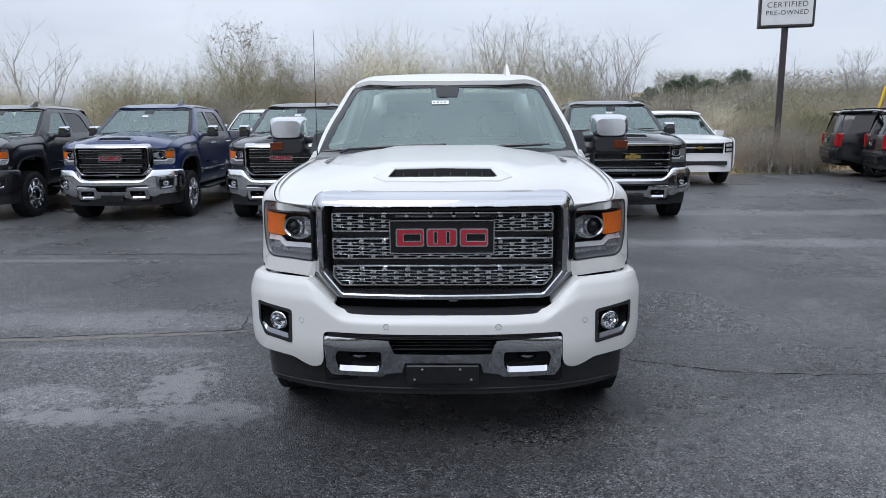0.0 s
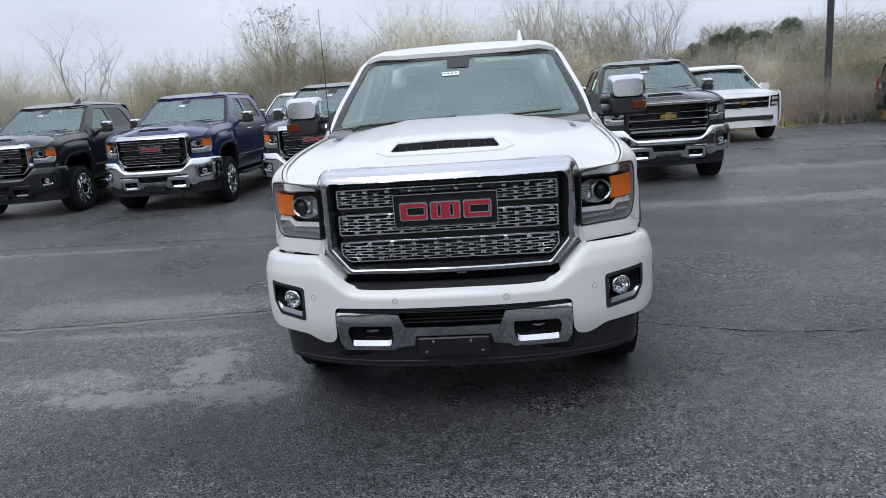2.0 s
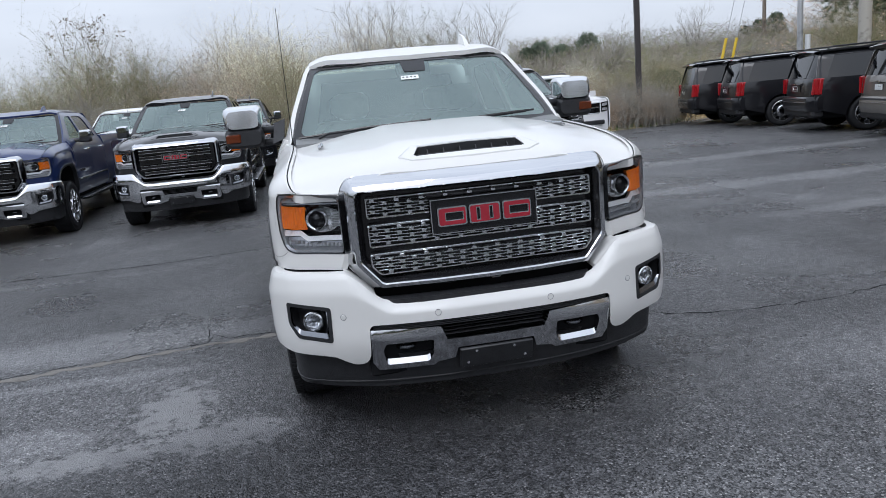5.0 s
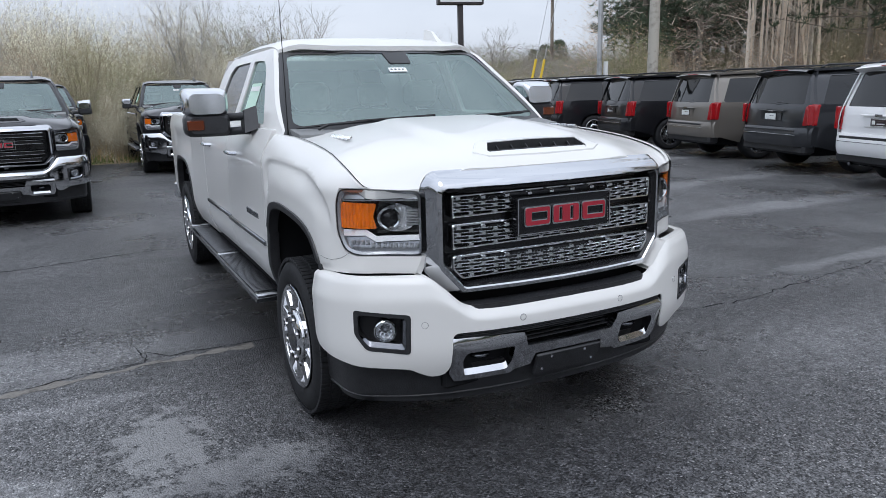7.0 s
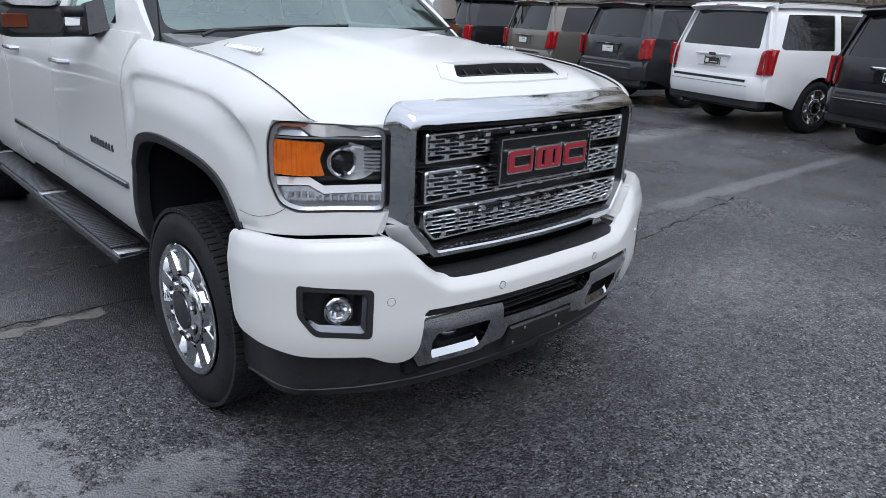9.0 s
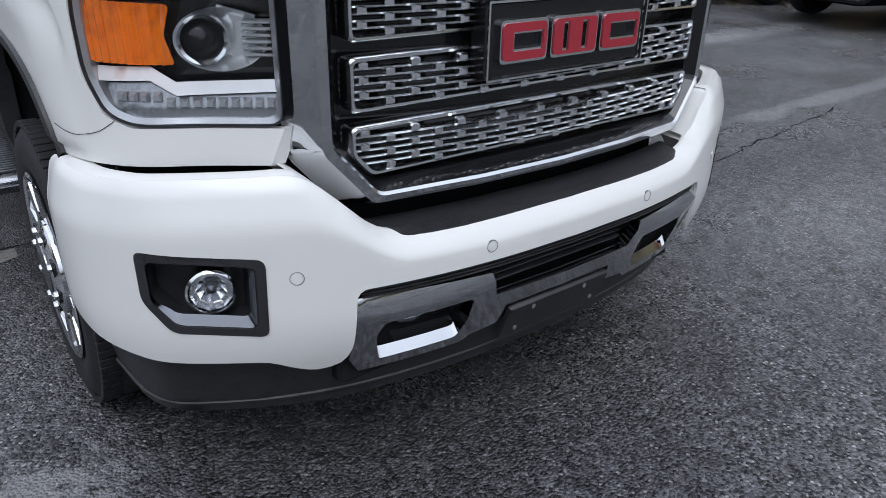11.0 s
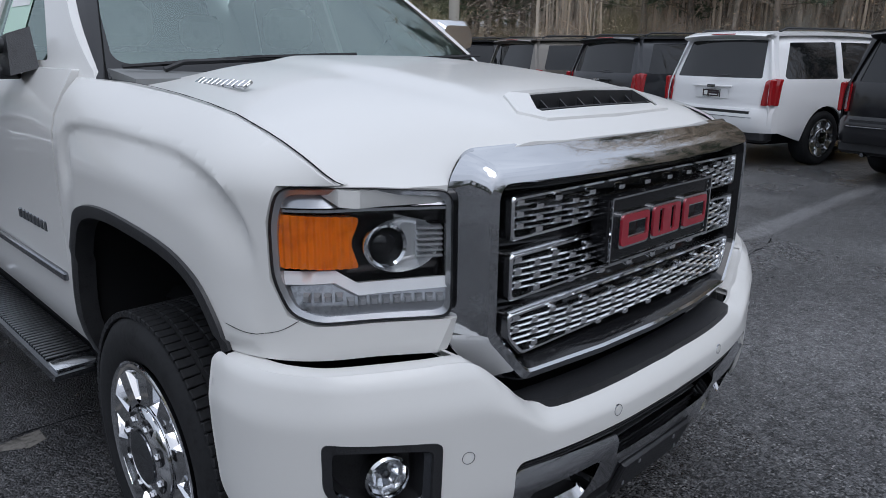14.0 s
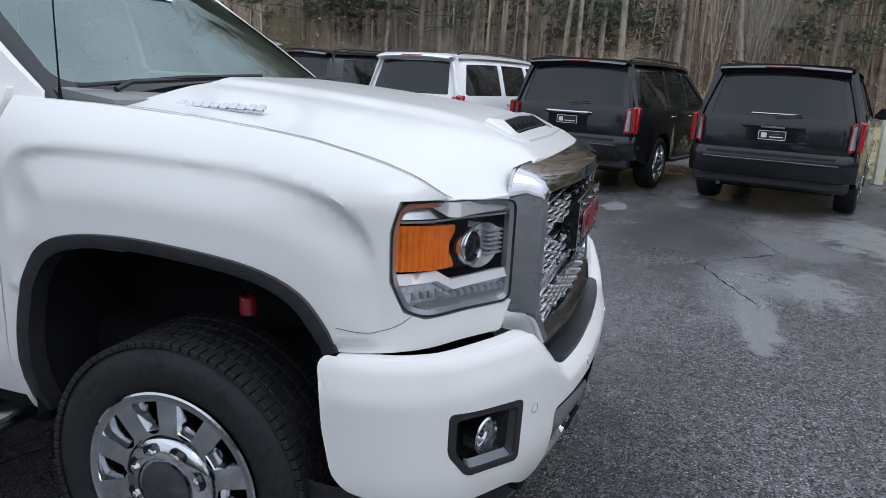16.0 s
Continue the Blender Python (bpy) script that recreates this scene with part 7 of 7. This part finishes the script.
def make_cedar(seed):
    """A broad evergreen crown of dark clumps on a short trunk."""
    rnd = random.Random(seed)
    pts = []
    for _ in range(420):
        a, k = rnd.uniform(0, 2 * math.pi), rnd.random() ** 0.5
        z = rnd.uniform(0.3, 4.0)
        r = 1.7 * math.sqrt(max(0.05, 1 - ((z - 1.6) / 2.5) ** 2)) * k * rnd.uniform(0.8, 1.15)
        pts.append((math.cos(a) * r, math.sin(a) * r, z))
    return tube([(0, 0, -0.3), (0, 0, 3.0)], [0.12, 0.05], 6, cap=False), flecks(pts, rnd, 16, 0.09, 0.16)


cedar_trunk, cedar_crown = make_cedar(85)
cedar = plant("evergreen_tree", "low rounded dark evergreen tree beyond the lot", "tree", "evergreens", [("trunk", cedar_trunk, PINE_BARK, ""), ("crown", cedar_crown, NEEDLES, "dense dark foliage")], 19.0, 46.0, verge_z(19, 46), 0, 0.62)


def in_wood(x, y):
    return lot_distance(x, y) > 6.0 and x > 20


placed = 0
while placed < 250:
    a, r = radians(rng.uniform(-38, 61)), rng.uniform(24, 58) ** 1.0
    x, y = r * math.cos(a) + 2, r * math.sin(a)
    if not in_wood(x, y):
        continue
    bearing = math.degrees(math.atan2(y + 2.5, x + 1.6))
    if bearing > 49 or (bearing > 38 and r < 36):
        continue
    pines = 0.85 if 42 < bearing else (0.42 if 24 < bearing < 34 else 0.1)
    kind = wood_kinds[rng.choice((3, 4)) if rng.random() < pines else rng.choice((0, 1, 2))]
    scatter(kind, [(x, y, rng.uniform(0, 360), rng.uniform(0.75, 1.2))])
    placed += 1
placed = 0
while placed < 60:
    a, r = radians(rng.uniform(-30, 52)), rng.uniform(19, 40)
    x, y = r * math.cos(a) + 3, r * math.sin(a)
    if lot_distance(x, y) < 4.0 or x < 15:
        continue
    scatter(brush_kinds[rng.choice((4, 4, 4, 3, 3, 2))], [(x, y, rng.uniform(0, 360), rng.uniform(0.5, 0.95))])
    placed += 1
scatter(wood_kinds[3], [(29.0, 3.6, 40, 0.8), (30.5, 2.2, 200, 0.75), (33.0, 9.0, 10, 0.9)])
scatter(bare_kinds[2], [(27.0, -2.7, 50, 1.25), (28.5, -3.6, 170, 1.3)])
# the depth of the wood: slim stems with side twigs, too many to tell apart
def far_wood(n, seed, a0, a1, r0, r1):
    rnd = random.Random(seed)
    s = Shape()
    for _ in range(n):
        a, r = radians(rnd.uniform(a0, a1)), rnd.uniform(r0, r1)
        x, y = r * math.cos(a), r * math.sin(a)
        z = verge_z(x, y) - 0.2
        h, lean = rnd.uniform(4, 17), (rnd.gauss(0, 0.4), rnd.gauss(0, 0.4))
        w = rnd.uniform(0.02, 0.085)
        s.join(tube([(x, y, z), (x + lean[0], y + lean[1], z + h)], [w, w * 0.3], 3, cap=False, slot=rnd.randint(0, 1)))
        for _ in range(5):
            k = rnd.uniform(0.15, 1.0)
            q = (x + lean[0] * k, y + lean[1] * k, z + h * k)
            b = rnd.uniform(0, 2 * math.pi)
            m = rnd.uniform(0.6, 2.2)
            s.join(tube([q, (q[0] + math.cos(b) * m, q[1] + math.sin(b) * m, q[2] + rnd.uniform(0.3, 1.4))], [w * 0.35, 0.008], 3, cap=False, slot=rnd.randint(0, 1)))
    return s


deep_wood = new("deep_wood", mesh_of("deep_wood", far_wood(4200, 91, -45, 39, 30, 66), [WOOD_BARK, WOOD_TWIG]))
tagged(deep_wood, "brown depth of a leafless winter wood", "wood", kind="stuff")
litter = new("underbrush", mesh_of("underbrush", far_wood(1, 92, 0, 1, 60, 61).join(flecks([(r * math.cos(a), r * math.sin(a), verge_z(r * math.cos(a), r * math.sin(a)) + h) for r, a, h in ((rng.uniform(25, 60), radians(rng.uniform(-42, 54)), abs(rng.gauss(0, 1.6))) for _ in range(26000))], rng, 4, 0.035, 0.4)), [DEAD_LEAF]))
tagged(litter, "brown leaves and vines under the trees", "brush", kind="stuff")
# far conifers and a dome of brush past the sign
for x, y, k in ((11.6, 44, 0.45), (12.8, 45, 0.52), (14.0, 44, 0.56), (15.2, 45, 0.58), (16.2, 44, 0.52), (17.4, 46, 0.45), (33.5, 49.5, 0.35), (35.0, 50, 0.42), (36.5, 50, 0.5), (12.6, 22.3, 0.42), (13.6, 22.8, 0.36), (10.9, 22.2, 0.3)):
    scatter(cedar, [(x, y, rng.uniform(0, 360), k)])
for i in range(12):
    scatter(brush_kinds[4], [(rng.uniform(12.0, 17.5), rng.uniform(28.5, 32), rng.uniform(0, 360), rng.uniform(0.42, 0.6))])
scatter(brush_kinds[4], [(12.4, 29.6, 20, 0.78), (13.4, 30.4, 120, 0.82), (14.2, 30, 200, 0.74)])
for i in range(36):
    x = rng.uniform(13.5, 30)
    scatter(brush_kinds[rng.choice((4, 4, 3))], [(x, 22.5 + 0.35 * (x - 13) + rng.uniform(1.5, 10), rng.uniform(0, 360), rng.uniform(0.42, 0.62))])
# a rounded mound of brush at the wood's end
for _ in range(14):
    a, r = radians(rng.uniform(54, 60)), rng.uniform(42, 50)
    x, y = r * math.cos(a) - 1.6, r * math.sin(a) - 2.5
    scatter(brush_kinds[rng.choice((4, 4, 3))], [(x, y, rng.uniform(0, 360), rng.uniform(0.45, 0.7))])
# fine twigs that close the wood
def twig_haze(n, seed, a0, a1, r0, r1, top, long=1.0, thick=1.0):
    rnd = random.Random(seed)
    s = Shape()
    for _ in range(n):
        a, r = radians(rnd.uniform(a0, a1)), rnd.uniform(r0, r1)
        x, y = r * math.cos(a), r * math.sin(a)
        p = Vector((x, y, verge_z(x, y) + top * rnd.uniform(0, 1) ** 1.3))
        w = Vector((rnd.gauss(0, 0.5), rnd.gauss(0, 0.5), rnd.gauss(0.5, 0.5))) * rnd.uniform(0.5, 1.6) * long
        o = w.orthogonal().normalized() * rnd.uniform(0.010, 0.026) * thick
        s.add([p - o, p + o, p + w], [(0, 1, 2)], rnd.choice((0, 0, 1, 2)))
    return s


haze = new("twigs", mesh_of("twigs", twig_haze(150000, 95, -42, 52, 34, 64, 16.0, 0.8, 0.7), [WOOD_TWIG, WOOD_BARK, DEAD_LEAF]))
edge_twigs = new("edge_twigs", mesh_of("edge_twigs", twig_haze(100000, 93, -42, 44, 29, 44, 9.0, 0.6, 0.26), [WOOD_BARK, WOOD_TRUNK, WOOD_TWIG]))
tagged(edge_twigs, "brown saplings and briars along the wood's edge", "brush", kind="stuff")
deep_twigs = new("deep_twigs", mesh_of("deep_twigs", twig_haze(60000, 99, -46, 48, 62, 76, 19.0, 2.0), [WOOD_BARK, WOOD_TWIG, NEEDLES]))
tagged(deep_twigs, "dim tangle of trunks far inside the wood", "wood", kind="stuff")
bank_brush = new("bank_brush", mesh_of("bank_brush", twig_haze(70000, 96, 46, 74, 28, 60, 1.9, 0.4), [PINE_BARK, BARK, GREEN_LEAF]))
tagged(bank_brush, "low brown brush covering the bank", "brush", kind="stuff")
tagged(haze, "fine bare twigs deep in the winter wood", "wood", kind="stuff")
# unseen tall dark trees, added behind the camera to close the lot, for the chrome to mirror
for side, n in ((0, 64), (1, 44)):
    for i in range(n):
        k = (i + rng.uniform(-0.3, 0.3)) / n
        x, y = (-44 + 66 * k, -27 - abs(rng.gauss(0, 3))) if side == 0 else (-43 - abs(rng.gauss(0, 3)), -26 + 44 * k)
        scatter(wood_kinds[rng.choice((3, 4, 3, 4, 0))], [(x, y, rng.uniform(0, 360), rng.uniform(0.28, 0.42) if side == 0 else rng.uniform(0.6, 0.85))])

def unseen_leaves(n, seed):
    """Unseen dark undergrowth along the far sides of the lot, added to darken reflections."""
    rnd = random.Random(seed)
    pts = []
    for _ in range(n):
        k = rnd.random()
        p = (-46 + 68 * k, -28 - abs(rnd.gauss(0, 2))) if rnd.random() < 0.6 else (-44 - abs(rnd.gauss(0, 2)), -28 + 46 * k)
        pts.append((*p, verge_z(*p) + abs(rnd.gauss(0, 2.0))))
    return flecks(pts, rnd, 1, 0.32, 0.2)


side_brush = new("side_brush", mesh_of("side_brush", unseen_leaves(16000, 98), [NEEDLES]))
tagged(side_brush, "unseen dark undergrowth added along the lot's far sides", "brush", kind="stuff")
# tree line out of view, added to give reflections a dark horizon
west_wood = new("west_wood", mesh_of("west_wood", far_wood(1500, 97, 150, 325, 46, 56), [BARK, PINE_BARK]))
tagged(west_wood, "unseen dark line of trees added across the lot", "wood", kind="stuff")

# ---- grass ----
def blades(places, seed, h, w):
    rnd = random.Random(seed)
    s = Shape()
    for x, y in places:
        z, a = verge_z(x, y) - 0.02, rnd.uniform(0, 2 * math.pi)
        k = h * rnd.uniform(0.5, 1.3)
        lean = Vector((rnd.gauss(0, 0.3), rnd.gauss(0, 0.3), 1)) * k
        o = Vector((math.cos(a), math.sin(a), 0)) * w
        p = Vector((x, y, z))
        s.add([p - o, p + o, p + lean * 0.6 + o * 0.6, p + lean], [(0, 1, 2), (0, 2, 3)])
    return s


def sprinkle(n, x0, x1, y0, y1, d0, d1):
    out = []
    while len(out) < n:
        x, y = rng.uniform(x0, x1), rng.uniform(y0, y1)
        if d0 < lot_distance(x, y) < d1:
            out.append((x, y))
    return out


dry = new("dry_grass", mesh_of("dry_grass", blades(sprinkle(9000, -20, 19, 17, 26, 0.1, 4.5), 5, 0.28, 0.012), STRAW))
tagged(dry, "tufts of dry straw grass along the lot's edge", "grass", kind="stuff")
tall = new("tall_grass", mesh_of("tall_grass", blades(sprinkle(9000, 14, 26, -3, 24, 2.2, 8.0), 6, 0.75, 0.014), STRAW))
tagged(tall, "tall dry grass on the bank", "grass", kind="stuff")
lawn = new("green_lawn", mesh_of("green_lawn", blades(sprinkle(9000, 12, 22, -14, -1, 0.05, 5.0), 7, 0.10, 0.010), GREEN_GRASS))
tagged(lawn, "short green grass beside the lot", "grass", kind="stuff")
mixed = new("green_weeds", mesh_of("green_weeds", blades(sprinkle(4000, -10, 12, 17, 21, 0.0, 1.5), 8, 0.16, 0.012), GREEN_GRASS))
tagged(mixed, "low green weeds along the asphalt edge", "grass", kind="stuff")

# cracks in the paving: thin dark grooves filled with tar
def crack(points, seed, w, lift=0.003):
    rnd = random.Random(seed)
    line = []
    for a, b in zip(points, points[1:]):
        n = max(2, int(math.dist(a, b) / 0.07))
        line += [(a[0] + (b[0] - a[0]) * i / n + rnd.gauss(0, 0.012), a[1] + (b[1] - a[1]) * i / n + rnd.gauss(0, 0.012)) for i in range(n)]
    l, r = [], []
    for i, (x, y) in enumerate(line):
        x2, y2 = line[min(i + 1, len(line) - 1)]
        d = Vector((x2 - x, y2 - y, 0))
        o = Vector((-d.y, d.x, 0)).normalized() * w * rnd.uniform(0.25, 1.3) if d.length > 0 else Vector((0, w, 0))
        l.append((x - o.x, y - o.y, lift))
        r.append((x + o.x, y + o.y, lift))
    return loft([l, r], False)


for n, (pts, w) in enumerate((([(-14, 1.1), (-9, 1.5), (-5, 1.75), (-3.09, 1.94), (-1.70, 2.13), (-1.66, 2.3), (-1.55, 2.16), (-0.88, 2.15), (0.6, 1.7), (1.83, 1.18), (2.5, 1.10), (4.6, 1.35)], 0.006),
                              ([(-1.68, 2.15), (-1.75, 2.5), (-1.68, 2.75)], 0.004), ([(-12, 5.2), (-6, 5.5), (-2.6, 5.45), (-1.2, 5.7)], 0.010), ([(3.0, -1.0), (4.2, -0.6), (5.0, -1.4), (6.5, -1.0)], 0.006))):
    c = new("paving_crack", mesh_of("paving_crack", crack(pts, 30 + n, w), VOID))
    tagged(c, "thin dark tar-filled crack in the asphalt", "crack", kind="structure")
dusty = new("paving_joint", mesh_of("paving_joint", crack([(-11, 1.33), (-7, 1.62), (-5, 1.71), (-3.09, 1.88), (-2.2, 2.0), (-1.70, 2.07), (-0.95, 2.09)], 44, 0.05, 0.0015), plain("dusty_joint", (0.115, 0.108, 0.098), 0.75, grain=0.5, scale=45, bump=0.5, spec=0.25)))
tagged(dusty, "pale dusty joint beside a crack in the asphalt", "crack", kind="structure")
